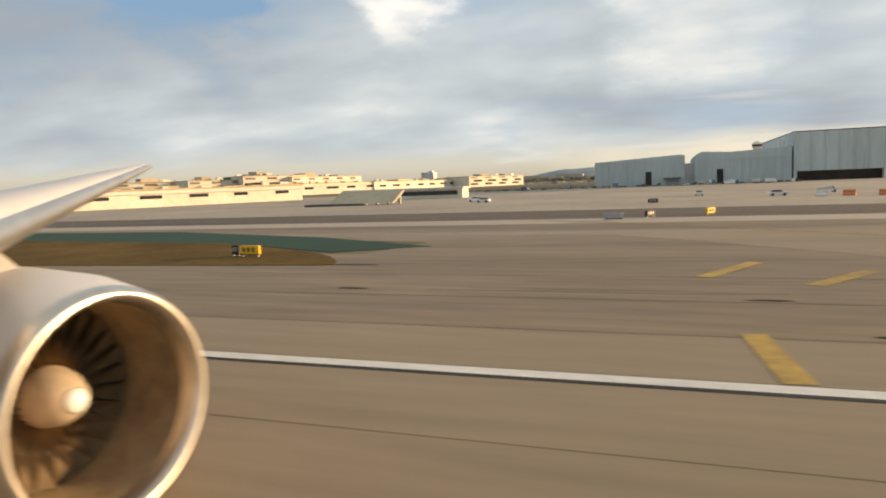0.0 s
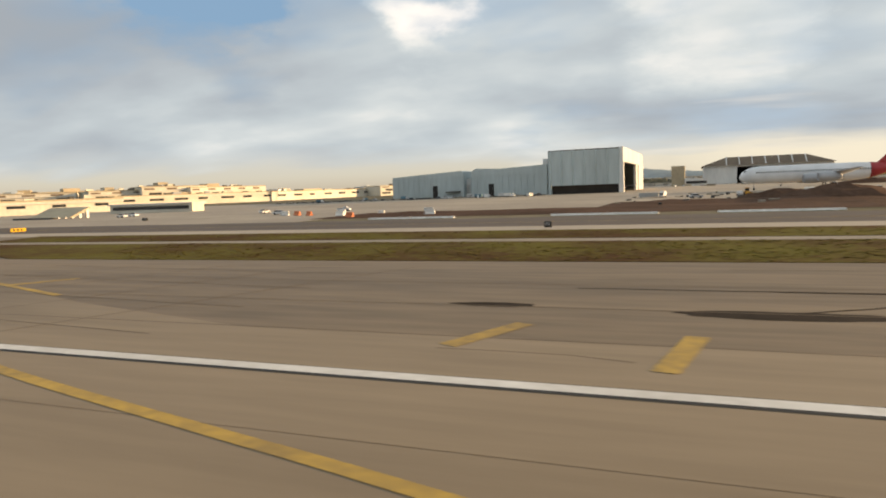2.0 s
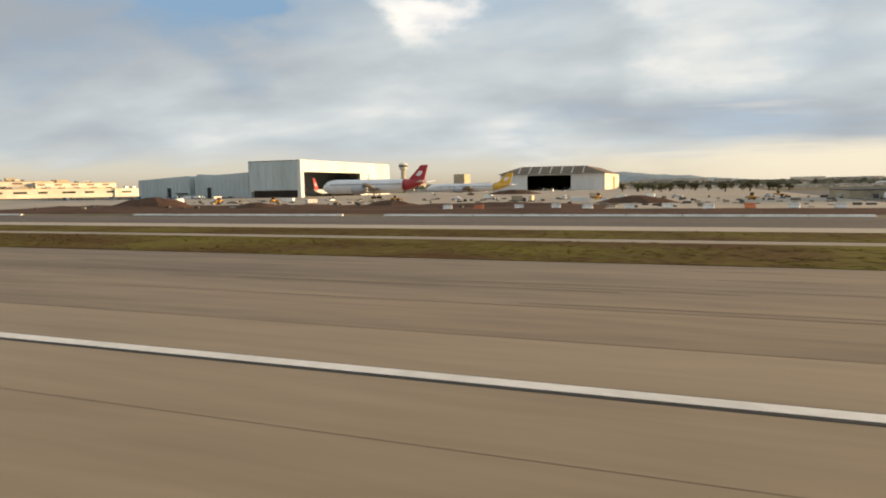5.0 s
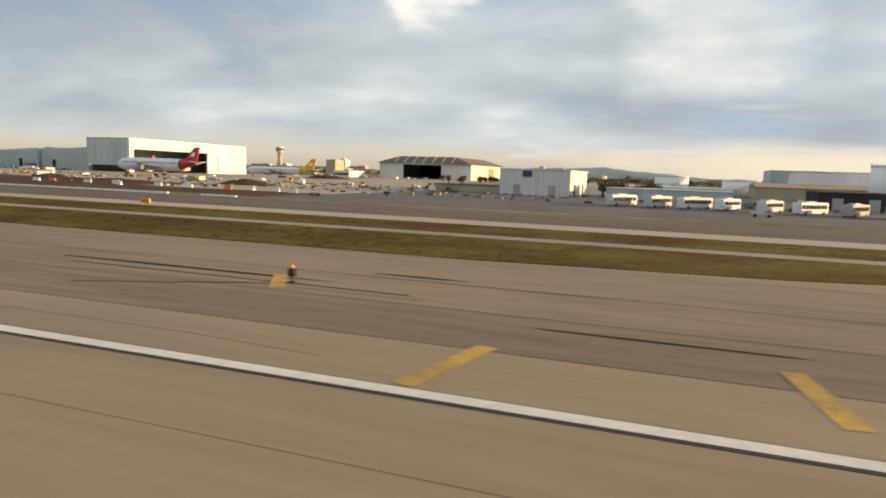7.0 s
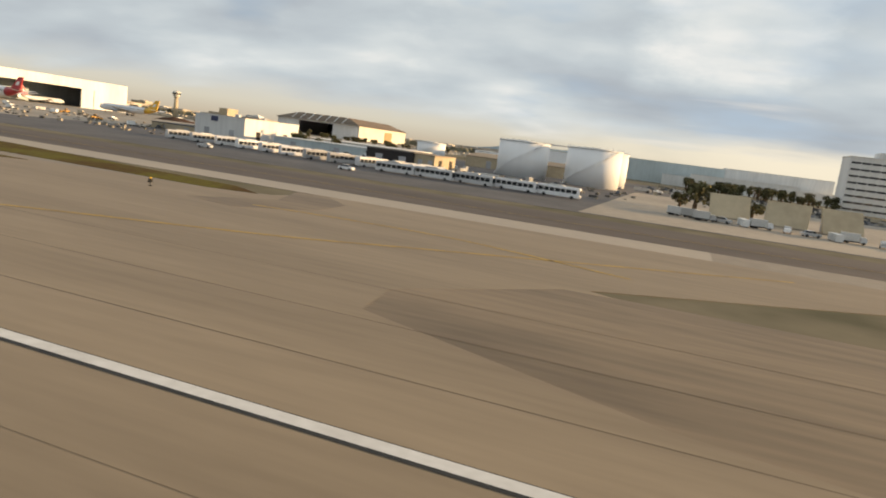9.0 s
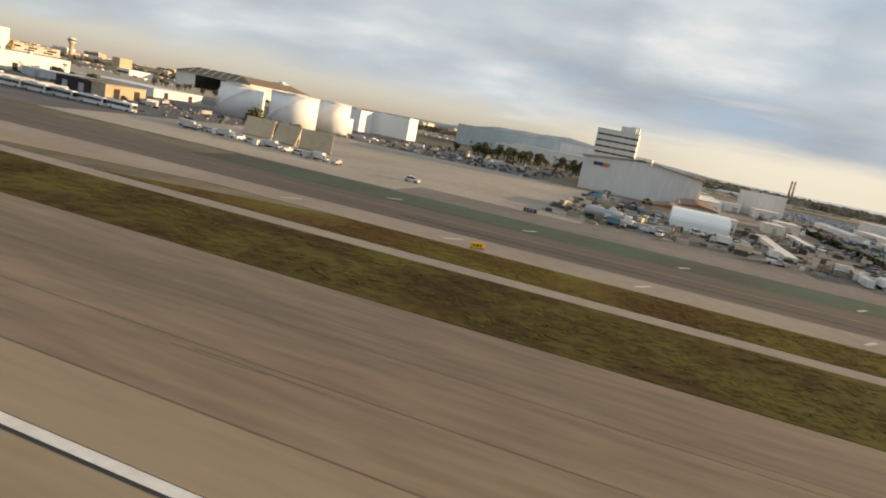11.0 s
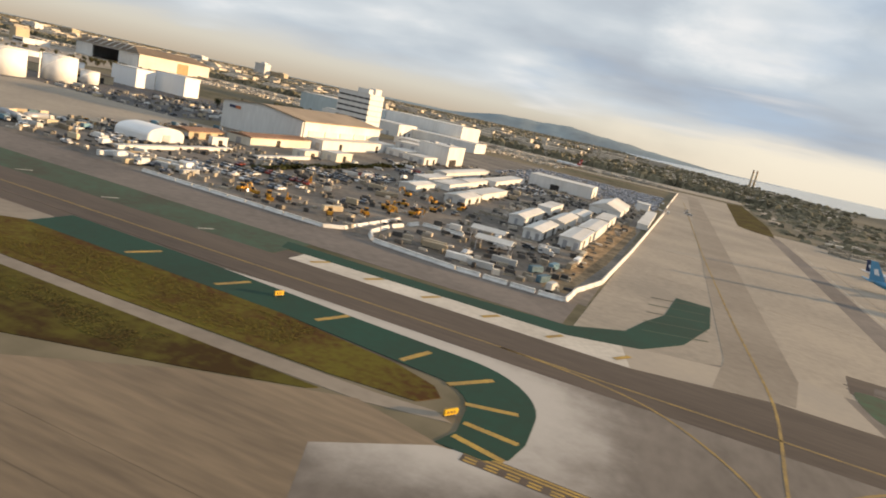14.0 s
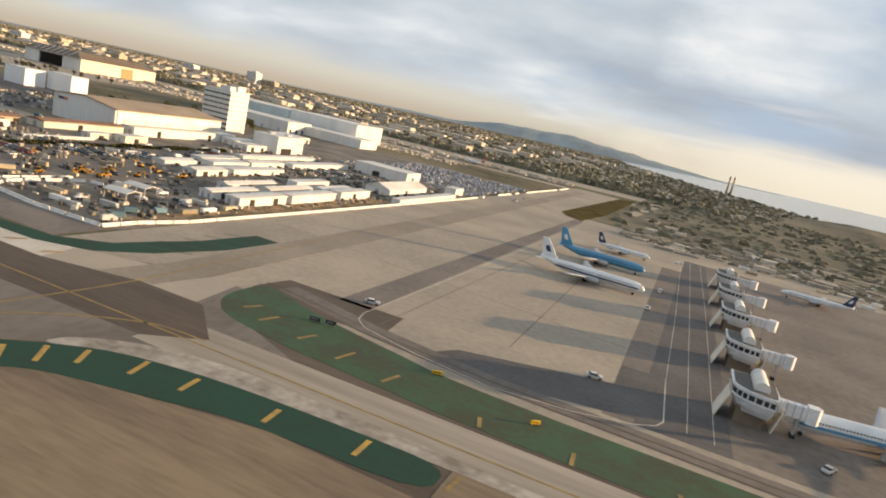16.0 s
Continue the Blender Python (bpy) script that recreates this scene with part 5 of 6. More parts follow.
shed(282.5, 295.5, 211, 221, 7.3, "tank", "white_roof", label="pale blue-white box hall behind the fuel tanks", doors=0)
shed(294.0, 309.2, 222.8, 231.5, 7.8, "tank", "white_roof", label="pale blue-white box hall behind the fuel tanks", doors=0)
shed(330, 372, 300, 322, 6.0, "white_metal", "white_roof", label="pale building behind the tank farm", doors=4)
t = thing("storage_tent", "white fabric storage tent with a rounded roof", "tent")
curve = [(106.3 + 4.9 * math.cos(radians(a)), 1.3 + 1.6 * math.sin(radians(a))) for a in range(0, 181, 15)]
part("canopy", profile([(111.2, 0), *curve, (101.4, 0)], 402.0, 410.2, axis="x"), "tank", t)
part("end_wall", profile([(111.0, 0), *[(106.3 + (y - 106.3) * 0.97, z * 0.97) for y, z in curve], (101.6, 0)], 410.2, 410.35, axis="x"), "white_metal", t)
part("doorway", boxes((410.34, 410.42, 105.2, 107.2, 0, 1.5)), "grey_metal", t)
shed(403.5, 410.4, 133, 159.5, 2.2, "cream_wall", "rust_roof", 0.5, "low cream shed with a rusty pitched roof", doors=1)
shed(399.0, 404.5, 119, 131, 1.8, "tan_wall", "rust_roof", 0.5, "tan shed with a rusty pitched roof", doors=3)
shed(405.5, 413.2, 161, 208, 2.7, "white_metal", "white_roof", label="long white flat-roofed shed", doors=2)
shed(411.6, 412.6, 117, 122, 1.9, "white_metal", "white_roof", label="small white cabin beside cars", doors=1)
shed(415.9, 417.2, 88, 118, 0.5, "white_metal", "white_roof", label="long low white canopy over a row of carts", doors=0)
shed(423.4, 424.6, 117, 137, 0.5, "white_metal", "white_roof", label="long low white canopy over a row of carts", doors=0)
shed(419.6, 423.0, 137, 144, 1.6, "cream_wall", "white_roof", doors=1)
shed(422.8, 427.0, 145, 153, 2.0, "cream_wall", "white_roof", doors=1)
t = shed(422, 433.0, 207.5, 224, 6.3, "white_metal", "white_roof", label="tall white block with sunlit end wall", doors=0)
# flat dark panel paints the shade within an open gate
part("gate", boxes((432.9, 433.1, 210, 216.5, 0, 2.2)), "interior", t, "open vehicle gate with its shade as a dark panel")
part("roof_unit", boxes((424, 426, 212, 215, 6.4, 7.0), (428, 429.4, 218, 221, 6.4, 6.9)), "grey_metal", t)
shed(424, 430.4, 194, 205, 2.1, "white_metal", "white_roof", doors=2)
shed(414, 421, 200, 214, 2.0, "white_metal", "white_roof", doors=2)
t = shed(458.5, 480.0, 221, 233, 3.7, "white_metal", "white_roof", label="pale flat-roofed hall in the yard", doors=1)
# another flat panel with the opening's shade in its colour
part("gate", boxes((466, 469, 220.9, 221.02, 0, 1.8)), "interior", t, "open vehicle gate with its shade as a dark panel")
shed(345, 391, 339, 371, 10.8, "white_metal", "white_roof", label="very long pale hangar behind the yard", doors=0)
shed(290, 345, 338, 369, 10.2, "steel_blue", "white_roof", label="very long grey hangar behind the yard", doors=0)
shed(318, 407, 317, 336, 4.6, "white_metal", "white_roof", label="low white annex of the long hangar", doors=0)
shed(388, 402, 262, 276, 2.4, "white_metal", "white_roof", label="low white hall behind the office tower", doors=3)
shed(400, 414, 238, 250, 2.4, "white_metal", "white_roof", label="low white hall beside the office tower", doors=3)
# rows of long white cabins and tents
for k, (x0, x1, y0, y1, h, p) in enumerate((
        (442.5, 446.4, 172, 213, 1.5, 0.3), (453.6, 458.0, 182, 217, 1.5, 0), (450.4, 454.4, 132, 143, 1.3, 0.3), (452.4, 456.6, 147, 162, 1.4, 0), (451.8, 456.0, 164, 180, 1.5, 0.3),
        (461.8, 466.4, 130, 141, 1.6, 0.4), (461.6, 465.6, 144.5, 166.5, 1.4, 0), (446, 450, 150, 166, 1.3, 0),
        (489.6, 493.4, 112.5, 128.6, 2.0, 0.15), (490.0, 493.6, 130.4, 149.6, 2.0, 0.15), (490.4, 493.6, 152.2, 168, 2.0, 0), (483.4, 486.6, 112, 127, 1.8, 0.3), (483.8, 487.0, 131, 148.6, 1.8, 0.4),
        (477.6, 480.6, 124, 142, 1.7, 0.4), (477.0, 480.2, 152, 168, 1.5, 0), (484.2, 487.6, 153, 168, 1.5, 0.3), (485.0, 493.4, 181, 209, 2.0, 1.5), (498.6, 501.3, 172, 217, 1.2, 0), (494.4, 498.4, 224, 232, 2.4, 0))):
    shed(x0, x1, y0, y1, h, "white_metal", "white_roof", p, "long white cabin shed in the yard", "white cabins in the yard", (k % 3) if h > 1.5 else 0)

# tilted tan engine run-up screens
for k, (x, y, turn) in enumerate(((334, 96, 10), (340.5, 94, -12), (347, 93, 20))):
    t = thing("blast_screen", "tan tilted blast screen on steel struts", "blast screen", "blast screens", at=(x, y, 0.02), turn=turn)
    part("panel", profile([(0, 0.2), (0.3, 0.2), (1.5, 3.2), (1.2, 3.2)], -2.6, 2.6, axis="x"), "tan_wall", t)
    for dx in (-2.2, 0, 2.2):
        part("strut", boxes((dx - 0.1, dx + 0.1, 1.2, 1.5, 0, 2.6)), "grey_metal", t)
    part("foot", boxes((-2.6, 2.6, -0.1, 1.7, 0, 0.2)), "apron", t)


# ---- parked aircraft ----
def wing_mesh(root, tip, chord0, chord1, thick0, thick1, bm=None):
    """A swept wing: leading edge from root to tip, with an airfoil section."""
    bm = bm or bmesh.new()
    sec = [(0, 0), (-0.03, 0.35), (-0.15, 0.6), (-0.4, 0.6), (-0.75, 0.3), (-1, 0.02), (-0.7, -0.18), (-0.3, -0.38), (-0.06, -0.28)]
    loops = []
    for k in range(7):
        u = k / 6
        p = Vector(root).lerp(Vector(tip), u)
        c, th = chord0 + (chord1 - chord0) * u, thick0 + (thick1 - thick0) * u
        loops.append([bm.verts.new((p.x + a * c, p.y, p.z + b * th)) for a, b in sec])
    n = len(sec)
    for a, b in zip(loops, loops[1:]):
        for i in range(n):
            bm.faces.new((a[i], a[(i + 1) % n], b[(i + 1) % n], b[i])).smooth = True
    bm.faces.new(loops[0])
    bm.faces.new(loops[-1][::-1])
    return bm


def airliner(x, y, turn, length, tail_h, body="plane_white", fin="plane_navy", rear=None, engines=2, label="", belly=None, fat=1.0):
    """x, y: the middle of the body; the nose points to +x before the turn."""
    L_, r = length, length * 0.047 * fat
    zc = r * 1.75
    t = thing("airliner", label, "airliner", "parked airliners", at=(x, y, 0.02), turn=turn)
    rings = [(-0.5, 0.12, 0.55), (-0.44, 0.34, 0.42), (-0.36, 0.66, 0.22), (-0.26, 0.93, 0.05), (-0.18, 1, 0), (0.36, 1, 0), (0.42, 0.92, -0.03), (0.46, 0.72, -0.1), (0.485, 0.45, -0.18), (0.5, 0.08, -0.25)]

    def tube(rows, f=1.0):
        bm = bmesh.new()
        loops = [[bm.verts.new((d * L_, r * q * f * math.cos(2 * math.pi * i / 20), zc + lift * r + r * q * f * math.sin(2 * math.pi * i / 20))) for i in range(20)] for d, q, lift in rows]
        for a, b in zip(loops, loops[1:]):
            for i in range(20):
                bm.faces.new((a[i], a[(i + 1) % 20], b[(i + 1) % 20], b[i])).smooth = True
        bm.faces.new(loops[0][::-1])
        bm.faces.new(loops[-1])
        return bm
    part("fuselage", tube(rings), body, t)
    if rear:
        part("tail_section", tube([(-0.5, 0.13, 0.55), (-0.44, 0.35, 0.42), (-0.36, 0.67, 0.22), (-0.30, 0.84, 0.12)], 1.02), rear, t, "coloured rear body")
    if belly:
        bm = bmesh.new()
        for s in (-1, 1):
            box(bm, -0.34 * L_, 0.44 * L_, s * r * 0.99 - 0.03, s * r * 0.99 + 0.03, zc - 0.34 * r, zc - 0.06 * r)
        part("cheat_line", bm, belly, t, "coloured band along the body")
    bm = bmesh.new()
    for k in range(46):
        u = -0.30 * L_ + 0.70 * L_ * k / 46
        for s in (-1, 1):
            box(bm, u, u + 0.006 * L_, s * r * 0.985 - 0.03, s * r * 0.985 + 0.03, zc + 0.18 * r, zc + 0.36 * r)
    ob = part("cabin_window", bm, "glass", t, "row of small dark cabin windows")
    ob["kind"] = "stuff"
    part("cockpit_window", boxes((0.452 * L_, 0.468 * L_, -0.5 * r, 0.5 * r, zc + 0.30 * r, zc + 0.55 * r)), "glass", t)
    fb = bmesh.new()
    w = 0.006 * L_
    z0, z1 = zc + 0.75 * r, tail_h
    pts = [(-0.335 * L_, z0), (-0.46 * L_, z1), (-0.52 * L_, z1), (-0.485 * L_, z0)]
    profile(pts, -w, w, fb)
    part("tail_fin", fb, fin, t, "painted tail fin")
    part("fin_emblem", profile([(-0.41 * L_, z0 + 0.30 * (z1 - z0)), (-0.44 * L_, z0 + 0.62 * (z1 - z0)), (-0.475 * L_, z0 + 0.58 * (z1 - z0)), (-0.455 * L_, z0 + 0.30 * (z1 - z0))], -w * 1.3, w * 1.3), "plane_white" if fin != "plane_white" else "plane_navy", t, "plain emblem patch on the fin")
    for s in (-1, 1):
        part("stabilizer", wing_mesh((-0.41 * L_, 0.3 * r * s, zc + 0.45 * r), (-0.50 * L_, 0.145 * L_ * s, zc + 0.7 * r), 0.10 * L_, 0.035 * L_, 0.1 * r, 0.05 * r), body, t)
        part("wing", wing_mesh((0.10 * L_, 0.6 * r * s, zc - 0.55 * r), (-0.14 * L_, 0.46 * L_ * s, zc + 0.4 * r), 0.20 * L_, 0.04 * L_, 0.34 * r, 0.08 * r), "grey_metal", t)
        for u in ((0.33,) if engines == 2 else (0.33, 0.62)):
            yy, xx, zz = 0.46 * L_ * u * s, 0.10 * L_ - 0.24 * L_ * u + 0.03 * L_, zc - 0.75 * r + 0.5 * r * u
            e = part("engine", lathe([(0.055 * L_, 0.36 * r), (0.065 * L_, 0.44 * r), (0.05 * L_, 0.52 * r), (0.0, 0.55 * r), (-0.05 * L_, 0.42 * r), (-0.075 * L_, 0.28 * r)], 16, axis="x", at=(xx, yy, zz)), "grey_metal", t)
            part("fan", lathe([(0.050 * L_, 0.40 * r), (0.048 * L_, 0.02)], 16, axis="x", at=(xx, yy, zz)), "interior", e)
            part("pylon", boxes((xx - 0.05 * L_, xx + 0.02 * L_, yy - 0.05 * r, yy + 0.05 * r, zz + 0.45 * r, zc - 0.3 * r + 0.45 * r * u)), "grey_metal", e)
        g = part("main_gear", boxes((-0.04 * L_, -0.03 * L_, s * 0.9 * r - 0.1, s * 0.9 * r + 0.1, 0.2, zc - 0.4 * r)), "grey_metal", t)
        for dx in (-0.045, -0.02):
            part("wheel", lathe([(-0.2, 0.32), (0.2, 0.32)], 12, axis="y", at=(dx * L_, s * 0.9 * r, 0.32)), "rubber", g)
    g = part("nose_gear", boxes((0.40 * L_, 0.405 * L_, -0.06, 0.06, 0.2, zc - 0.5 * r)), "grey_metal", t)
    part("wheel", lathe([(-0.15, 0.25), (0.15, 0.25)], 12, axis="y", at=(0.4025 * L_, 0, 0.25)), "rubber", g)
    return t


airliner(96.5, 165.5, 180, 32.0, 9.0, fin="plane_red", rear="plane_red", engines=4, label="white four-engined airliner with a red tail", fat=1.3)
airliner(107, 217, 180, 31.0, 7.4, fin="plane_yellow", rear="plane_yellow", label="white airliner with a yellow tail")
airliner(45.0, 228, 90, 22, 7.0, fin="plane_red", label="airliner with a dark red tail inside the hangar")
airliner(561, 141, -3, 22.5, 6.6, belly="plane_navy", fin="plane_white", label="white airliner with dark cheat line and white tail")
airliner(559.5, 166, -3, 21.5, 6.6, body="plane_blue", fin="plane_blue", label="blue and white airliner with a blue tail")
airliner(562, 193, -4, 15, 4.6, fin="plane_navy", label="white airliner with a dark tail")
airliner(604.6, 89.6, 193, 25, 7.0, belly="plane_blue", fin="plane_navy", label="white airliner docked at a bus gate")
airliner(612, 196, 176, 17, 5.0, fin="plane_navy", label="white airliner with dark tail at a far gate")
airliner(288, 446, 160, 20, 6.0, fin="plane_white", label="distant white airliner on a taxiway")
airliner(437, 420, 150, 20, 6.4, fin="plane_red", label="distant white airliner with a red tail")


# ---- bus gates ----
def gate_outline(out, low=0.0):
    """Plan of a gate hall: a swept prow towards -y, a square back; out widens it."""
    front = [(-0.7 - out, -1.6), (-0.3 - out, -2.7 - out), (0.9, -3.7 - out), (2.5, -4.2 - out), (3.9 + out * 0.5, -4.3 - out)]
    return front + [(4.1 + out * 0.5, -1.8), (4.0, 3.4), (-0.7 - out, 3.4)]


def loft(rings):
    """A closed skin through plan outlines at their heights."""
    bm = bmesh.new()
    loops = [[bm.verts.new((x, y, z)) for x, y in pts] for pts, z in rings]
    for a, b in zip(loops, loops[1:]):
        for i in range(len(a)):
            bm.faces.new((a[i], a[(i + 1) % len(a)], b[(i + 1) % len(a)], b[i]))
    bm.faces.new(loops[0][::-1])
    bm.faces.new(loops[-1])
    return bm


def bus_gate(x, y):
    t = thing("bus_gate", "white two-storey bus gate hall with swept prow and barrel roof", "airport gate", "bus gates", at=(x, y, 0.02))
    t.scale = (1.0, 1.0, 1.4)
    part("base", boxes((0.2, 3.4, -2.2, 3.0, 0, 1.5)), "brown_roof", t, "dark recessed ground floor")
    part("prow", loft([(gate_outline(-0.9), 1.2), (gate_outline(-0.35), 1.7), (gate_outline(0.0), 2.3)]), "gate_white", t, "curved white hull of the hall")
    part("hall", loft([(gate_outline(-0.12), 2.3), (gate_outline(-0.12), 2.95)]), "gate_white", t)
    part("parapet", loft([(gate_outline(0.12), 2.95), (gate_outline(0.12), 3.2)]), "gate_white", t)
    part("roof_deck", loft([(gate_outline(-0.1), 3.2), (gate_outline(-0.12), 3.215)]), "dark_roof", t, "grey roof deck")
    rr = [(1.35, 3.2), (3.05, 3.2)] + [(2.2 + 0.85 * math.cos(radians(a)), 3.35 + 0.62 * math.sin(radians(a))) for a in range(0, 181, 15)]
    part("barrel_roof", profile(rr, -2.7, 3.3), "white_roof", t)
    for k in range(5):
        part("roof_rib", boxes((1.3, 3.1, -2.4 + k * 1.3, -2.32 + k * 1.3, 3.2, 3.34)), "grey_metal", t)
    # windows stand on the chords of the prow
    p = gate_outline(-0.12)
    for a, b, n in ((0, 1, 1), (1, 2, 2), (2, 3, 2), (3, 4, 2), (7, 0, 4)):
        A, B = Vector(p[a]), Vector(p[b])
        d = (B - A).normalized()
        o = Vector((d.y, -d.x)) * 0.05
        step = (B - A).length / n
        for k in range(n):
            q0, q1 = A + d * (step * k + 0.1), A + d * (step * (k + 1) - 0.1)
            part("window", prism([tuple(q0 - o), tuple(q0 + o), tuple(q1 + o), tuple(q1 - o)], 2.42, 2.84), "glass", t)
    # the pale splayed fins beside the bus doors
    for x0, x1 in ((-1.9, -0.8), (4.3, 5.0)):
        part("fin", profile([(x0, 0), (x0 + 0.14, 0), (x1 + 0.14, 2.3), (x1, 2.3)], -2.4, 1.6), "cream_wall", t, "pale splayed side fin")
    b = part("boarding_bridge", boxes((4.0, 7.4, -1.7, -0.6, 1.75, 2.85), bevel=0.05), "gate_white", t, "white ribbed boarding bridge")
    for k in range(4):
        part("bridge_rib", boxes((4.4 + k * 0.8, 4.48 + k * 0.8, -1.76, -0.54, 1.72, 2.9)), "grey_metal", b)
    for yy in (-1.5, -0.95):
        part("bridge_leg", boxes((6.6, 6.8, yy, yy + 0.16, 0, 1.75)), "grey_metal", b)
    part("axle", boxes((6.4, 7.0, -1.6, -0.7, 0.02, 0.3), bevel=0.04), "rubber", b)
    part("cab", loft([([(7.4, -1.9), (8.5, -1.9), (8.9, -1.2), (8.5, -0.4), (7.4, -0.4)], 1.6), ([(7.4, -1.9), (8.5, -1.9), (8.9, -1.2), (8.5, -0.4), (7.4, -0.4)], 3.0)]), "gate_white", b)


for y in (86.8, 109.5, 134, 157, 180):
    bus_gate(587.0, y)


# ---- vehicles ----
def wheels(t, xs, half, r=0.16):
    for x in xs:
        for s in (-1, 1):
            part("wheel", lathe([(-0.07, r), (0.07, r)], 10, axis="y", at=(x, s * half, r)), "rubber", t)


def car(paint, label):
    t = thing("car", label, "car", "parked cars")
    part("body", profile([(-1.0, 0.14), (1.02, 0.14), (1.05, 0.36), (0.98, 0.44), (0.55, 0.48), (-0.95, 0.48), (-1.04, 0.36)], -0.42, 0.42), paint, t)
    part("cabin", profile([(-0.78, 0.47), (0.5, 0.47), (0.2, 0.70), (-0.55, 0.70)], -0.36, 0.36), "glass", t)
    part("roof", profile([(-0.56, 0.69), (0.21, 0.69), (0.15, 0.73), (-0.5, 0.73)], -0.36, 0.36), paint, t)
    wheels(t, (-0.62, 0.64), 0.38)
    return t


def pickup(paint, label):
    t = thing("pickup_truck", label, "truck", "parked trucks")
    part("chassis", boxes((-1.3, 1.3, -0.42, 0.42, 0.2, 0.42)), paint, t)
    part("cab", profile([(0.0, 0.4), (1.28, 0.4), (1.3, 0.58), (0.85, 0.62), (0.6, 0.92), (0.05, 0.92)], -0.43, 0.43), paint, t)
    part("windscreen", profile([(0.60, 0.66), (0.80, 0.64), (0.62, 0.88), (0.5, 0.88)], -0.44, 0.44), "glass", t)
    part("bed", boxes((-1.3, -0.02, -0.43, 0.43, 0.42, 0.66)), paint, t)
    wheels(t, (-0.8, 0.85), 0.4, 0.19)
    return t


def box_truck(load, cab, label, long=2.6, tall=1.25):
    t = thing("box_truck", label, "truck", "parked trucks")
    part("chassis", boxes((-long, 1.0, -0.4, 0.4, 0.25, 0.42)), "black_paint", t)
    part("cargo_box", boxes((-long, 0.1, -0.55, 0.55, 0.42, 0.42 + tall), bevel=0.03), load, t)
    part("cab", profile([(0.2, 0.3), (1.15, 0.3), (1.15, 0.75), (0.95, 1.2), (0.2, 1.25)], -0.5, 0.5), cab, t)
    part("windscreen", profile([(0.98, 0.8), (1.16, 0.78), (0.99, 1.16), (0.9, 1.16)], -0.45, 0.45), "glass", t)
    wheels(t, (-long * 0.8, -long * 0.6, 0.7), 0.45, 0.22)
    return t


def bus(label):
    t = thing("bus", label, "bus", "row of parked buses")
    part("body", boxes((-2.9, 2.9, -0.6, 0.6, 0.16, 1.5), bevel=0.08), "car_white", t)
    for k in range(7):
        for s in (-1, 1):
            part("window", boxes((-2.7 + k * 0.76, -2.06 + k * 0.76, s * 0.605 - 0.02, s * 0.605 + 0.02, 0.72, 1.2)), "glass", t)
    part("windscreen", boxes((2.86, 2.93, -0.5, 0.5, 0.6, 1.25)), "glass", t)
    part("air_unit", boxes((-1.4, 0.6, -0.4, 0.4, 1.5, 1.64), bevel=0.04), "box_white", t)
    wheels(t, (-1.9, 1.9), 0.55, 0.22)
    return t


def tanker(label):
    t = thing("tank_truck", label, "truck", "parked trucks")
    part("tank", lathe([(-3.6, 0.35), (-3.5, 0.6), (1.2, 0.6), (1.3, 0.35)], 18, axis="x", at=(0, 0, 1.05)), "grey_metal", t)
    part("chassis", boxes((-3.5, 2.6, -0.35, 0.35, 0.25, 0.5)), "black_paint", t)
    part("cab", profile([(1.6, 0.3), (2.7, 0.3), (2.7, 0.85), (2.45, 1.35), (1.6, 1.4)], -0.5, 0.5), "box_white", t)
    part("windscreen", profile([(2.50, 0.92), (2.71, 0.9), (2.48, 1.3), (2.4, 1.3)], -0.45, 0.45), "glass", t)
    wheels(t, (-3.0, -2.4, 1.2, 2.2), 0.45, 0.24)
    return t


def loader(label):
    t = thing("wheel_loader", label, "construction machine", "yellow machines in the yard")
    part("body", boxes((-1.4, 0.1, -0.5, 0.5, 0.4, 1.0), bevel=0.05), "machine_yellow", t)
    part("front_frame", boxes((0.1, 1.2, -0.3, 0.3, 0.4, 0.8), bevel=0.04), "machine_yellow", t)
    part("cab", boxes((-0.5, 0.2, -0.4, 0.4, 1.0, 1.6), bevel=0.04), "glass", t)
    part("cab_roof", boxes((-0.55, 0.25, -0.45, 0.45, 1.6, 1.7)), "machine_yellow", t)
    part("arm", profile([(0.5, 0.8), (0.8, 0.95), (2.0, 0.45), (1.9, 0.3)], -0.25, 0.25), "machine_yellow", t)
    part("bucket", profile([(1.9, 0.05), (2.5, 0.05), (2.1, 0.3), (2.2, 0.7), (1.9, 0.6)], -0.7, 0.7), "machine_yellow", t)
    wheels(t, (-1.0, 0.8), 0.5, 0.38)
    return t


def excavator(label):
    t = thing("excavator", label, "construction machine", "yellow machines in the yard")
    for s in (-1, 1):
        part("track", profile([(-1.0, 0.1), (-0.8, 0), (0.8, 0), (1.0, 0.1), (1.0, 0.35), (0.8, 0.45), (-0.8, 0.45), (-1.0, 0.35)], s * 0.5 - 0.16, s * 0.5 + 0.16), "rubber", t)
    part("house", boxes((-1.1, 0.7, -0.6, 0.6, 0.55, 1.15), bevel=0.05), "machine_yellow", t)
    part("turntable", lathe([(0.42, 0.45), (0.56, 0.45)], 14), "grey_metal", t)
    part("cab", boxes((0.0, 0.7, 0.1, 0.6, 1.15, 1.7), bevel=0.04), "glass", t)
    part("boom", profile([(0.5, 0.9), (0.8, 0.9), (2.0, 2.2), (3.0, 1.9), (3.0, 2.1), (1.9, 2.5)], -0.35, -0.1), "machine_yellow", t)
    part("stick", profile([(2.8, 2.2), (3.05, 2.1), (2.8, 0.7), (2.6, 0.7)], -0.33, -0.12), "machine_yellow", t)
    part("bucket", profile([(2.4, 0.2), (2.85, 0.2), (2.9, 0.75), (2.55, 0.8)], -0.5, 0.05), "grey_metal", t)
    return t


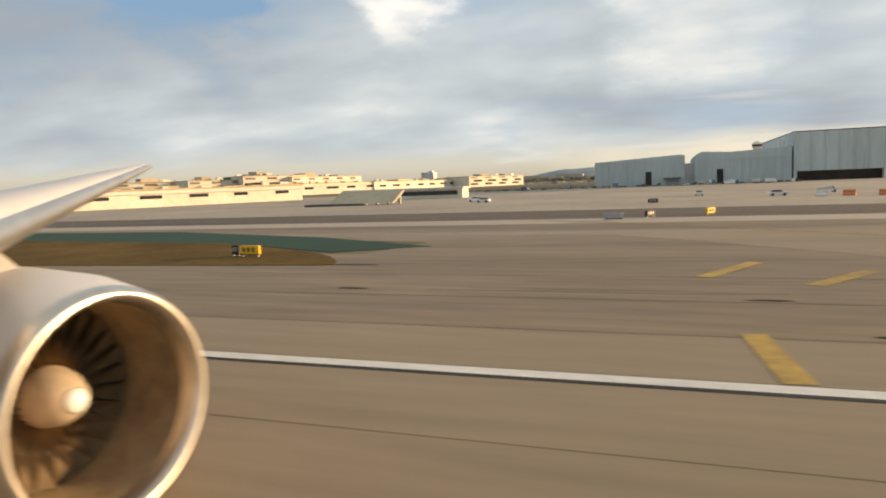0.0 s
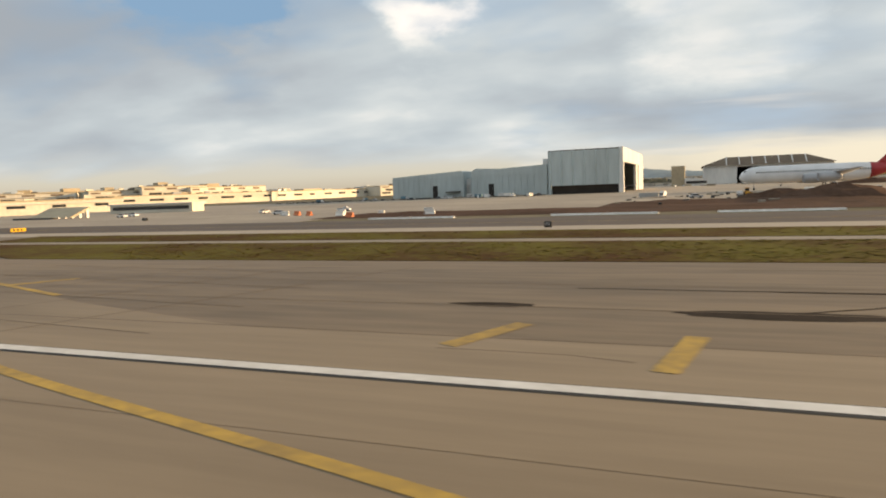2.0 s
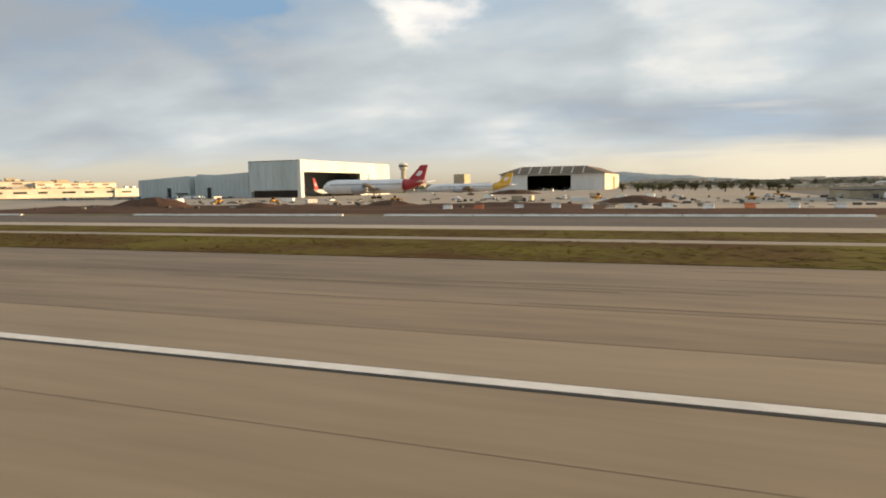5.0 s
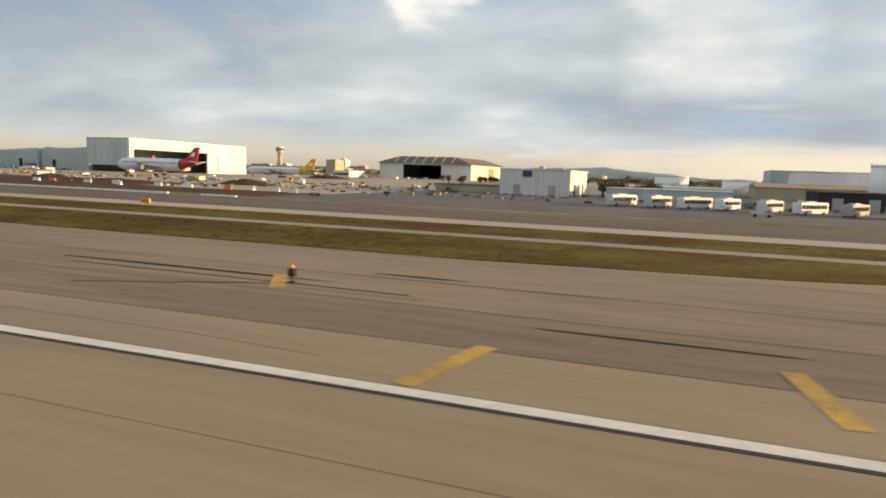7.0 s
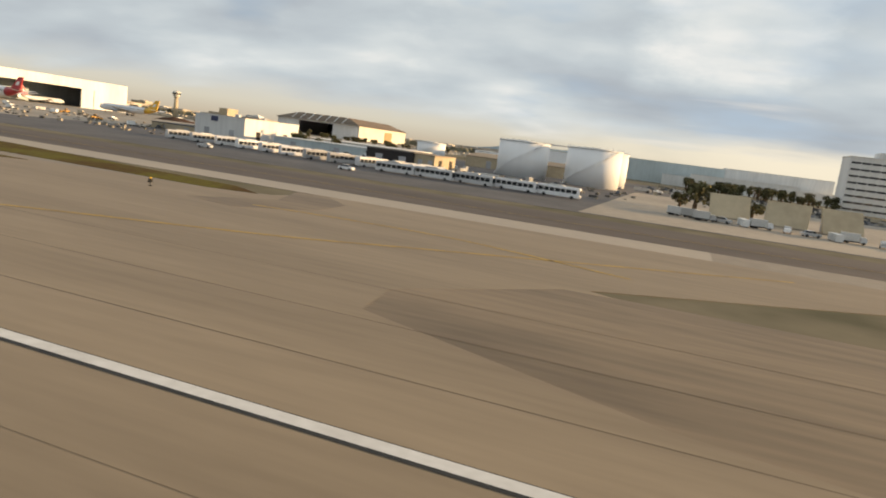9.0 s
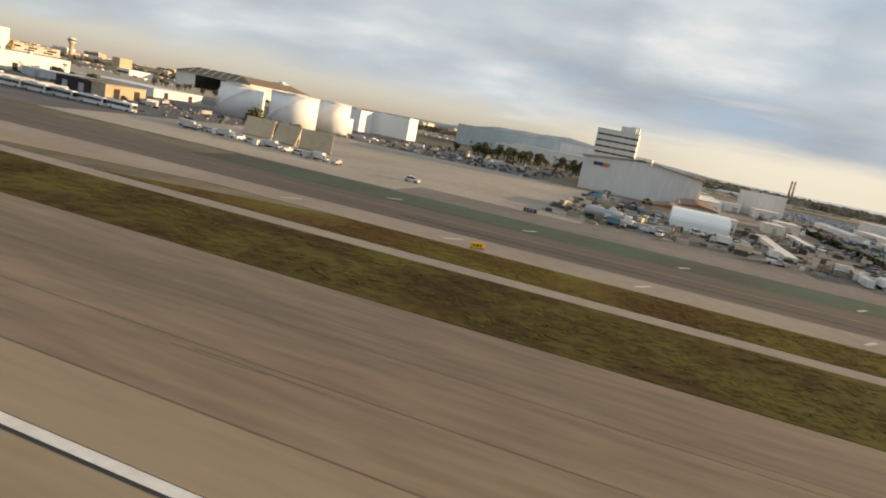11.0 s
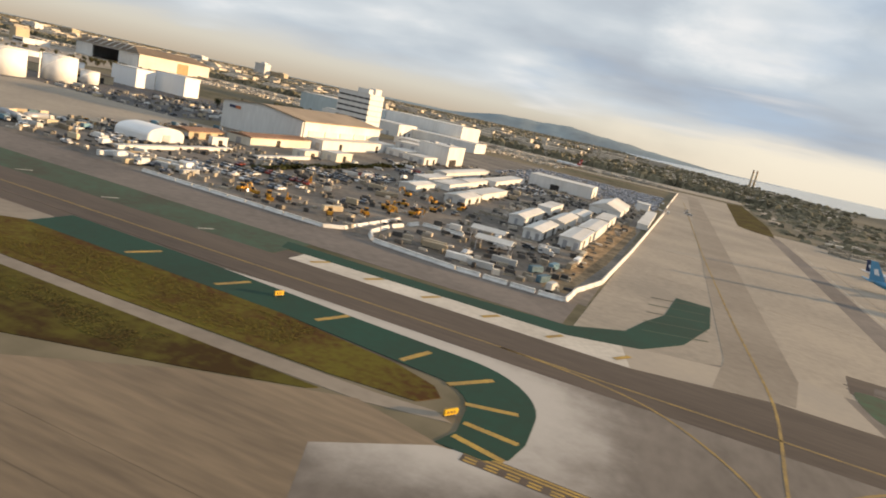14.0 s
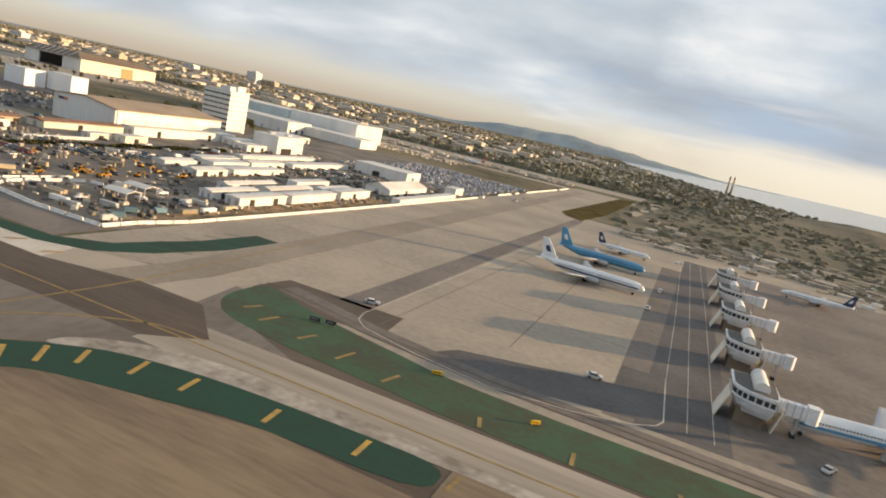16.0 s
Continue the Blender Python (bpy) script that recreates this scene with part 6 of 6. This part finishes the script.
def container(mat, label, long=2.6):
    t = thing("container", label, "container", "containers and trailers")
    bm = boxes((-long, long, -0.55, 0.55, 0.12, 1.3))
    n = int(long * 5)
    for k in range(n):
        u = -long + 2 * long * (k + 0.5) / n
        for s in (-1, 1):
            box(bm, u - 0.08, u + 0.08, s * 0.57 - 0.02, s * 0.57 + 0.02, 0.18, 1.24)
    part("body", bm, mat, t)
    for u in (-long * 0.8, long * 0.8):
        part("skid", boxes((u - 0.1, u + 0.1, -0.5, 0.5, 0, 0.12)), "black_paint", t)
    return t


def open_shelter(label):
    t = thing("shelter", label, "canopy", "open shelters in the yard")
    for x in (-2.4, 2.4):
        for y in (-1.6, 1.6):
            part("post", boxes((x - 0.07, x + 0.07, y - 0.07, y + 0.07, 0, 1.8)), "grey_metal", t)
    part("roof", profile([(-1.9, 1.75), (0, 2.15), (1.9, 1.75), (1.9, 1.88), (0, 2.28), (-1.9, 1.88)], -2.7, 2.7, axis="x"), "white_roof", t)
    return t


FLEET = dict(
    white=car("car_white", "white car parked in a row"), dark=car("car_dark", "dark car parked in a row"), red=car("car_red", "red car parked in a row"),
    pick=pickup("car_white", "white pickup truck parked outdoors"), pickd=pickup("car_dark", "dark pickup truck parked outdoors"),
    truck=box_truck("box_white", "car_white", "white box truck parked outdoors"), truckt=box_truck("box_tan", "car_dark", "tan box truck parked outdoors", 3.0, 1.4), service=box_truck("box_blue", "car_white", "blue and white service truck", 2.0, 1.0),
    bus=bus("white airport bus in a parked row"), tanker=tanker("silver tank truck with white cab"),
    loader=loader("yellow wheel loader parked in the yard"), digger=excavator("yellow excavator parked in the yard"),
    boxw=container("box_white", "white cargo container on skids"), boxt=container("box_tan", "tan cargo container on skids"), boxb=container("box_blue", "blue cargo container on skids", 1.6),
    shelter=open_shelter("open shelter with a pale pitched roof"))
for key, size in dict(loader=0.75, digger=0.66, truck=0.68, truckt=0.64, boxw=0.66, boxt=0.66, boxb=0.7, service=0.75, pick=0.85, pickd=0.85).items():
    FLEET[key].scale = (size,) * 3
USED = set()


def place(key, x, y, turn):
    m = pose(x, y, 0.03, 0, 0, turn)
    if key in USED:
        return copy_thing(FLEET[key], m)
    USED.add(key)
    FLEET[key].matrix_basis = m @ Matrix.Diagonal((*FLEET[key].scale, 1))
    return FLEET[key]


for k in range(11):                                   # the bus row before the tank farm, parked aslant
    place("bus", 246 + k * 4.55 + random.uniform(-0.35, 0.35), 92.6 + 0.9 * math.sin(k * 0.6) + random.uniform(-0.5, 0.5), 58 + random.uniform(-8, 8))
for k in range(5):
    place("bus", 289 + k * 5.8, 86.6 + 0.5 * k, random.uniform(-8, 8))
for k in range(14):
    place(("truck", "pick", "white", "boxw")[k % 4], 328 + k * 2.3, 86 - k * 0.4 + random.uniform(-0.6, 0.6), random.uniform(-20, 20) + 90 * (k % 2))
place("tanker", 394.8, 86.2, -4)
place("white", 369.2, 80.3, 0)
place("white", 540.4, 82.5, 20)
place("white", 571.2, 83.0, 15)
place("white", 596.5, 78.6, 60), place("white", 573.8, 131, 80), place("white", 574.8, 152, 90), place("pick", 577.0, 205, 30)
place("truck", 328, 86, 160), place("truck", 331, 84, 10), place("pick", 262, 79, 5), place("white", 286, 77.6, 0)
for x, y, key in ((446, 84, "loader"), (448.6, 83.5, "digger"), (450.8, 84, "loader"), (453.2, 85.5, "digger"), (461, 84.5, "loader"), (459.4, 88, "boxt"), (463, 92, "loader"), (464, 99, "digger"), (461.5, 103, "loader"), (466.5, 104, "loader"), (466.5, 112, "digger"), (468, 124, "loader"), (444.5, 105, "digger")):
    place(key, x, y, random.uniform(0, 360))
place("boxt", 477.5, 84.5, 10), place("boxt", 478.2, 83.2, 10), place("shelter", 484, 92, 4), place("shelter", 481, 99, 4)
place("boxw", 482.5, 81.0, 8), place("boxw", 485.6, 80.4, 8), place("boxb", 493.5, 82.5, 70), place("truck", 495.4, 79.8, 80), place("boxb", 491.5, 87, 60), place("boxb", 493, 92, 80), place("boxt", 494.8, 97, 84)
for k in range(2):
    place("boxt" if k % 3 else "boxw", 494.6 + random.uniform(-0.4, 0.4), 102 + k * 6.2, 88)
place("white", 436.5, 96, 40)
# rows in the car parks
for row, (x0, x1, y, keys) in enumerate((
        (428, 447, 92.5, "wdwpd"), (428, 447, 98.5, "dwdwd"), (430, 446, 104, "wddwr"), (426, 446, 119, "dwddw"), (426, 446, 123.5, "wdwdd"), (436, 448, 134, "wdwdr"),
        (436, 448, 139, "dwdwd"), (437, 447, 160, "dwdwd"), (437, 447, 168, "wwdrd"), (452, 470, 190, "wdwdd"), (452, 470, 197, "dwrdw"), (452, 480, 205, "dwdwd"))):
    x = x0
    while x < x1:
        if random.random() < 0.82:
            place({"w": "white", "d": "dark", "r": "red", "p": "pick"}[random.choice(keys)], x, y + random.uniform(-0.2, 0.2), 90 + random.uniform(-4, 4) + (180 if random.random() < 0.5 else 0))
        x += 1.35
# loose service vehicles, trailers and containers
for (x0, x1, y0, y1, n, keys) in (
        (387, 412, 83, 100, 34, ("truck", "pick", "boxw", "truckt", "service", "boxt", "white", "tanker")),
        (412, 436, 80, 90, 26, ("truck", "pick", "white", "boxw", "pickd", "boxt")),
        (386, 402, 100, 150, 26, ("truckt", "boxt", "pickd", "service", "loader", "dark")),
        (450, 470, 96, 128, 14, ("truckt", "loader", "pickd", "dark", "digger", "loader", "boxt")),
        (474, 492, 84, 108, 12, ("truck", "pickd", "boxw", "dark", "pick")),
        (420, 448, 128, 180, 22, ("dark", "boxw", "pick", "truck")),
        (440, 470, 150, 210, 22, ("boxt", "dark", "pick", "truckt")),
        (318, 372, 150, 215, 34, ("truckt", "boxw", "pick", "dark", "boxt")),
        (255, 318, 104, 132, 18, ("boxw", "boxt", "truck", "dark")),
        (150, 215, 112, 150, 18, ("boxt", "truck", "truckt", "loader", "pick", "boxw")),
        (60, 140, 112, 150, 13, ("truck", "boxw", "pick", "loader", "white")),
        (-40, 30, 180, 197, 22, ("truck", "white", "boxw", "dark", "service")),
        (-30, 26, 84, 96, 5, ("pick", "white", "white")),
        (60, 130, 290, 350, 18, ("truck", "boxw", "white", "boxt")),
        (500, 520, 235, 300, 6, ("white", "truck")),
        (590, 660, 215, 300, 30, ("boxw", "boxt", "truckt", "dark", "white"))):
    for _ in range(n):
        place(random.choice(keys), random.uniform(x0, x1), random.uniform(y0, y1), random.choice((0, 90, 180, 270, 20)) + random.uniform(-10, 10))


# ---- trees ----
def tree(h, r, palm=False):
    t = thing("palm_tree" if palm else "tree", "tall thin palm with a dark ragged crown" if palm else "dark green leafy tree with uneven crown", "tree", "trees of the airfield")
    part("trunk", lathe([(0, 0.16 * r + 0.05), (h * 0.5, 0.1 * r + 0.03), (h * 0.9, 0.05)], 8), "bark", t)
    bm = bmesh.new()
    if palm:
        for k in range(22):
            a, d = random.uniform(0, 6.28), random.uniform(-0.6, 0.7)
            c, s = math.cos(a), math.sin(a)
            v = [bm.verts.new(p) for p in ((0, 0, h * 0.9), (c * r * 0.5 - s * 0.12, s * r * 0.5 + c * 0.12, h * 0.9 + d * 0.5), (c * r, s * r, h * 0.9 + d * 0.6 - 0.4), (c * r * 0.5 + s * 0.12, s * r * 0.5 - c * 0.12, h * 0.9 + d * 0.5))]
            bm.faces.new(v)
    else:
        lobes = [(Vector((random.uniform(-0.6, 0.6) * r, random.uniform(-0.6, 0.6) * r, h * random.uniform(0.45, 0.85))), r * random.uniform(0.35, 0.6)) for _ in range(7)]
        for c, q in lobes:
            for _ in range(46):
                d = Vector((random.gauss(0, 1), random.gauss(0, 1), random.gauss(0, 1))).normalized() * q * random.uniform(0.7, 1.1)
                u = Vector((random.gauss(0, 1), random.gauss(0, 1), random.gauss(0, 1))).normalized() * q * 0.28
                w = u.cross(d).normalized() * q * 0.24
                p = c + d
                bm.faces.new([bm.verts.new(z) for z in (p - u, p + w, p + u, p - w)])
        for c, q in lobes[:4]:
            part("limb", lathe([(0, 0.05 * r + 0.02), (1, 0.02)], 6), "bark", t).matrix_basis = Matrix.Translation((0, 0, h * 0.35)) @ (c - Vector((0, 0, h * 0.35))).to_track_quat("Z", "Y").to_matrix().to_4x4() @ Matrix.Diagonal((1, 1, (c - Vector((0, 0, h * 0.35))).length, 1))
    part("crown", bm, "foliage", t)
    return t


TREES = [tree(3.4, 1.5), tree(4.4, 2.0), tree(2.6, 1.3), tree(4.6, 0.9, True)]
spots = [(329.6, 101, 1), (332, 104, 0), (327.5, 107, 2), (336, 105, 0), (337, 99, 2)]
spots += [(238 + k * 1.7, 138 + random.uniform(-3, 8), random.choice((0, 2, 3))) for k in range(7)]
spots += [(random.uniform(328, 372), random.uniform(215, 290), random.choice((0, 1, 2, 3))) for k in range(60)]
spots += [(random.uniform(150, 212), random.uniform(235, 340), random.choice((0, 2, 2))) for k in range(34)]
first = set()
for x, y, i in spots:
    m = pose(x, y, 0.0, 0, 0, random.uniform(0, 360))
    if i in first:
        copy_thing(TREES[i], m)
    else:
        first.add(i)
        TREES[i].matrix_basis = m


def hedge(x0, y0, x1, y1, n):
    """A clipped uneven hedge of leafy tufts along a line."""
    bm = bmesh.new()
    for k in range(n):
        u = random.random()
        c = Vector((x0 + (x1 - x0) * u + random.uniform(-0.7, 0.7), y0 + (y1 - y0) * u, random.uniform(0.1, 0.75 + 0.5 * noise.noise((u * 9, 1, 2)))))
        a, r = random.uniform(0, 6.28), random.uniform(0.25, 0.5)
        p, q = Vector((math.cos(a), math.sin(a), 0.3)) * r, Vector((-math.sin(a), math.cos(a), random.uniform(-0.4, 0.9))) * r
        bm.faces.new([bm.verts.new(c + v) for v in (p, q, -p, -q)])
    tagged(part("hedge", bm, "hedge"), "dusty dark green hedge between rows of parked cars", "hedge", kind="stuff")


hedge(433.0, 104, 432.6, 180, 1900)


# ---- distance ----
def coast_x(y):
    for (x0, y0), (x1, y1) in zip(coast, coast[1:]):
        if y1 <= y <= y0:
            return x1 + (x0 - x1) * (y - y1) / (y0 - y1)
    return 900


def field(n, sample, size, squash, name, mat, label, category, flat_roof=True):
    """Far blocks or clumps, too many to count, in one mesh."""
    verts, faces = [], []
    for _ in range(n):
        x, y = sample()
        if x > coast_x(y) - 12:
            continue
        sx, sy, h = size(y)
        a = random.choice((0, 0.05, 0.4)) + random.uniform(-0.05, 0.05)
        c, s = math.cos(a), math.sin(a)
        b = len(verts)
        for zz, f in ((0, 1.0), (h, squash)):
            for u, v in ((-1, -1), (1, -1), (1, 1), (-1, 1)):
                j = random.uniform(0.75, 1.25) if not flat_roof else 1.0
                verts.append((x + (u * sx * c - v * sy * s) * f * j, y + (u * sx * s + v * sy * c) * f * j, zz * (j if zz else 1)))
        faces += [(b + 4, b + 5, b + 6, b + 7), (b, b + 1, b + 5, b + 4), (b + 1, b + 2, b + 6, b + 5), (b + 2, b + 3, b + 7, b + 6), (b + 3, b, b + 4, b + 7)]
    me = bpy.data.meshes.new(name)
    me.from_pydata(verts, [], faces)
    me.materials.append(M[mat])
    ob = new(name, me)
    return tagged(ob, label, category, kind="stuff")


def town(y0=515, y1=3300, power=2.2):
    y = y0 + (y1 - y0) * random.random() ** power
    lo, hi = -0.95 * y - 350, 0.30 * y + 450
    return random.uniform(lo, hi), y


def big_town():
    y = random.uniform(520, 1500)
    return random.uniform(-1.0 * y, 0.1 * y + 350), y


field(15000, town, lambda y: (random.uniform(1.0, 3.4), random.uniform(1.0, 3.4), random.uniform(1.2, 2.8)), 1.0, "town", "city", "distant sunlit low houses of the town", "houses")
field(420, big_town, lambda y: (random.uniform(5, 16), random.uniform(4, 9), random.uniform(3, 7)), 1.0, "town_blocks", "city", "larger pale distant buildings of the town", "buildings")
field(20000, lambda: town(505, 3000, 2.0), lambda y: (random.uniform(1.2, 5), random.uniform(1.2, 4), random.uniform(1.4, 4.2)), 0.45, "woods", "hazed_foliage", "dark distant trees between the houses with haze in their colour", "trees", False)
field(750, lambda: (random.uniform(545, 720), random.uniform(262, 620)), lambda y: (random.uniform(0.8, 3.2), random.uniform(0.8, 2.4), random.uniform(0.5, 1.8)), 0.5, "scrub", "hazed_foliage", "dark scrub on the dunes with haze in its colour", "scrub", False)
field(70, lambda: (random.uniform(560, 720), random.uniform(228, 300)), lambda y: (random.uniform(0.6, 3.6), random.uniform(0.6, 1.6), random.uniform(0.4, 1.3)), 1.0, "depot_sheds", "city", "low pale sheds and trailers beyond the apron", "sheds")
field(420, lambda: random.choice(((random.uniform(556, 640), random.uniform(236, 262)), (random.uniform(560, 700), 300 + random.uniform(-4, 4)), (random.uniform(560, 740), random.uniform(330, 520)))), lambda y: (random.uniform(0.5, 2.2), random.uniform(0.4, 1.2), random.uniform(0.4, 1.1)), 1.0, "far_sheds", "clutter", "distant small sheds and vehicles", "sheds")
field(1500, lambda: (random.uniform(-260, 500), random.uniform(425, 452)), lambda y: (random.uniform(0.8, 2.6), random.uniform(0.5, 1.4), random.uniform(0.6, 1.6)), 1.0, "far_cars", "city", "distant parked vehicles and sheds", "vehicles")
field(900, lambda: (random.uniform(140, 440), random.uniform(365, 402)), lambda y: (random.uniform(0.5, 1.2), random.uniform(0.5, 1.2), random.uniform(0.5, 0.9)), 1.0, "far_car_park", "city", "distant packed car park", "vehicles")
field(1000, lambda: (random.uniform(442, 500), random.choice([238 + 4.2 * k for k in range(20)]) + random.uniform(-0.5, 0.5)), lambda y: (0.45, 0.95, 0.62), 0.8, "car_park", "car_mix", "distant packed rows of parked cars", "cars")
for name, mat, n, lab in (("yard_clutter", "clutter", 900, "small crates, pallets and carts in the yard"), ("yard_clutter_dark", "dark_clutter", 1000, "small dark machines and tyres in the yard"), ("yard_clutter_white", "city", 420, "small pale boxes and sheds in the yard")):
    field(n, lambda: random.choice(((random.uniform(386, 440), random.uniform(80, 130)), (random.uniform(440, 468), random.uniform(79, 210)), (random.uniform(471, 497), random.uniform(79, 200)), (random.uniform(320, 372), random.uniform(150, 230)), (random.uniform(425, 500), random.uniform(180, 235)))), lambda y: (random.uniform(0.15, 0.8), random.uniform(0.12, 0.45), random.uniform(0.12, 0.75)), 0.9, name, mat, lab, "clutter")
for name, mat, n, lab in (("apron_clutter", "clutter", 420, "small carts and crates on the apron"), ("apron_clutter_dark", "dark_clutter", 350, "small dark machines on the apron")):
    field(n, lambda: random.choice(((random.uniform(60, 215), random.uniform(86, 150)), (random.uniform(205, 320), random.uniform(95, 135)), (random.uniform(-60, 30), random.uniform(186, 198)))), lambda y: (random.uniform(0.15, 0.7), random.uniform(0.12, 0.4), random.uniform(0.1, 0.45)), 0.9, name, mat, lab, "clutter")
paving("dune_road", [(556, 330), (580, 296), (700, 286), (700, 292), (584, 304), (562, 336)], 0.05, "apron", "pale road through the scrub", "road")
paving("coast_road", [(545, 560), (552, 440), (548, 330), (553, 330), (558, 440), (552, 560)], 0.05, "apron", "pale road through the scrub", "road")
paving("dune_scrub", [(560, 262), (625, 238), (720, 225), (800, 260), (770, 620), (640, 900), (545, 620), (545, 300)], 0.03, "dune", "dark scrubby dune land beyond the apron", "ground")
for k, (x, y, w, d, h) in enumerate(((-547, 1447, 15, 12, 29), (-512, 1470, 22, 10, 15), (-620, 1300, 18, 10, 14), (-560, 900, 16, 8, 12), (-470, 760, 14, 7, 10), (-330, 820, 16, 8, 9))):
    office_block(x - w, x + w, y - d, y + d, h, 9, "tan_wall" if k % 2 else "white_metal", "distant town office tower with window rows", 6)

# far ridge
bm = bmesh.new()
na, nd = 110, 6
g = []
for i in range(na + 1):
    a = -62 + 70 * i / na
    prof = 62 * math.exp(-((a + 11.5) / 6.5) ** 4) + 26 * math.exp(-((a + 3.0) / 4.0) ** 2) + 9 * math.exp(-((a + 22) / 5) ** 2) + 5
    prof *= 1 + 0.12 * noise.noise((a * 0.35, 3, 0)) + 0.06 * noise.noise((a * 1.3, 7, 0))
    prof *= min(1, max(0, (8 - a) / 9))
    row = []
    for j in range(nd + 1):
        d = 3900 + 700 * j / nd
        row.append(bm.verts.new((500 + d * math.sin(radians(a)), d * math.cos(radians(a)), max(-0.5, prof * math.sin(math.pi * j / nd) ** 0.8 * (1 + 0.15 * noise.noise((a * 0.9, j * 0.8, 5)))) - 0.4)))
    g.append(row)
for i in range(na):
    for j in range(nd):
        bm.faces.new((g[i][j], g[i + 1][j], g[i + 1][j + 1], g[i][j + 1])).smooth = True
setting(part("backdrop_hills", bm, "hazed_hill"), "coastal hills on the horizon with blue haze in their colour", "hills")
# dark dunes at the shore
bm = bmesh.new()
g = [[bm.verts.new((640 + 260 * i / 40, 640 + 260 * j / 12 + 0.4 * i, -0.1 + 9.5 * math.sin(math.pi * j / 12) * min(1, i / 14) * (0.8 + 0.4 * noise.noise((i * 0.22, j * 0.3, 4))))) for j in range(13)] for i in range(41)]
for i in range(40):
    for j in range(12):
        bm.faces.new((g[i][j], g[i + 1][j], g[i + 1][j + 1], g[i][j + 1])).smooth = True
setting(part("dunes", bm, "dune"), "dark scrub-covered dune ridge at the shore", "dunes")
for k in range(2):
    t = thing("chimney", "tall thin power station chimney", "chimney", "power station chimneys", at=(628 + k * 9, 1450 + 20 * k, 0))
    part("flue", lathe([(0, 2.4), (33, 1.5)], 12), "tan_wall", t)
    part("band", lathe([(28, 1.8), (30, 1.75)], 12), "red_paint", t)


# ---- the aircraft's own wing and engine, as it stands on the runway at the start ----
t = thing("jet_wing", "grey aircraft wing with a big jet engine on its landing gear", "aircraft wing")
part("wing", wing_mesh((-3.6, 1.3, 2.35), (-10.4, 11.0, 3.55), 3.6, 0.95, 0.55, 0.12), "nacelle", t)
part("slat", wing_mesh((-3.50, 1.4, 2.33), (-10.28, 10.9, 3.55), 0.5, 0.16, 0.30, 0.09), "chrome", t, "polished leading edge")
E0 = (-4.5, 4.12, 1.20)
e = part("engine_cowl", lathe([(-0.02, 0.955), (-0.12, 0.985), (-0.5, 1.06), (-1.2, 1.10), (-2.0, 1.04), (-2.7, 0.86), (-2.72, 0.80), (-1.6, 0.80)], 72, axis="x", at=E0, cap=False), "nacelle", t, "grey engine cowling")
part("intake_lip", lathe([(-0.14, 0.985), (-0.03, 0.965), (0.03, 0.935), (0.045, 0.905), (0.03, 0.875), (-0.06, 0.845), (-0.16, 0.83)], 72, axis="x", at=E0, cap=False), "chrome", e, "polished metal intake lip")
part("intake_duct", lathe([(-0.16, 0.83), (-0.5, 0.80), (-1.0, 0.82)], 72, axis="x", at=E0, cap=False), "intake", e)
blade = None
for k in range(26):
    a = 2 * math.pi * k / 26
    bm = bmesh.new()
    pts = []
    for r_, tw in ((0.2, 0.9), (0.5, 0.6), (0.81, 0.25)):
        for sgn in (-1, 1):
            da, dx = sgn * 0.10 * (0.45 + r_), sgn * 0.09 * tw
            pts.append(bm.verts.new((E0[0] - 0.86 + dx, E0[1] + r_ * math.cos(a + da), E0[2] + r_ * math.sin(a + da))))
    bm.faces.new((pts[0], pts[1], pts[3], pts[2]))
    bm.faces.new((pts[2], pts[3], pts[5], pts[4]))
    bmesh.ops.solidify(bm, geom=bm.faces[:], thickness=0.02)
    part("fan_blade", bm, "intake", e)
part("fan_disc", lathe([(-0.93, 0.82), (-0.91, 0.02)], 48, axis="x", at=E0), "intake", e)
part("spinner", lathe([(-0.90, 0.27), (-0.80, 0.265), (-0.66, 0.235), (-0.54, 0.17), (-0.46, 0.095), (-0.43, 0.03)], 36, axis="x", at=E0), "spinner", e, "rounded tan spinner cone")
part("spinner_tip", lathe([(-0.475, 0.112), (-0.455, 0.098), (-0.425, 0.04), (-0.42, 0.005)], 24, axis="x", at=E0), "plane_white", e, "white spinner tip")
e.matrix_basis = Matrix.Translation(E0) @ pose(0, 0, 0, 0, 0, -5) @ Matrix.Diagonal((1.06, 1.06, 1.06, 1)) @ Matrix.Translation((-E0[0], -E0[1], -E0[2]))
part("pylon", profile([(E0[0] - 0.9, 2.2), (E0[0] - 1.5, 2.55), (E0[0] - 3.0, 2.75), (E0[0] - 4.0, 2.6), (E0[0] - 2.9, 2.0)], E0[1] - 0.16, E0[1] + 0.16), "nacelle", t)
g = part("landing_gear", lathe([(0.5, 0.12), (2.4, 0.15)], 14, at=(-6.6, 2.0, 0)), "grey_metal", t)
for dx in (-0.36, 0.36):
    for dy in (-0.26, 0.26):
        part("wheel", lathe([(-0.11, 0.2), (-0.09, 0.30), (0.09, 0.30), (0.11, 0.2)], 22, axis="y", at=(-6.6 + dx, 2.0 + dy, 0.335)), "rubber", g)
part("bogie", boxes((-7.05, -6.15, 1.9, 2.1, 0.28, 0.5)), "grey_metal", g)
for k, u in enumerate((0.45, 0.65, 0.85)):
    p = Vector((-3.6, 1.3, 2.35)).lerp(Vector((-10.4, 11.0, 3.55)), u)
    c = 3.6 + (0.95 - 3.6) * u
    part("flap_fairing", lathe([(-0.5, 0.03), (-0.3, 0.12), (0.3, 0.14), (0.6, 0.03)], 12, axis="x", at=(p.x - c * 0.8, p.y, p.z - 0.14)), "nacelle", t)
